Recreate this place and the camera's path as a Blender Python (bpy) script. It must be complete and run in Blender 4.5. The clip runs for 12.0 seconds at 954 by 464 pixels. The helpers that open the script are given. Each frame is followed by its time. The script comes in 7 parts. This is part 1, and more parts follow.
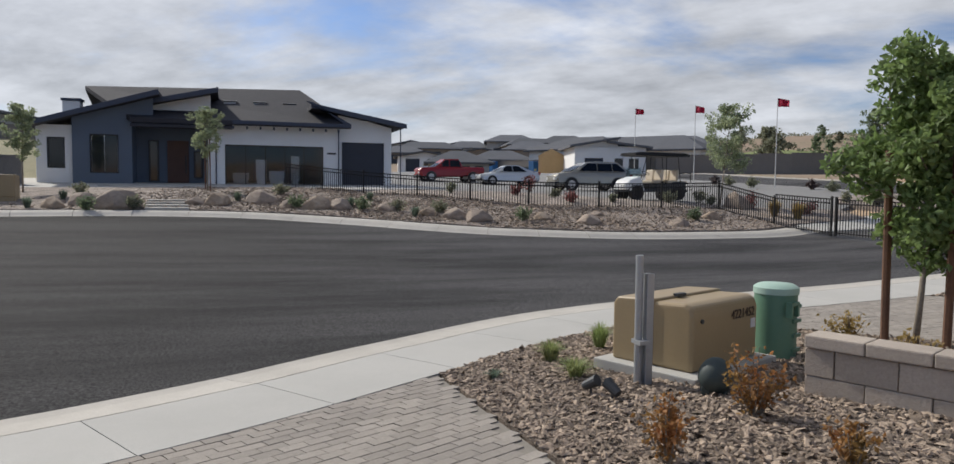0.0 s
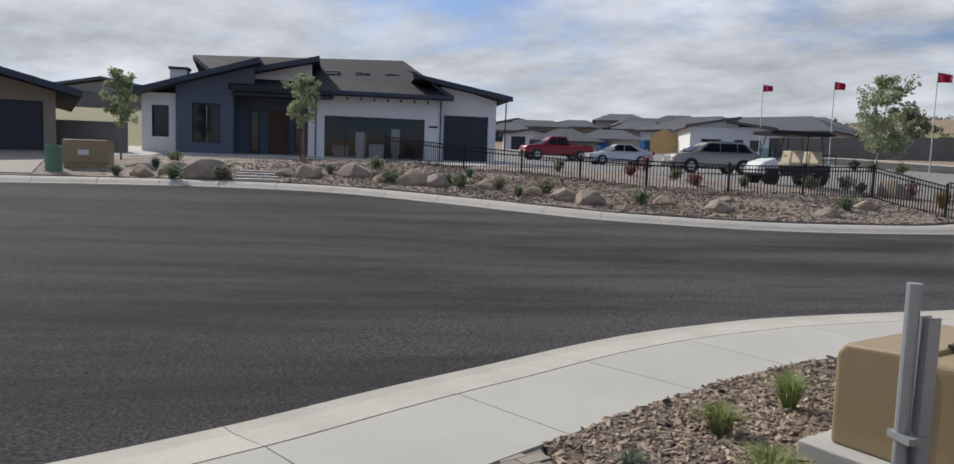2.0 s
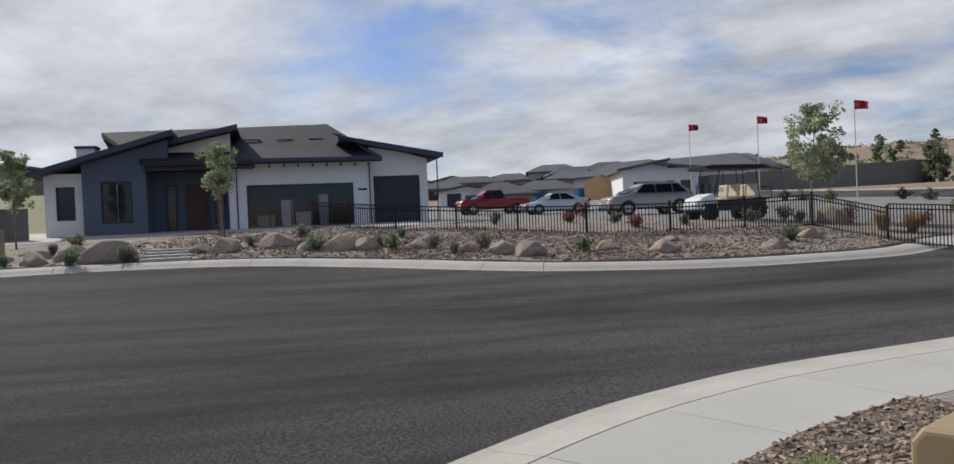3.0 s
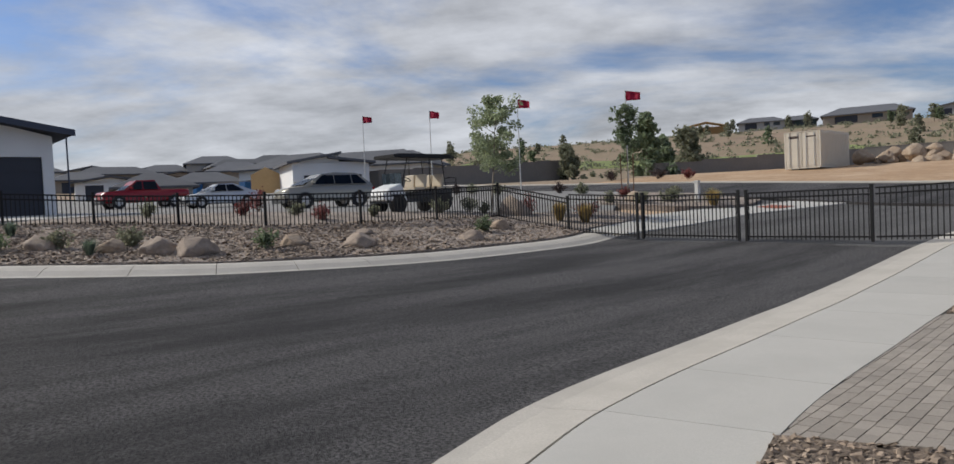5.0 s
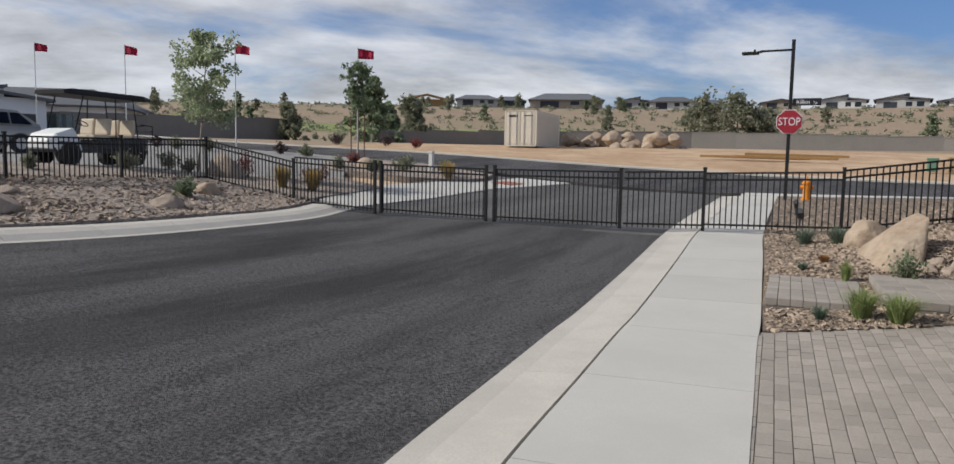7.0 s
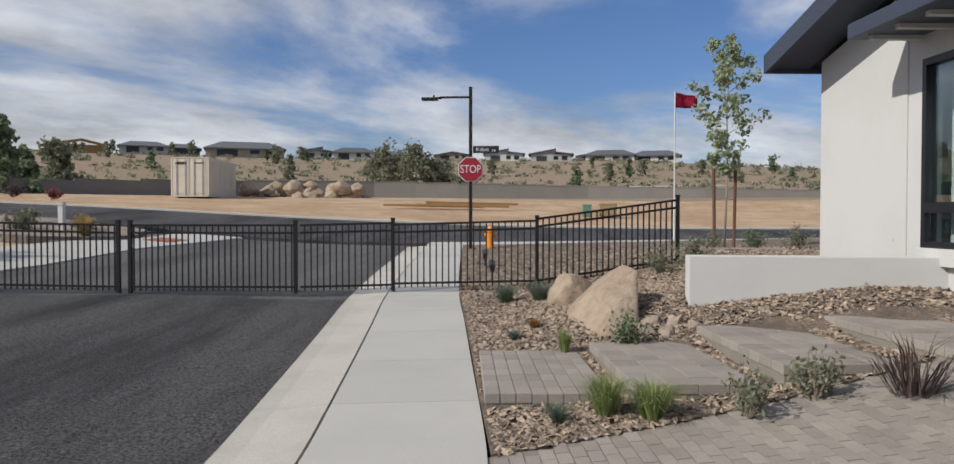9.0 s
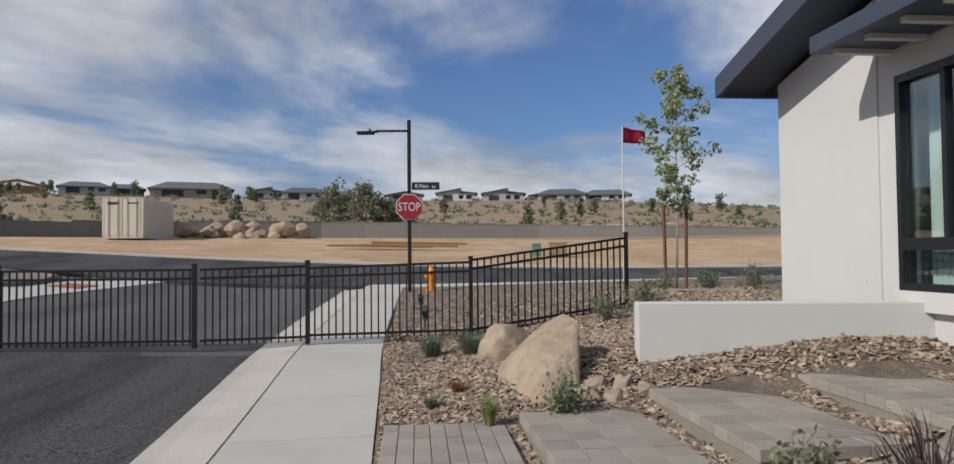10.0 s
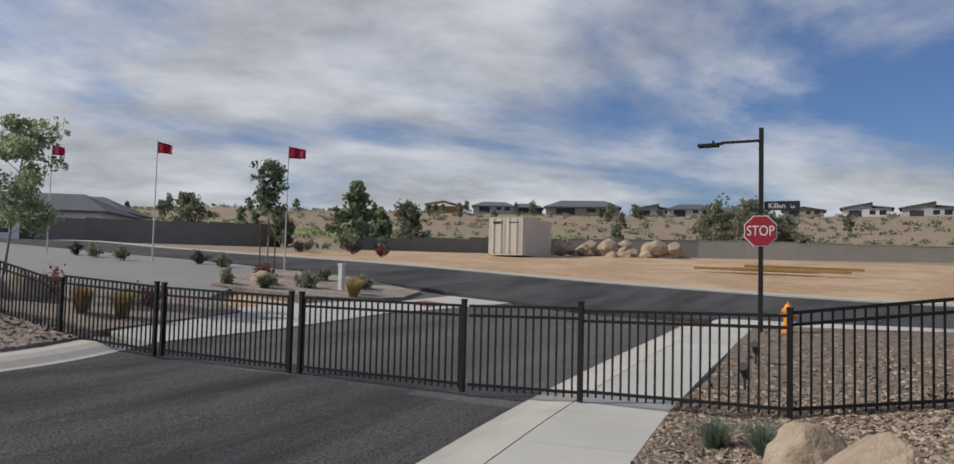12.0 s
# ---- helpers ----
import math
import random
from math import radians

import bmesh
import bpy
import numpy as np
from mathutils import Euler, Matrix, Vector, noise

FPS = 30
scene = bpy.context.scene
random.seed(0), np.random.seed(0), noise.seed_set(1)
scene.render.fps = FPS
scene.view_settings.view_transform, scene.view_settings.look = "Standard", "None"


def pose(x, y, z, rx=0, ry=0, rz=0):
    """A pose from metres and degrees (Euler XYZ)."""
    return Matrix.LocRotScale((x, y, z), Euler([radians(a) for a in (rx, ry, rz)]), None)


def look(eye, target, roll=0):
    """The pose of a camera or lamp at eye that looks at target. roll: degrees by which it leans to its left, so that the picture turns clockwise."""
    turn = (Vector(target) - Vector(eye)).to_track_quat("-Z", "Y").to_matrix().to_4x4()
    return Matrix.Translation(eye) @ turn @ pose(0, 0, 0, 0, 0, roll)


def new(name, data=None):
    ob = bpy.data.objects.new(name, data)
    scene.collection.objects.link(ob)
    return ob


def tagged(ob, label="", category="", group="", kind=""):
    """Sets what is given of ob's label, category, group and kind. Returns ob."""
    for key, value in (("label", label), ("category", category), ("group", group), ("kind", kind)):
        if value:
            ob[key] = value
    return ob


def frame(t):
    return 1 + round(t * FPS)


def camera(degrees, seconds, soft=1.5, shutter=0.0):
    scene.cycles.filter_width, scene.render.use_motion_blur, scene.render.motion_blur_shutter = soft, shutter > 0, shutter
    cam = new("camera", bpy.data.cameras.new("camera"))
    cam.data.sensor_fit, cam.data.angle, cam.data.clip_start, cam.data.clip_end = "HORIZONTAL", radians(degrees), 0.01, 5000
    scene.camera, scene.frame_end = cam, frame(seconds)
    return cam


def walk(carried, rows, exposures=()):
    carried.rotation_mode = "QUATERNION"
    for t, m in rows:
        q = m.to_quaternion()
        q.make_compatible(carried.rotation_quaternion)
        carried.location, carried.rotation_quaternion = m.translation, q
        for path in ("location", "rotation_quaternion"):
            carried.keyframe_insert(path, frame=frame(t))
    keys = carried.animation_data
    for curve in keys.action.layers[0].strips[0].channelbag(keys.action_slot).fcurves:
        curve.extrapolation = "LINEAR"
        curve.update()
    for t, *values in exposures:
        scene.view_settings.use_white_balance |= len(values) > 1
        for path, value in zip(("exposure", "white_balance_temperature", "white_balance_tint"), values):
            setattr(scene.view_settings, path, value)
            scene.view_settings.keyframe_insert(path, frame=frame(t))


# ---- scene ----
cam = camera(66.4, 12.0)
PATH = [
    (0, (9.834, 2.045, 1.436), (7.943, 2.687, 1.316), 0.6),
    (0.5, (9.226, 2.180, 1.431), (7.301, 2.702, 1.272), 2.3),
    (1, (8.592, 2.404, 1.384), (6.632, 2.713, 1.129), 3.6),
    (1.5, (8.104, 2.495, 1.402), (6.139, 2.831, 1.234), 3.9),
    (2, (7.512, 2.650, 1.368), (5.555, 3.019, 1.185), 2.0),
    (2.5, (6.806, 2.769, 1.301), (4.834, 3.094, 1.215), 1.7),
    (2.7, (6.581, 2.916, 1.304), (4.625, 3.328, 1.258), -0.1),
    (4.5, (4.209, 3.585, 1.217), (2.426, 4.483, 1.1), -2.8),
    (5, (3.538, 3.885, 1.195), (2.029, 5.196, 1.117), -2.7),
    (5.5, (2.834, 4.243, 1.215), (1.557, 5.764, 0.985), 0.5),
    (6, (2.355, 4.66, 1.195), (1.203, 6.279, 0.971), -1.6),
    (6.5, (1.879, 5.133, 1.24), (0.933, 6.882, 1.034), -0.9),
    (6.7, (1.717, 5.433, 1.246), (0.784, 7.192, 1.051), 0.3),
    (8.3, (0.959, 7.497, 1.282), (0.487, 9.433, 1.102), 1.5),
    (8.5, (0.934, 7.701, 1.296), (0.668, 9.675, 1.125), 0.1),
    (9, (0.987, 8.394, 1.284), (0.885, 10.391, 1.241), 0.0),
    (9.5, (1.077, 9.046, 1.284), (1.161, 11.043, 1.24), -1.9),
    (10, (1.339, 9.751, 1.306), (1.363, 11.75, 1.371), -0.5),
    (10.5, (1.505, 10.387, 1.387), (1.108, 12.346, 1.446), 1.7),
    (11, (1.747, 10.942, 1.543), (1.081, 12.821, 1.699), 1.5),
    (11.5, (1.961, 11.494, 1.608), (1.019, 13.252, 1.756), 3.7),
    (12, (2.284, 12.043, 1.633), (1.306, 13.784, 1.735), 1.4),
]
walk(cam, [(t, look(eye, target, roll)) for t, eye, target, roll in PATH], [(0, 0.18), (2.7, 0.14), (4.5, 0.02), (5.5, 0.04), (6.5, 0.2), (8.5, 0.16), (9.5, 0.06), (10.5, 0.0), (12, -0.03)])

# ---- light ----
SUN = Vector((-0.70, -0.40, 0.60)).normalized()
world = bpy.data.worlds.new("sky")
scene.world = world
world.use_nodes = True
wt = world.node_tree
wn = wt.nodes
wn.clear()


sky = wn.new("ShaderNodeTexSky")
sky.sky_type = "NISHITA"
sky.sun_disc = False
sky.sun_elevation = math.asin(SUN.z)
sky.sun_rotation = math.atan2(SUN.x, SUN.y)
sky.air_density, sky.dust_density, sky.ozone_density = 1.0, 1.2, 1.5
coord = wn.new("ShaderNodeTexCoord")
sep = wn.new("ShaderNodeSeparateXYZ")
wt.links.new(coord.outputs["Generated"], sep.inputs[0])


def wmath(op, a, b):
    n = wn.new("ShaderNodeMath")
    n.operation = op
    for i, v in enumerate((a, b)):
        if hasattr(v, "is_linked"):
            wt.links.new(v, n.inputs[i])
        else:
            n.inputs[i].default_value = v
    return n.outputs[0]


# clouds on a flat layer overhead, drawn out towards the horizon
lift = wmath("ADD", wmath("MAXIMUM", sep.outputs[2], 0.0), 0.20)
px, py = wmath("DIVIDE", sep.outputs[0], lift), wmath("DIVIDE", sep.outputs[1], lift)
comb = wn.new("ShaderNodeCombineXYZ")
wt.links.new(wmath("ADD", wmath("MULTIPLY", px, 0.50), wmath("MULTIPLY", py, 0.34)), comb.inputs[0])
wt.links.new(wmath("ADD", wmath("MULTIPLY", px, -0.48), wmath("MULTIPLY", py, 0.60)), comb.inputs[1])
n1 = wn.new("ShaderNodeTexNoise")
n1.inputs["Scale"].default_value, n1.inputs["Detail"].default_value, n1.inputs["Roughness"].default_value, n1.inputs["Distortion"].default_value = 1.15, 12, 0.57, 0.35
wt.links.new(comb.outputs[0], n1.inputs["Vector"])
n2 = wn.new("ShaderNodeTexNoise")
n2.inputs["Scale"].default_value, n2.inputs["Detail"].default_value, n2.inputs["Roughness"].default_value = 2.2, 6, 0.6
wt.links.new(comb.outputs[0], n2.inputs["Vector"])
# thicker cloud towards the west, where the sun stands
bias = wmath("MULTIPLY", sep.outputs[0], -0.07)
dens = wn.new("ShaderNodeMapRange")
dens.interpolation_type = "SMOOTHSTEP"
dens.inputs["From Min"].default_value, dens.inputs["From Max"].default_value = 0.378, 0.59
wt.links.new(wmath("ADD", n1.outputs[0], bias), dens.inputs[0])
shade = wn.new("ShaderNodeMapRange")
shade.inputs["From Min"].default_value, shade.inputs["From Max"].default_value = 0.3, 0.7
shade.inputs["To Min"].default_value, shade.inputs["To Max"].default_value = 2.9, 6.9
wt.links.new(n2.outputs[0], shade.inputs[0])
cloud = wn.new("ShaderNodeCombineColor")
wt.links.new(wmath("MULTIPLY", shade.outputs[0], 0.955), cloud.inputs[0])
wt.links.new(wmath("MULTIPLY", shade.outputs[0], 0.985), cloud.inputs[1])
wt.links.new(wmath("MULTIPLY", shade.outputs[0], 1.05), cloud.inputs[2])
mixc = wn.new("ShaderNodeMix")
mixc.data_type = "RGBA"
wt.links.new(wmath("MULTIPLY", dens.outputs[0], 0.93), mixc.inputs[0])
tint = wn.new("ShaderNodeMix")
tint.data_type, tint.blend_type = "RGBA", "MULTIPLY"
tint.inputs[0].default_value = 1.0
tint.inputs[7].default_value = (0.47, 0.60, 0.84, 1)
wt.links.new(sky.outputs[0], tint.inputs[6])
wt.links.new(tint.outputs[2], mixc.inputs[6])
wt.links.new(cloud.outputs[0], mixc.inputs[7])
bg = wn.new("ShaderNodeBackground")
bg.inputs[1].default_value = 0.11
wt.links.new(mixc.outputs[2], bg.inputs[0])
wo = wn.new("ShaderNodeOutputWorld")
wt.links.new(bg.outputs[0], wo.inputs[0])

sun = new("sun", bpy.data.lights.new("sun", "SUN"))
sun.data.energy, sun.data.angle, sun.data.color = 3.6, radians(0.6), (1.0, 0.95, 0.87)
sun.matrix_world = look(SUN * 50, (0, 0, 0))


# ---- materials ----
def material(name, base, second=None, rough=0.85, grain=60.0, blotch=1.2, amount=0.5, bump=0.3, depth=0.01, metal=0.0, jitter=0.0, third=None, spec=0.5, stretch=None):
    """Two colours mixed by noise at two scales, fine relief, and a brightness that varies from piece to piece."""
    m = bpy.data.materials.new(name)
    m.use_nodes = True
    nt = m.node_tree
    b = nt.nodes["Principled BSDF"]
    b.inputs["Roughness"].default_value, b.inputs["Metallic"].default_value = rough, metal
    b.inputs["Specular IOR Level"].default_value = spec
    tc = nt.nodes.new("ShaderNodeTexCoord")
    geo = nt.nodes.new("ShaderNodeNewGeometry")
    fine, big = nt.nodes.new("ShaderNodeTexNoise"), nt.nodes.new("ShaderNodeTexNoise")
    for n, s, d in ((fine, grain, 5), (big, blotch, 4)):
        n.inputs["Scale"].default_value, n.inputs["Detail"].default_value = s, d
        n.inputs["Roughness"].default_value = 0.65
        nt.links.new(geo.outputs["Position"], n.inputs["Vector"])
    if stretch:
        vm = nt.nodes.new("ShaderNodeVectorMath")
        vm.operation = "MULTIPLY"
        vm.inputs[1].default_value = stretch
        nt.links.new(geo.outputs["Position"], vm.inputs[0])
        nt.links.new(vm.outputs[0], big.inputs["Vector"])
    second = second or tuple(c * 0.6 for c in base)
    mx = nt.nodes.new("ShaderNodeMix")
    mx.data_type = "RGBA"
    mx.inputs[6].default_value, mx.inputs[7].default_value = (*base, 1), (*second, 1)
    mr = nt.nodes.new("ShaderNodeMapRange")
    mr.inputs["From Min"].default_value, mr.inputs["From Max"].default_value = 0.36, 0.66
    mr.inputs["To Max"].default_value = amount
    nt.links.new(fine.outputs[0], mr.inputs[0])
    nt.links.new(mr.outputs[0], mx.inputs[0])
    mx2 = nt.nodes.new("ShaderNodeMix")
    mx2.data_type = "RGBA"
    mr2 = nt.nodes.new("ShaderNodeMapRange")
    mr2.inputs["From Min"].default_value, mr2.inputs["From Max"].default_value = 0.42, 0.64
    mr2.inputs["To Max"].default_value = amount * 0.8
    nt.links.new(big.outputs[0], mr2.inputs[0])
    nt.links.new(mr2.outputs[0], mx2.inputs[0])
    nt.links.new(mx.outputs[2], mx2.inputs[6])
    mx2.inputs[7].default_value = (*(third or second), 1)
    col = mx2.outputs[2]
    if jitter:
        info = nt.nodes.new("ShaderNodeObjectInfo")
        add = nt.nodes.new("ShaderNodeMath")
        add.operation = "ADD"
        nt.links.new(info.outputs["Random"], add.inputs[0])
        nt.links.new(geo.outputs["Random Per Island"], add.inputs[1])
        fr = nt.nodes.new("ShaderNodeMath")
        fr.operation = "FRACT"
        nt.links.new(add.outputs[0], fr.inputs[0])
        jr = nt.nodes.new("ShaderNodeMapRange")
        jr.inputs["To Min"].default_value, jr.inputs["To Max"].default_value = 1 - jitter, 1 + jitter
        nt.links.new(fr.outputs[0], jr.inputs[0])
        hsv = nt.nodes.new("ShaderNodeHueSaturation")
        nt.links.new(col, hsv.inputs["Color"])
        nt.links.new(jr.outputs[0], hsv.inputs["Value"])
        col = hsv.outputs[0]
    nt.links.new(col, b.inputs["Base Color"])
    if bump:
        bn = nt.nodes.new("ShaderNodeBump")
        bn.inputs["Strength"].default_value, bn.inputs["Distance"].default_value = bump, depth
        nt.links.new(fine.outputs[0], bn.inputs["Height"])
        nt.links.new(bn.outputs[0], b.inputs["Normal"])
    return m


def glass(name, tint=(0.05, 0.06, 0.07), rough=0.03):
    m = bpy.data.materials.new(name)
    m.use_nodes = True
    b = m.node_tree.nodes["Principled BSDF"]
    b.inputs["Base Color"].default_value = (*tint, 1)
    b.inputs["Roughness"].default_value, b.inputs["Specular IOR Level"].default_value = rough, 0.5
    return m


M = {}
M["asphalt"] = material("asphalt", (0.020, 0.0195, 0.021), (0.118, 0.114, 0.114), 0.9, 34, 0.8, 0.95, 1.0, 0.035, third=(0.014, 0.014, 0.015), stretch=(0.9, 0.14, 1.0), spec=0.22)
# Darker round the turning head; lighter northwards, with grazing glare painted into the colour
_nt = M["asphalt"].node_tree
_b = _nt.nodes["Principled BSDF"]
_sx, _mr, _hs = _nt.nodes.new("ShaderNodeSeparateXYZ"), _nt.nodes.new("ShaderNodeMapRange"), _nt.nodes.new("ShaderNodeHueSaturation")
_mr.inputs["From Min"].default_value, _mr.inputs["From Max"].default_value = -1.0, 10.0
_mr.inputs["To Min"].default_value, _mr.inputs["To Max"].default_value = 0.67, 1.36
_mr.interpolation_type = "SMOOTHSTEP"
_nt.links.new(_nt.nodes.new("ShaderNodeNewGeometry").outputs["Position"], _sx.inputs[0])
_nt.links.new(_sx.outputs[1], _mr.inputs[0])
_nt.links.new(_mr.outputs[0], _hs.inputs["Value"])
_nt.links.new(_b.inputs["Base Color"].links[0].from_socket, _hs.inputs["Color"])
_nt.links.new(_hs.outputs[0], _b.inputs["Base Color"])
# Paler asphalt past the gate, with its brighter light put in the colour
M["asphalt_lit"] = material("asphalt_lit", (0.062, 0.06, 0.06), (0.185, 0.18, 0.175), 0.9, 34, 0.6, 0.9, 0.8, 0.03, third=(0.05, 0.049, 0.048), stretch=(0.9, 0.14, 1.0), spec=0.3)
M["asphalt_old"] = material("asphalt_old", (0.24, 0.235, 0.225), (0.17, 0.165, 0.16), 0.9, 40, 0.2, 0.6, 0.5, 0.01)
M["concrete"] = material("concrete", (0.46, 0.447, 0.415), (0.385, 0.375, 0.348), 0.9, 90, 0.8, 0.7, 0.25, 0.004, jitter=0.05)
M["kerb"] = material("kerb", (0.50, 0.47, 0.42), (0.38, 0.355, 0.315), 0.9, 60, 1.6, 0.8, 0.3, 0.005, jitter=0.05)
M["paver"] = material("paver", (0.318, 0.284, 0.245), (0.232, 0.207, 0.182), 0.92, 70, 2.0, 0.7, 0.5, 0.006, jitter=0.12)
M["sand_joint"] = material("sand_joint", (0.25, 0.225, 0.19), None, 0.95, 80, 2)
M["chip"] = material("chip", (0.345, 0.272, 0.205), (0.22, 0.168, 0.128), 0.95, 30, 5, 0.8, 0.5, 0.01, jitter=0.55)
M["chip_bed"] = material("chip_bed", (0.29, 0.225, 0.17), (0.11, 0.085, 0.066), 0.95, 28, 4, 0.95, 1.0, 0.05)
# Bank gravel lifted paler than the near chips, distance haze mixed into its colour
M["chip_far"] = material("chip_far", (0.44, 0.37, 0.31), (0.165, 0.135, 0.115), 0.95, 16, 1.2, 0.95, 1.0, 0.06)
M["soil"] = material("soil", (0.43, 0.285, 0.165), (0.30, 0.19, 0.11), 0.95, 2.2, 0.3, 0.9, 1.0, 0.15, third=(0.53, 0.39, 0.26))
M["dry_hill"] = material("dry_hill", (0.29, 0.21, 0.145), (0.205, 0.152, 0.102), 0.95, 0.7, 0.045, 0.85, 0.4, 0.2, third=(0.20, 0.17, 0.095))
M["fence_black"] = material("fence_black", (0.009, 0.0085, 0.009), (0.018, 0.0165, 0.0155), 0.6, 30, 4, 0.3, 0, spec=0.3)
# Two white stuccos offset the light: paler for shaded walls, duller for the sunlit house
M["stucco_pale"] = material("stucco_pale", (0.80, 0.80, 0.79), (0.74, 0.74, 0.73), 0.92, 70, 0.9, 0.5, 0.35, 0.006)
M["stucco_white"] = material("stucco_white", (0.57, 0.565, 0.555), (0.50, 0.495, 0.485), 0.92, 70, 0.9, 0.5, 0.35, 0.006)
M["stucco_grey"] = material("stucco_grey", (0.40, 0.40, 0.39), (0.34, 0.34, 0.33), 0.92, 60, 0.9, 0.5, 0.3, 0.006)
M["stucco_tan"] = material("stucco_tan", (0.34, 0.29, 0.235), (0.28, 0.24, 0.195), 0.92, 60, 0.9, 0.5, 0.3, 0.006)
# Navy panel and fascia raised above their own tone to carry a veil of haze
M["panel_navy"] = material("panel_navy", (0.115, 0.145, 0.19), (0.098, 0.122, 0.16), 0.8, 30, 1, 0.5, 0.15, 0.004)
M["fascia"] = material("fascia", (0.036, 0.047, 0.078), (0.046, 0.058, 0.088), 0.6, 20, 1, 0.5, 0.1, 0.003)
M["roof_tile"] = material("roof_tile", (0.052, 0.052, 0.060), (0.038, 0.038, 0.045), 0.9, 12, 0.7, 0.7, 0.6, 0.02, jitter=0.12, spec=0.25)
# Lighter, bluer copy of roof_tile: haze over far roofs put into the colour
M["roof_far"] = material("roof_far", (0.125, 0.13, 0.145), (0.095, 0.10, 0.11), 0.9, 6, 0.5, 0.6, 0.4, 0.02, jitter=0.15, spec=0.25)
# Raised off near-black for the same painted-in haze
M["garage_navy"] = material("garage_navy", (0.026, 0.031, 0.046), (0.034, 0.038, 0.053), 0.55, 20, 1, 0.4, 0)
M["wood_brown"] = material("wood_brown", (0.10, 0.045, 0.028), (0.07, 0.03, 0.02), 0.6, 20, 2, 0.7, 0.2, 0.004)
M["block"] = material("block", (0.43, 0.37, 0.31), (0.34, 0.29, 0.245), 0.95, 45, 2, 0.7, 0.7, 0.012, jitter=0.10)
M["block_far"] = material("block_far", (0.225, 0.205, 0.185), (0.185, 0.17, 0.155), 0.95, 6, 0.5, 0.7, 0.5, 0.02, jitter=0.06)
M["rock"] = material("rock", (0.36, 0.27, 0.19), (0.23, 0.17, 0.12), 0.93, 9, 1.8, 0.85, 0.9, 0.05, third=(0.42, 0.35, 0.27))
M["rock_grey"] = material("rock_grey", (0.38, 0.305, 0.24), (0.25, 0.20, 0.16), 0.93, 9, 1.8, 0.85, 0.9, 0.05)
M["window"] = glass("window", (0.012, 0.015, 0.02), 0.06)
M["frame_dark"] = material("frame_dark", (0.012, 0.013, 0.016), None, 0.4, 20, 2, 0.3, 0)


# ---- mesh tools ----
def obj(name, bm, mat, parent=None, label=""):
    me = bpy.data.meshes.new(name)
    bm.to_mesh(me)
    bm.free()
    for mm in (mat if isinstance(mat, (list, tuple)) else [mat]):
        me.materials.append(M[mm] if isinstance(mm, str) else mm)
    ob = new(name, me)
    ob.parent = parent
    if label:
        ob["label"] = label
    return ob


def part(name, bm, mat, parent, label=""):
    return obj(name, bm, mat, parent, label)


def share(name, me, parent, m):
    ob = new(name, me)
    ob.parent = parent
    ob.matrix_local = m
    return ob


def root(name, m, label, category, group="", kind=""):
    ob = new(name)
    ob.empty_display_size = 0.2
    ob.matrix_world = m
    return tagged(ob, label, category, group, kind)


def smooth(ob):
    ob.data.polygons.foreach_set("use_smooth", [True] * len(ob.data.polygons))
    return ob


def box(bm, x0, x1, y0, y1, z0, z1, bevel=0.0):
    r = bmesh.ops.create_cube(bm, size=1.0, matrix=Matrix.LocRotScale(((x0 + x1) / 2, (y0 + y1) / 2, (z0 + z1) / 2), None, (abs(x1 - x0), abs(y1 - y0), abs(z1 - z0))))
    if bevel:
        es = {e for v in r["verts"] for e in v.link_edges}
        bmesh.ops.bevel(bm, geom=list(es), offset=bevel, segments=2, affect="EDGES", profile=0.6)
    return bm


def boxes(*dims, bevel=0.0):
    bm = bmesh.new()
    for d in dims:
        box(bm, *d, bevel=bevel)
    return bm


def rod(bm, a, b, r0, r1=None, n=10):
    a, b = Vector(a), Vector(b)
    d = b - a
    m = Matrix.Translation((a + b) / 2) @ d.to_track_quat("Z", "Y").to_matrix().to_4x4()
    bmesh.ops.create_cone(bm, cap_ends=True, segments=n, radius1=r0, radius2=r0 if r1 is None else r1, depth=d.length, matrix=m)
    return bm


def rods(*rs, n=10):
    bm = bmesh.new()
    for r in rs:
        rod(bm, *r, n=n)
    return bm


def prism(bm, pts, axis, a, b):
    """A solid from a side outline: pts are pairs in the plane across the axis ('x' or 'y'), pulled from a to b."""
    def at(p, c):
        return (c, p[0], p[1]) if axis == "x" else (p[0], c, p[1]) if axis == "y" else (p[0], p[1], c)
    va, vb = [bm.verts.new(at(p, a)) for p in pts], [bm.verts.new(at(p, b)) for p in pts]
    n = len(pts)
    bm.faces.new(va)
    bm.faces.new(vb[::-1])
    for i in range(n):
        bm.faces.new((va[i], vb[i], vb[(i + 1) % n], va[(i + 1) % n]))
    bmesh.ops.recalc_face_normals(bm, faces=bm.faces[:])
    bmesh.ops.remove_doubles(bm, verts=bm.verts[:], dist=0.0001)
    return bm


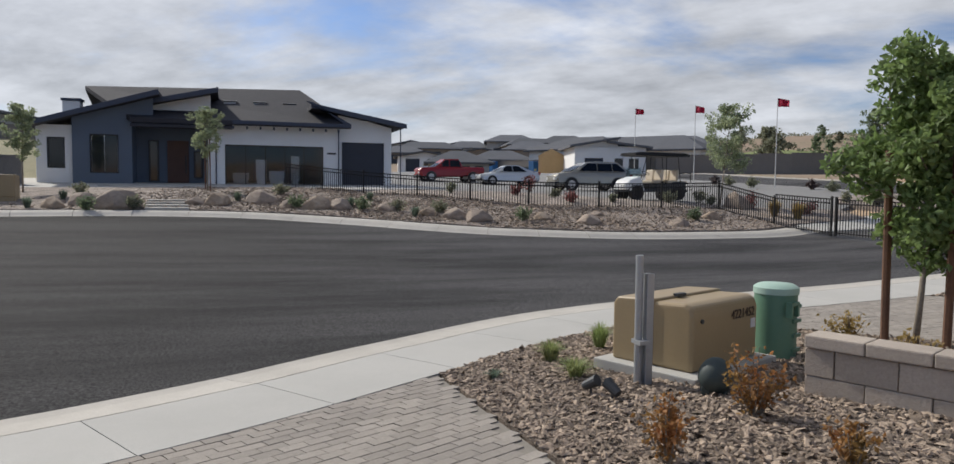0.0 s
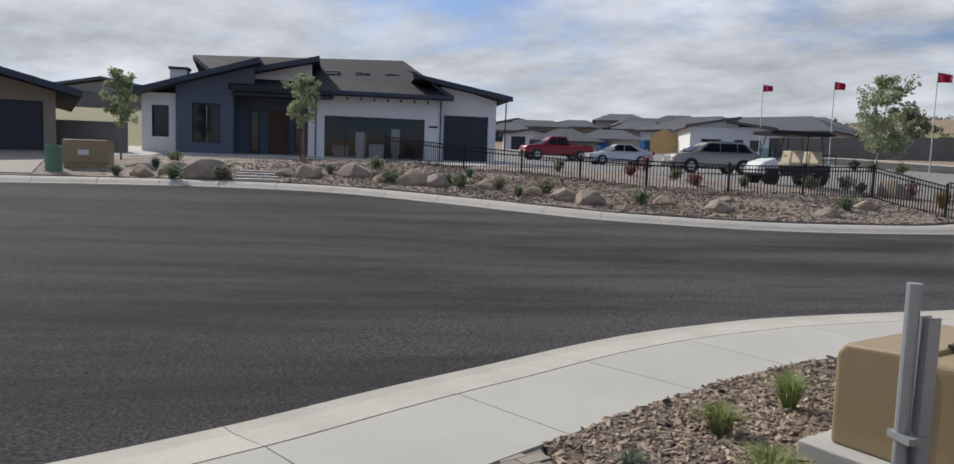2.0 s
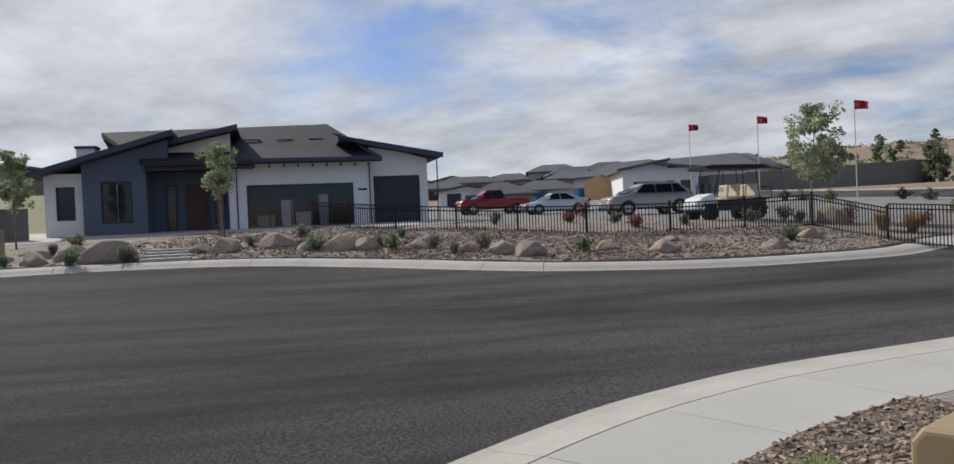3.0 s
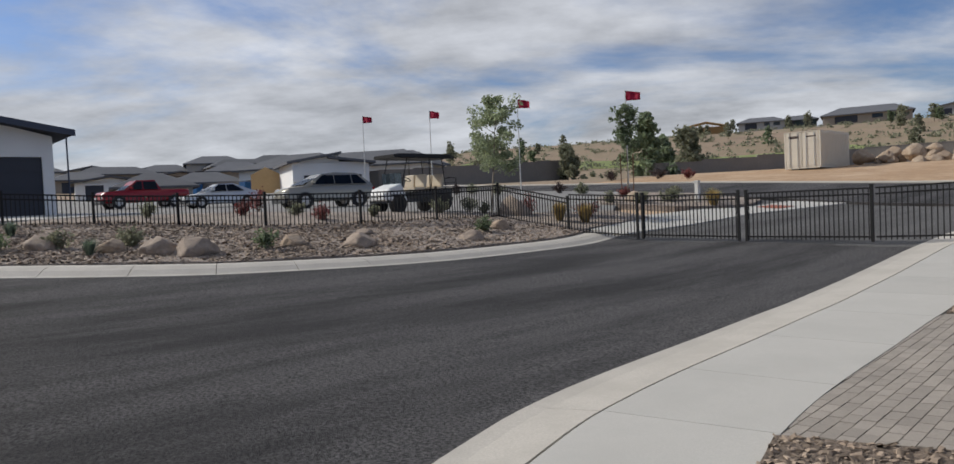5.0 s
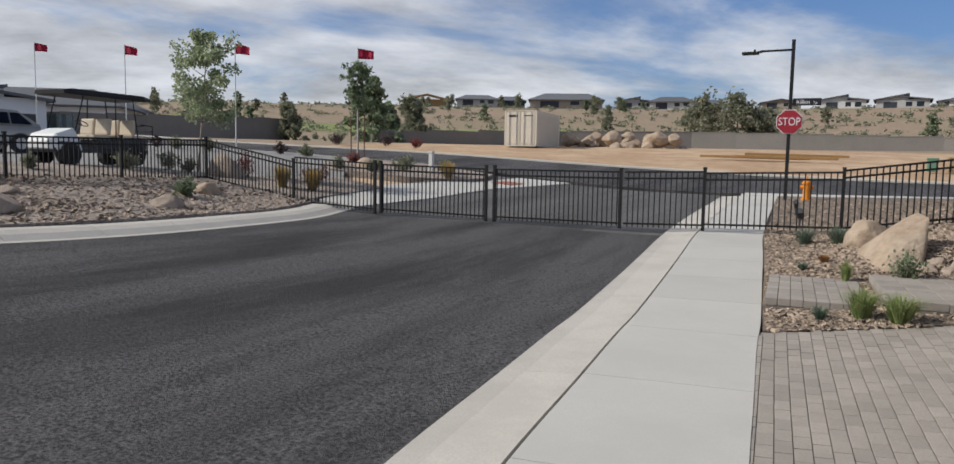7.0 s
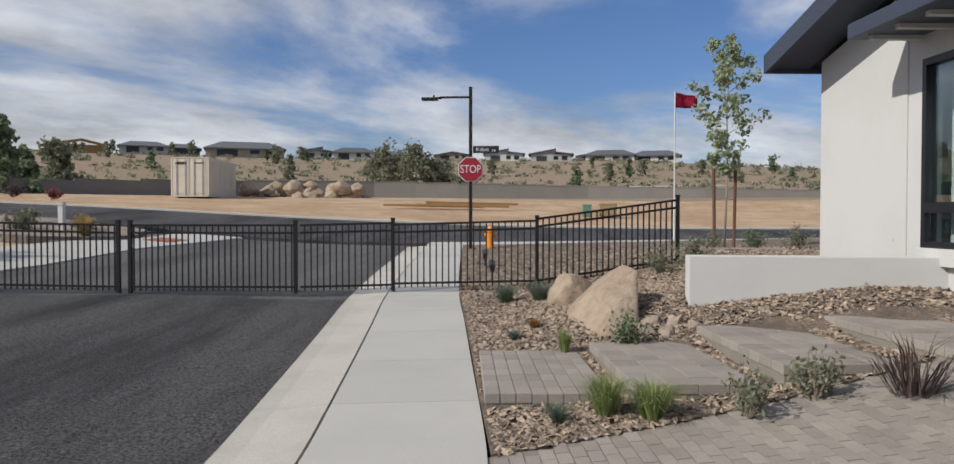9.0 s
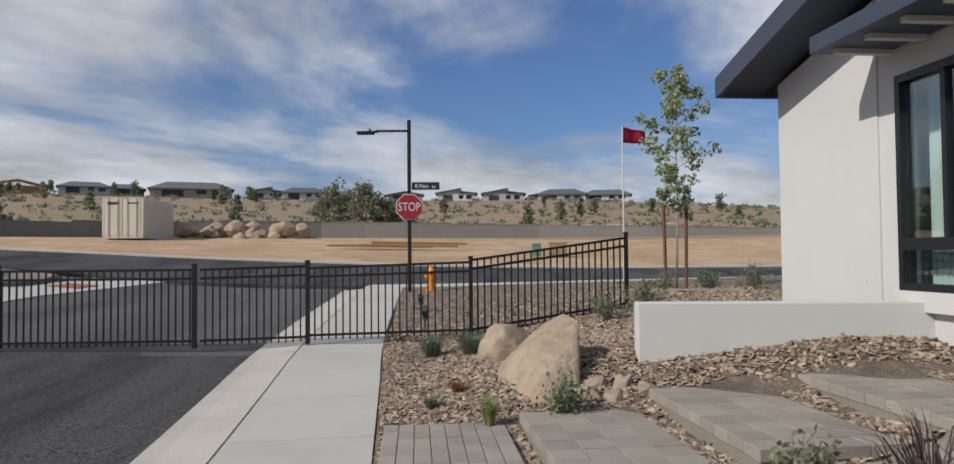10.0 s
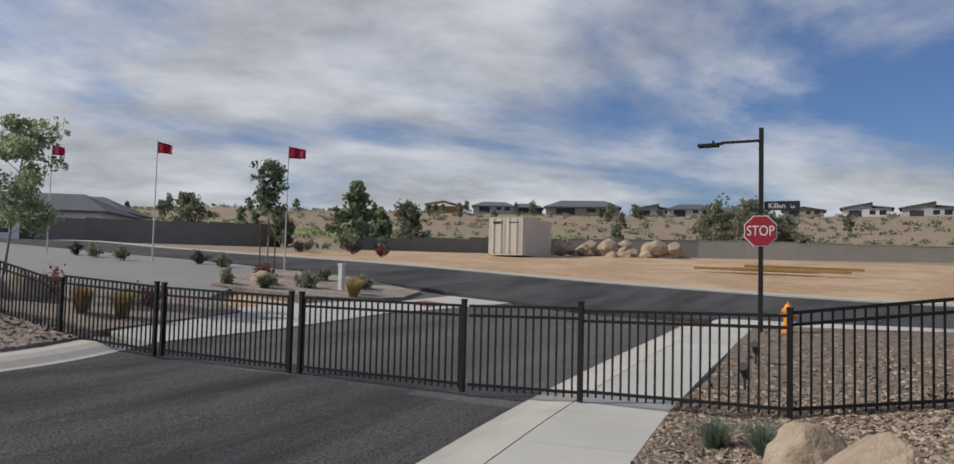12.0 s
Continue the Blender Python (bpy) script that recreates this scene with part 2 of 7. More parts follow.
def slab(bm, corners, thick):
    """A flat four- or more-cornered sheet with thickness downwards."""
    top = [bm.verts.new(c) for c in corners]
    low = [bm.verts.new((c[0], c[1], c[2] - thick)) for c in corners]
    n = len(corners)
    bm.faces.new(top)
    bm.faces.new(low[::-1])
    for i in range(n):
        bm.faces.new((top[i], low[i], low[(i + 1) % n], top[(i + 1) % n]))
    bmesh.ops.recalc_face_normals(bm, faces=bm.faces[:])
    bmesh.ops.remove_doubles(bm, verts=bm.verts[:], dist=0.0001)
    return bm


# ---- the lie of the land ----
POSTS = np.array([
    (5.5, 0.5, -0.29), (4, 3.0, -0.31), (1.9, 6.8, -0.35), (1.2, 9.4, -0.37), (0.8, 13, -0.33), (0.6, 16, -0.24), (0, 21, -0.06), (-0.4, 30.7, 0.20),
    (-9.4, 19.5, 0.0), (-8.7, 14, 0.0), (-8.9, 10.5, 0.08), (-10.2, 7.5, 0.2), (-12, 5, 0.36), (-13.2, 1, 0.5), (-13, -5, 0.55), (-5.7, 20.7, -0.05),
    (-14.8, 18, 0.86), (-17.3, 19, 0.98), (-29, 23.5, 1.33), (-48, 22, 1.95), (-20, 6, 1.2), (-27, 3, 1.42), (-27, -9, 1.4),
    (9.5, 2, -0.15), (11, 9, 0.1), (8, 14.5, 0.5)])
POSTS2 = np.array([(-13.4, 30.9, 0.75), (-20.4, 35.5, 1.45), (-44, 34, 2.2), (-6, 34, 0.38), (-5, 42, 1.0), (3, 42, 0.78), (14, 34, 0.6), (-27, 67, 2.9), (0, 70, 2.5), (40, 60, 1.0), (-70, 60, 4.0), (-70, 20, 3.0), (-60, -20, 2.6), (30, -30, 0.5), (-10, -40, 0.8), (40, 15, 1.0)])
POSTS = np.vstack([POSTS, POSTS2])


def _kern(r):
    return np.where(r > 0, r * r * np.log(np.maximum(r, 1e-9)), 0.0)


_n = len(POSTS)
_A = np.zeros((_n + 3, _n + 3))
_d = np.hypot(POSTS[:, None, 0] - POSTS[None, :, 0], POSTS[:, None, 1] - POSTS[None, :, 1])
_A[:_n, :_n] = _kern(_d) + np.eye(_n) * 0.4
_A[:_n, _n:] = np.c_[np.ones(_n), POSTS[:, :2]]
_A[_n:, :_n] = _A[:_n, _n:].T
_W = np.linalg.solve(_A, np.r_[POSTS[:, 2], 0, 0, 0])


def heights(x, y):
    x, y = np.atleast_1d(np.asarray(x, float)), np.atleast_1d(np.asarray(y, float))
    near = _W[_n] + _W[_n + 1] * x + _W[_n + 2] * y
    for i in range(_n):
        near = near + _W[i] * _kern(np.hypot(x - POSTS[i, 0], y - POSTS[i, 1]))
    d = np.hypot(x, y - 10)
    east = np.clip((x / np.maximum(d, 1) - 0.15) / 0.5, 0, 1)
    west = np.clip((-x / np.maximum(d, 1) - 0.75) / 0.2, 0, 1)
    south = np.clip(-(y - 10) / np.maximum(d, 1) * 2, 0, 1)
    rise = 17.0 * (1 - 0.55 * east) * (1 - 0.45 * west) * (1 - 0.8 * south)
    s = np.clip((d - 72) / 190, 0, 1)
    far = 3.2 + rise * s * s * (3 - 2 * s) + 0.5 * np.sin(x * 0.031 + 1) * np.sin(y * 0.027) * np.clip((d - 80) / 60, 0, 1)
    k = np.clip((d - 55) / 25, 0, 1)
    k = k * k * (3 - 2 * k)
    return near * (1 - k) + far * k


_gx, _gy = np.arange(-60, 45, 0.5), np.arange(-25, 62, 0.5)
_grid = heights(*[a.ravel() for a in np.meshgrid(_gx, _gy, indexing="ij")]).reshape(len(_gx), len(_gy)).tolist()


def G(x, y):
    """The land's height, read from a half-metre grid near the street."""
    u, v = (x + 60) * 2, (y + 25) * 2
    i, j = int(u), int(v)
    if u < 0 or v < 0 or i >= len(_gx) - 1 or j >= len(_gy) - 1:
        return float(heights(x, y)[0])
    u, v = u - i, v - j
    a, b = _grid[i], _grid[i + 1]
    return (a[j] * (1 - v) + a[j + 1] * v) * (1 - u) + (b[j] * (1 - v) + b[j + 1] * v) * u


def drape(name, outline, dz, mat, step=1.0, parent=None, lift=None):
    """A sheet with the given outline, laid over the land."""
    bm = bmesh.new()
    bm.faces.new([bm.verts.new((x, y, 0)) for x, y in outline])
    bmesh.ops.triangulate(bm, faces=bm.faces[:])
    xs, ys = [p[0] for p in outline], [p[1] for p in outline]
    for lo, hi, no, k in ((min(xs), max(xs), (1, 0, 0), 0), (min(ys), max(ys), (0, 1, 0), 1)):
        c = lo + step
        while c < hi:
            co = (c, 0, 0) if k == 0 else (0, c, 0)
            bmesh.ops.bisect_plane(bm, geom=bm.verts[:] + bm.edges[:] + bm.faces[:], plane_co=co, plane_no=no)
            c += step
    bmesh.ops.remove_doubles(bm, verts=bm.verts[:], dist=0.0005)
    co = np.array([v.co[:2] for v in bm.verts])
    zs = heights(co[:, 0], co[:, 1])
    for v, z in zip(bm.verts, zs):
        v.co.z = z + dz + (lift(v.co.x, v.co.y) if lift else 0)
    bmesh.ops.recalc_face_normals(bm, faces=bm.faces[:])
    for f in bm.faces:
        if f.normal.z < 0:
            f.normal_flip()
    rim = [e for e in bm.edges if e.is_boundary]
    r = bmesh.ops.extrude_edge_only(bm, edges=rim)
    for v in r["geom"]:
        if isinstance(v, bmesh.types.BMVert):
            v.co.z -= 0.3
    bmesh.ops.split_edges(bm, edges=rim)
    bm.normal_update()
    for f in bm.faces:
        f.smooth = abs(f.normal.z) > 0.3
    return obj(name, bm, mat, parent)


def curve_pts(pts, step):
    """Points at even steps along a smooth line through pts (Catmull-Rom)."""
    P = [Vector((p[0], p[1])) for p in pts]
    P = [2 * P[0] - P[1]] + P + [2 * P[-1] - P[-2]]
    fine = []
    for i in range(1, len(P) - 2):
        a, b, c, d = P[i - 1:i + 3]
        for k in range(24):
            t = k / 24
            fine.append(0.5 * ((2 * b) + (c - a) * t + (2 * a - 5 * b + 4 * c - d) * t * t + (3 * b - a - 3 * c + d) * t ** 3))
    fine.append(P[-2])
    out, left = [fine[0]], step
    for p, q in zip(fine, fine[1:]):
        seg = (q - p).length
        while seg >= left and seg > 0:
            p = p + (q - p) * (left / seg)
            out.append(p)
            seg, left = (q - p).length, step
        left -= seg
    return out


def side(line, i):
    a, b = line[max(i - 1, 0)], line[min(i + 1, len(line) - 1)]
    d = (b - a).normalized()
    return Vector((-d.y, d.x))


def offset(line, w):
    return [p + side(line, i) * w for i, p in enumerate(line)]


def run(bm, line, i0, i1, profile, gap=0.0):
    """A solid of that cross-section (offset to the left of the line, height over the land) from station i0 to i1."""
    rings = []
    for i in range(i0, i1 + 1):
        p, s = line[i], side(line, i)
        if gap and i in (i0, i1):
            d = Vector((s.y, -s.x))
            p = p + d * (gap if i == i0 else -gap)
        prof = profile(p.y) if callable(profile) else profile
        rings.append([bm.verts.new((p.x + s.x * o, p.y + s.y * o, G(p.x, p.y) + h)) for o, h in prof])
    n = len(rings[0])
    for a, b in zip(rings, rings[1:]):
        for k in range(n):
            bm.faces.new((a[k], b[k], b[(k + 1) % n], a[(k + 1) % n]))
    bm.faces.new(rings[0])
    bm.faces.new(rings[-1][::-1])
    return bm


# ---- ground ----
axis_x = np.unique(np.r_[-1600, -1100, -800, -600, np.arange(-480, -120, 20), np.arange(-120, -34, 6), np.arange(-34, 20, 1.5), np.arange(20, 80, 5), np.arange(80, 300, 20), 300, 400, 600, 900, 1600])
axis_y = np.unique(np.r_[-1600, -900, -500, -300, np.arange(-200, -30, 15), np.arange(-30, 52, 1.5), np.arange(52, 130, 4), np.arange(130, 480, 12), 480, 600, 900, 1600])
gx, gy = np.meshgrid(axis_x, axis_y)
gz = heights(gx.ravel(), gy.ravel()) - np.where(np.hypot(gx.ravel() + 8, gy.ravel() - 12) < 52, 0.14, 0.04)
nx, ny = len(axis_x), len(axis_y)
me = bpy.data.meshes.new("ground")
me.from_pydata(np.c_[gx.ravel(), gy.ravel(), gz].tolist(), [], [(j * nx + i, j * nx + i + 1, (j + 1) * nx + i + 1, (j + 1) * nx + i) for j in range(ny - 1) for i in range(nx - 1)])
me.materials.append(M["soil"])
me.materials.append(M["dry_hill"])
for p in me.polygons:
    c = p.center
    p.use_smooth = True
    if not (-36 < c.x < 60 and 40 < c.y < 76) and not (c.y < 40 and c.x > -60):
        p.material_index = 1
tagged(new("ground", me), "sandy tan graded soil rising to dry grassy hills", "ground", kind="structure")

# edge of the pavement away from the road, from the cross street back round the turning head
WALK_EDGE = [(-0.75, 33.2), (-0.36, 26.5), (0.03, 20.95), (0.34, 17.9), (0.57, 15.6), (0.78, 13.5), (0.85, 12.55), (1.0, 11.01), (1.16, 9.41), (1.36, 8.25), (1.58, 7.45), (1.92, 6.5), (2.38, 5.62), (2.90, 4.8), (3.47, 3.88), (4.22, 2.78), (4.72, 1.95), (5.18, 1.07), (5.62, 0.0), (5.85, -1.5), (5.7, -4.5), (5.0, -8), (3.4, -12), (0.6, -15.5), (-3.5, -17.5)]
walk_line = curve_pts(WALK_EDGE, 0.1524)


def slab_width(y):
    """The pavement narrows towards the turning head."""
    return 1.01 + 0.205 * min(max((y - 3.0) / 5.0, 0), 1)


def kerb_width(y):
    return 0.53 + 0.09 * min(max((y - 5.5) / 3.0, 0), 1)


# roadside edge of the far kerb
FAR_EDGE = [(-9.62, 20.7), (-9.0, 18.3), (-8.7, 15.5), (-8.65, 13), (-8.85, 11), (-9.4, 9), (-10.4, 7.2), (-11.7, 5.2), (-12.9, 2.6), (-13.3, 0), (-13.1, -3), (-12.2, -7), (-10.5, -11), (-7.5, -15), (-3.5, -17.6)]
far_line = curve_pts(FAR_EDGE, 0.15)

near_road = [p - side(walk_line, i) * (slab_width(p.y) + kerb_width(p.y) - 0.02) for i, p in enumerate(walk_line)]
keep = range(0, len(near_road), 6)
road_outline = [near_road[i] for i in keep] + [far_line[i] for i in range(len(far_line) - 1, -1, -6)] + [Vector((-10.3, 23)), Vector((-11.5, 26.5)), Vector((-14.5, 33.8))]
road = drape("road", [(p.x, p.y) for p in road_outline], 0.0, ["asphalt", "asphalt_lit"], 1.0)
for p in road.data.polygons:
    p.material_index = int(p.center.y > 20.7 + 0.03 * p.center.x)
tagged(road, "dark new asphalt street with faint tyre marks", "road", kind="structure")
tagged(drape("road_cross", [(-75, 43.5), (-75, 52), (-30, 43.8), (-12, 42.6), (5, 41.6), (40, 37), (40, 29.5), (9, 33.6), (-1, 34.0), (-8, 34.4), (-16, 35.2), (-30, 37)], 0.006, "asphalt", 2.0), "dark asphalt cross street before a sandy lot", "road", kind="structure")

# pavement slabs along the near side
pavement = tagged(new("pavement"), "pale concrete pavement slabs with tooled joints", "pavement", kind="structure")
kerb_near = tagged(new("kerb_near"), "rolled pale concrete kerb with a stained gutter", "kerb", kind="structure")


def slab_prof(y):
    w = slab_width(y)
    return [(0, 0.06), (0, -0.1), (-w + 0.012, -0.1), (-w + 0.012, 0.045)]


def kerb_prof(y):
    w, W_KERB = slab_width(y), kerb_width(y)
    return [(-w - 0.012, 0.042), (-w - 0.012, -0.12), (-w - W_KERB, -0.12), (-w - W_KERB, 0.006), (-w - W_KERB * 0.72, 0.004), (-w - W_KERB * 0.42, 0.02)]



# where the tooled joints meet the kerb; past these they follow every five feet
JOINTS = [(-0.42, 12.7), (-0.25, 11.08), (0.0, 9.42), (0.30, 7.82), (0.87, 6.19), (1.53, 4.81), (2.32, 3.49), (3.30, 2.17), (3.97, 0.94)]
inner = [p - side(walk_line, i) * slab_width(p.y) for i, p in enumerate(walk_line)]
cuts = [min(range(len(inner)), key=lambda i: (inner[i] - Vector(j)).length) for j in JOINTS]
cuts = list(range(cuts[0] % 10, cuts[0], 10)) + cuts + list(range(cuts[-1] + 10, len(walk_line), 10))
for a, b in zip(cuts, cuts[1:]):
    part("slab", run(bmesh.new(), walk_line, a, b, slab_prof, 0.004), "concrete", pavement)
first = len(range(cuts[0] % 10, cuts[0], 10)) % 2
kcuts = cuts[first::2]
for a, b in zip(kcuts, kcuts[1:]):
    part("kerb_stone", run(bmesh.new(), walk_line, a, b, kerb_prof, 0.003), "kerb", kerb_near)
kerb_far = tagged(new("kerb_far"), "pale rolled concrete kerb below a gravel bank", "kerb", kind="structure")
far_prof = [(0.0, 0.005), (0.0, -0.12), (-0.95, -0.12), (-0.95, 0.15), (-0.5, 0.15), (-0.3, 0.10), (-0.12, 0.02)]
i = 0
while i + 10 < len(far_line):
    part("kerb_stone", run(bmesh.new(), far_line, i, i + 10, far_prof, 0.006), "kerb", kerb_far)
    i += 10


def crown(x, y):
    """Gravel banks heaped over the lie of the land."""
    return 0.03 * noise.noise((x * 0.7, y * 0.7, 0))


far_back = offset(far_line, -0.93)
bank = [(p.x, p.y) for p in far_back[::8]]
bank_outline = bank + [(-12, -18), (-20, -16), (-22.5, -8), (-23, 2), (-21, 6.5), (-18.9, 7), (-18.3, 9.2), (-16.2, 11), (-14.7, 12.5), (-14.1, 14.9), (-13.8, 17.4), (-13.9, 20.0), (-11.3, 20.3)]
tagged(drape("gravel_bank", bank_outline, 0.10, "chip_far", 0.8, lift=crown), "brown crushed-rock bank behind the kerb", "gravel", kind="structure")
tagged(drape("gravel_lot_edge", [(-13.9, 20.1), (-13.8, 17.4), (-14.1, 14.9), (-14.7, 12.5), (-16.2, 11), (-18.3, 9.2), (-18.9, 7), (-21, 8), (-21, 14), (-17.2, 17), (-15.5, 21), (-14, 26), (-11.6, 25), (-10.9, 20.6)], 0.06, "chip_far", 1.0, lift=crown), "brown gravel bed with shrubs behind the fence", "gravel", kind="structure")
tagged(drape("parking_lot", [(-15.5, 21), (-17.2, 17), (-21, 14), (-22, 10), (-24, 12), (-60, 10), (-75, 20), (-75, 43), (-30, 36.5), (-18, 34.5), (-16.5, 29.5), (-14, 26)], 0.03, "asphalt_old", 2.0), "grey worn asphalt car park", "car park", kind="structure")
tagged(drape("house_forecourt", [(-21, 6.5), (-23, 2), (-22.5, -8), (-23, -10), (-45, -10), (-45, 12), (-24, 12), (-22, 10), (-21, 8)], 0.07, "concrete", 2.0), "pale concrete forecourt of the house", "pavement", kind="structure")
tagged(drape("driveway_far", [(-13.9, -5.5), (-22.5, -8.0), (-28, -9.0), (-28, -22), (-14, -19), (-12.9, -11)], 0.13, "paver", 1.5), "pale paved driveway of the neighbouring house", "driveway", kind="structure")


def garden_z(x, y):
    """The garden by the white house climbs from the pavement to the wall."""
    rise = min(max((y - 15.95) / 0.95, 0), 1) * (1 - 0.6 * min(max((y - 17.5) / 3.5, 0), 1))
    u = max(x - 0.75, 0)
    z = -0.18 - 0.04 * min(max(16.3 - y, 0), 1) + 0.2 * min(max((y - 15) / 6, 0), 1) + 0.06 * min(u, 1.5) + (0.155 - 0.035 * min(max(16.2 - y, 0), 1)) * min(max(u - 1.5, 0), 2.6) + 0.25 * rise * min(u / 1.5, 1)
    e = min(max((y - 13.15 - 0.35 * (x - 0.85)) / 0.7, 0), 1)
    z = z * e + (G(x, y) + 0.06 + min(max((x - 3) / 6, 0), 1) * 0.1) * (1 - e)
    k = min(max((y - 23) / 5, 0), 1)
    return z * (1 - k) + (G(x, y) + 0.09) * k


def bedz(x, y):
    return garden_z(x, y) - G(x, y) - 0.04 + 0.012 * noise.noise((x * 1.3, y * 1.3, 0))


tagged(drape("gravel_garden", [(0.68, 14.6), (0.55, 16), (0.29, 18.5), (0.03, 20.9), (-0.4, 27), (-0.7, 32.4), (4, 32.6), (14, 31.5), (14, 19), (7, 15.6), (4.3, 14.35), (2.66, 13.72), (0.84, 13.1)], 0.04, "chip_bed", 0.5, lift=bedz), "brown crushed-rock garden bed by the white house", "gravel", kind="structure")
tagged(drape("gravel_bed", [(3.47, 3.86), (2.92, 4.82), (2.40, 5.64), (1.94, 6.52), (1.60, 7.47), (1.42, 8.0), (2.9, 8.45), (4.4, 8.95), (7, 9.7), (9.1, 7.1), (9.1, 3.98), (5.66, 3.91)], 0.05, "chip_bed", 0.4, lift=lambda x, y: (0.05 + 0.05 * min(max((x - 2.7) / 3.2, 0), 1)) * min(max((y - 3.86) / 0.95, 0), 1)), "brown crushed-rock bed round the transformer box", "gravel", kind="structure")
tagged(drape("driveway_a", [(3.43, 3.82), (5.66, 3.88), (16, 3.96), (16, -4.5), (5.65, -4.5), (5.80, -1.5), (5.57, 0.0), (5.13, 1.05), (4.67, 1.92), (4.17, 2.75)], 0.046, "sand_joint", 0.8), "sand-filled joints under a paved driveway", "driveway", kind="structure")
tagged(drape("driveway_b", [(1.34, 8.02), (1.10, 9.4), (0.94, 11), (0.79, 12.5), (0.76, 13.06), (2.66, 13.7), (4.3, 14.33), (8, 15.8), (16, 18), (16, 10.6), (7, 9.75), (4.4, 9.0), (2.9, 8.5)], 0.046, "sand_joint", 0.8, lift=lambda x, y: min(max((x - 3) / 6, 0), 1) * 0.1), "sand-filled joints under a paved driveway", "driveway", kind="structure")


# ---- fences ----
picket_me = post_me = None


def fence_panel(name, a, b, za, zb, tall, label, gate=False, n_gap=0.103):
    """One panel of black steel railing between two posts: two top rails, a bottom rail and square pickets."""
    global picket_me, post_me
    if picket_me is None:
        o = obj("tmp", boxes((-0.0105, 0.0105, -0.0105, 0.0105, 0, 1)), "fence_black")
        picket_me = o.data
        bpy.data.objects.remove(o)
        o = obj("tmp", box(boxes((-0.03, 0.03, -0.03, 0.03, 0, 1)), -0.036, 0.036, -0.036, 0.036, 0.985, 1.01), "fence_black")
        post_me = o.data
        bpy.data.objects.remove(o)
    a, b = Vector((*a, za)), Vector((*b, zb))
    f = root(name, Matrix.Translation(a), label, "gate" if gate else "fence", "railing panels")
    d = b - a
    L = Vector((d.x, d.y)).length
    ang = math.atan2(d.y, d.x)
    u = d / L
    for k, c in enumerate(((a, b) if gate else (b,))):
        share("post", post_me, f, Matrix.Translation(c - a + (u * (0.04 if k == 0 else -0.04) if gate else Vector())) @ Matrix.Diagonal((1, 1, tall + 0.05, 1)))
    for h in (tall - 0.03, tall - 0.16, 0.11):
        bm = bmesh.new()
        p0, p1 = u * 0.03 + Vector((0, 0, h)), u * (L - 0.03) + Vector((0, 0, h))
        m = Matrix.Translation((p0 + p1) / 2) @ (p1 - p0).to_track_quat("X", "Z").to_matrix().to_4x4() @ Matrix.Diagonal(((p1 - p0).length, 0.032, 0.037, 1))
        bmesh.ops.create_cube(bm, size=1, matrix=m)
        part("rail", bm, "fence_black", f)
    n = int(L / n_gap)
    for k in range(1, n):
        share("picket", picket_me, f, Matrix.Translation(u * (L * k / n) + Vector((0, 0, 0.04))) @ Matrix.Rotation(ang, 4, "Z") @ Matrix.Diagonal((1, 1, tall - 0.06, 1)))
    return f


FL = "black powder-coated steel railing panel on the gravel bank"
far_posts = [(-22.4, 4.3), (-20.2, 5.6), (-18.6, 7.0), (-17.6, 8.9), (-16.2, 10.6), (-14.6, 12.3), (-13.85, 14.75), (-13.5, 17.15), (-13.68, 19.8)]
far_z = [1.32, 1.12, 0.94, 0.80, 0.69, 0.61, 0.57, 0.60, 0.67]
for (p, z), (q, w) in zip(zip(far_posts, far_z), zip(far_posts[1:], far_z[1:])):
    fence_panel("fence_panel", p, q, z, w, 1.10, FL)
fence_panel("fence_panel", (-13.68, 19.8), (-10.92, 20.04), 0.67, 0.14, 1.10, "black steel railing panel stepping down to the kerb")
fence_panel("fence_panel", (-10.92, 20.04), (-8.66, 20.33), 0.14, 0.01, 1.22, "black steel railing panel across the kerb ramp")
fence_panel("gate_leaf", (-8.55, 20.36), (-5.78, 20.61), 0.02, -0.04, 1.20, "black steel gate leaf closing the street", True)
fence_panel("gate_leaf", (-5.66, 20.62), (-2.72, 20.72), -0.04, -0.04, 1.20, "black steel gate leaf closing the street", True)
fence_panel("fence_panel", (-2.71, 20.725), (-1.09, 20.8), -0.04, 0.0, 1.20, "black steel railing panel over the pavement kerb")
fence_panel("fence_panel", (-1.09, 20.8), (1.37, 20.69), 0.02, 0.09, 1.15, "black steel railing panel over the pavement")
fence_panel("fence_panel", (1.37, 20.69), (3.85, 21.35), 0.09, 0.42, 1.18, "black steel railing panel climbing the garden bed")


# ---- more materials ----
M["leaf"] = material("leaf", (0.20, 0.28, 0.10), (0.135, 0.20, 0.068), 0.6, 3, 1, 0.6, 0, jitter=0.35)
M["leaf_grey"] = material("leaf_grey", (0.36, 0.41, 0.25), (0.27, 0.31, 0.18), 0.65, 3, 1, 0.6, 0, jitter=0.3)
M["leaf_dark"] = material("leaf_dark", (0.20, 0.25, 0.145), (0.145, 0.185, 0.105), 0.7, 3, 1, 0.6, 0, jitter=0.35)
M["leaf_rust"] = material("leaf_rust", (0.36, 0.15, 0.06), (0.24, 0.17, 0.05), 0.7, 4, 1, 0.7, 0, jitter=0.35)
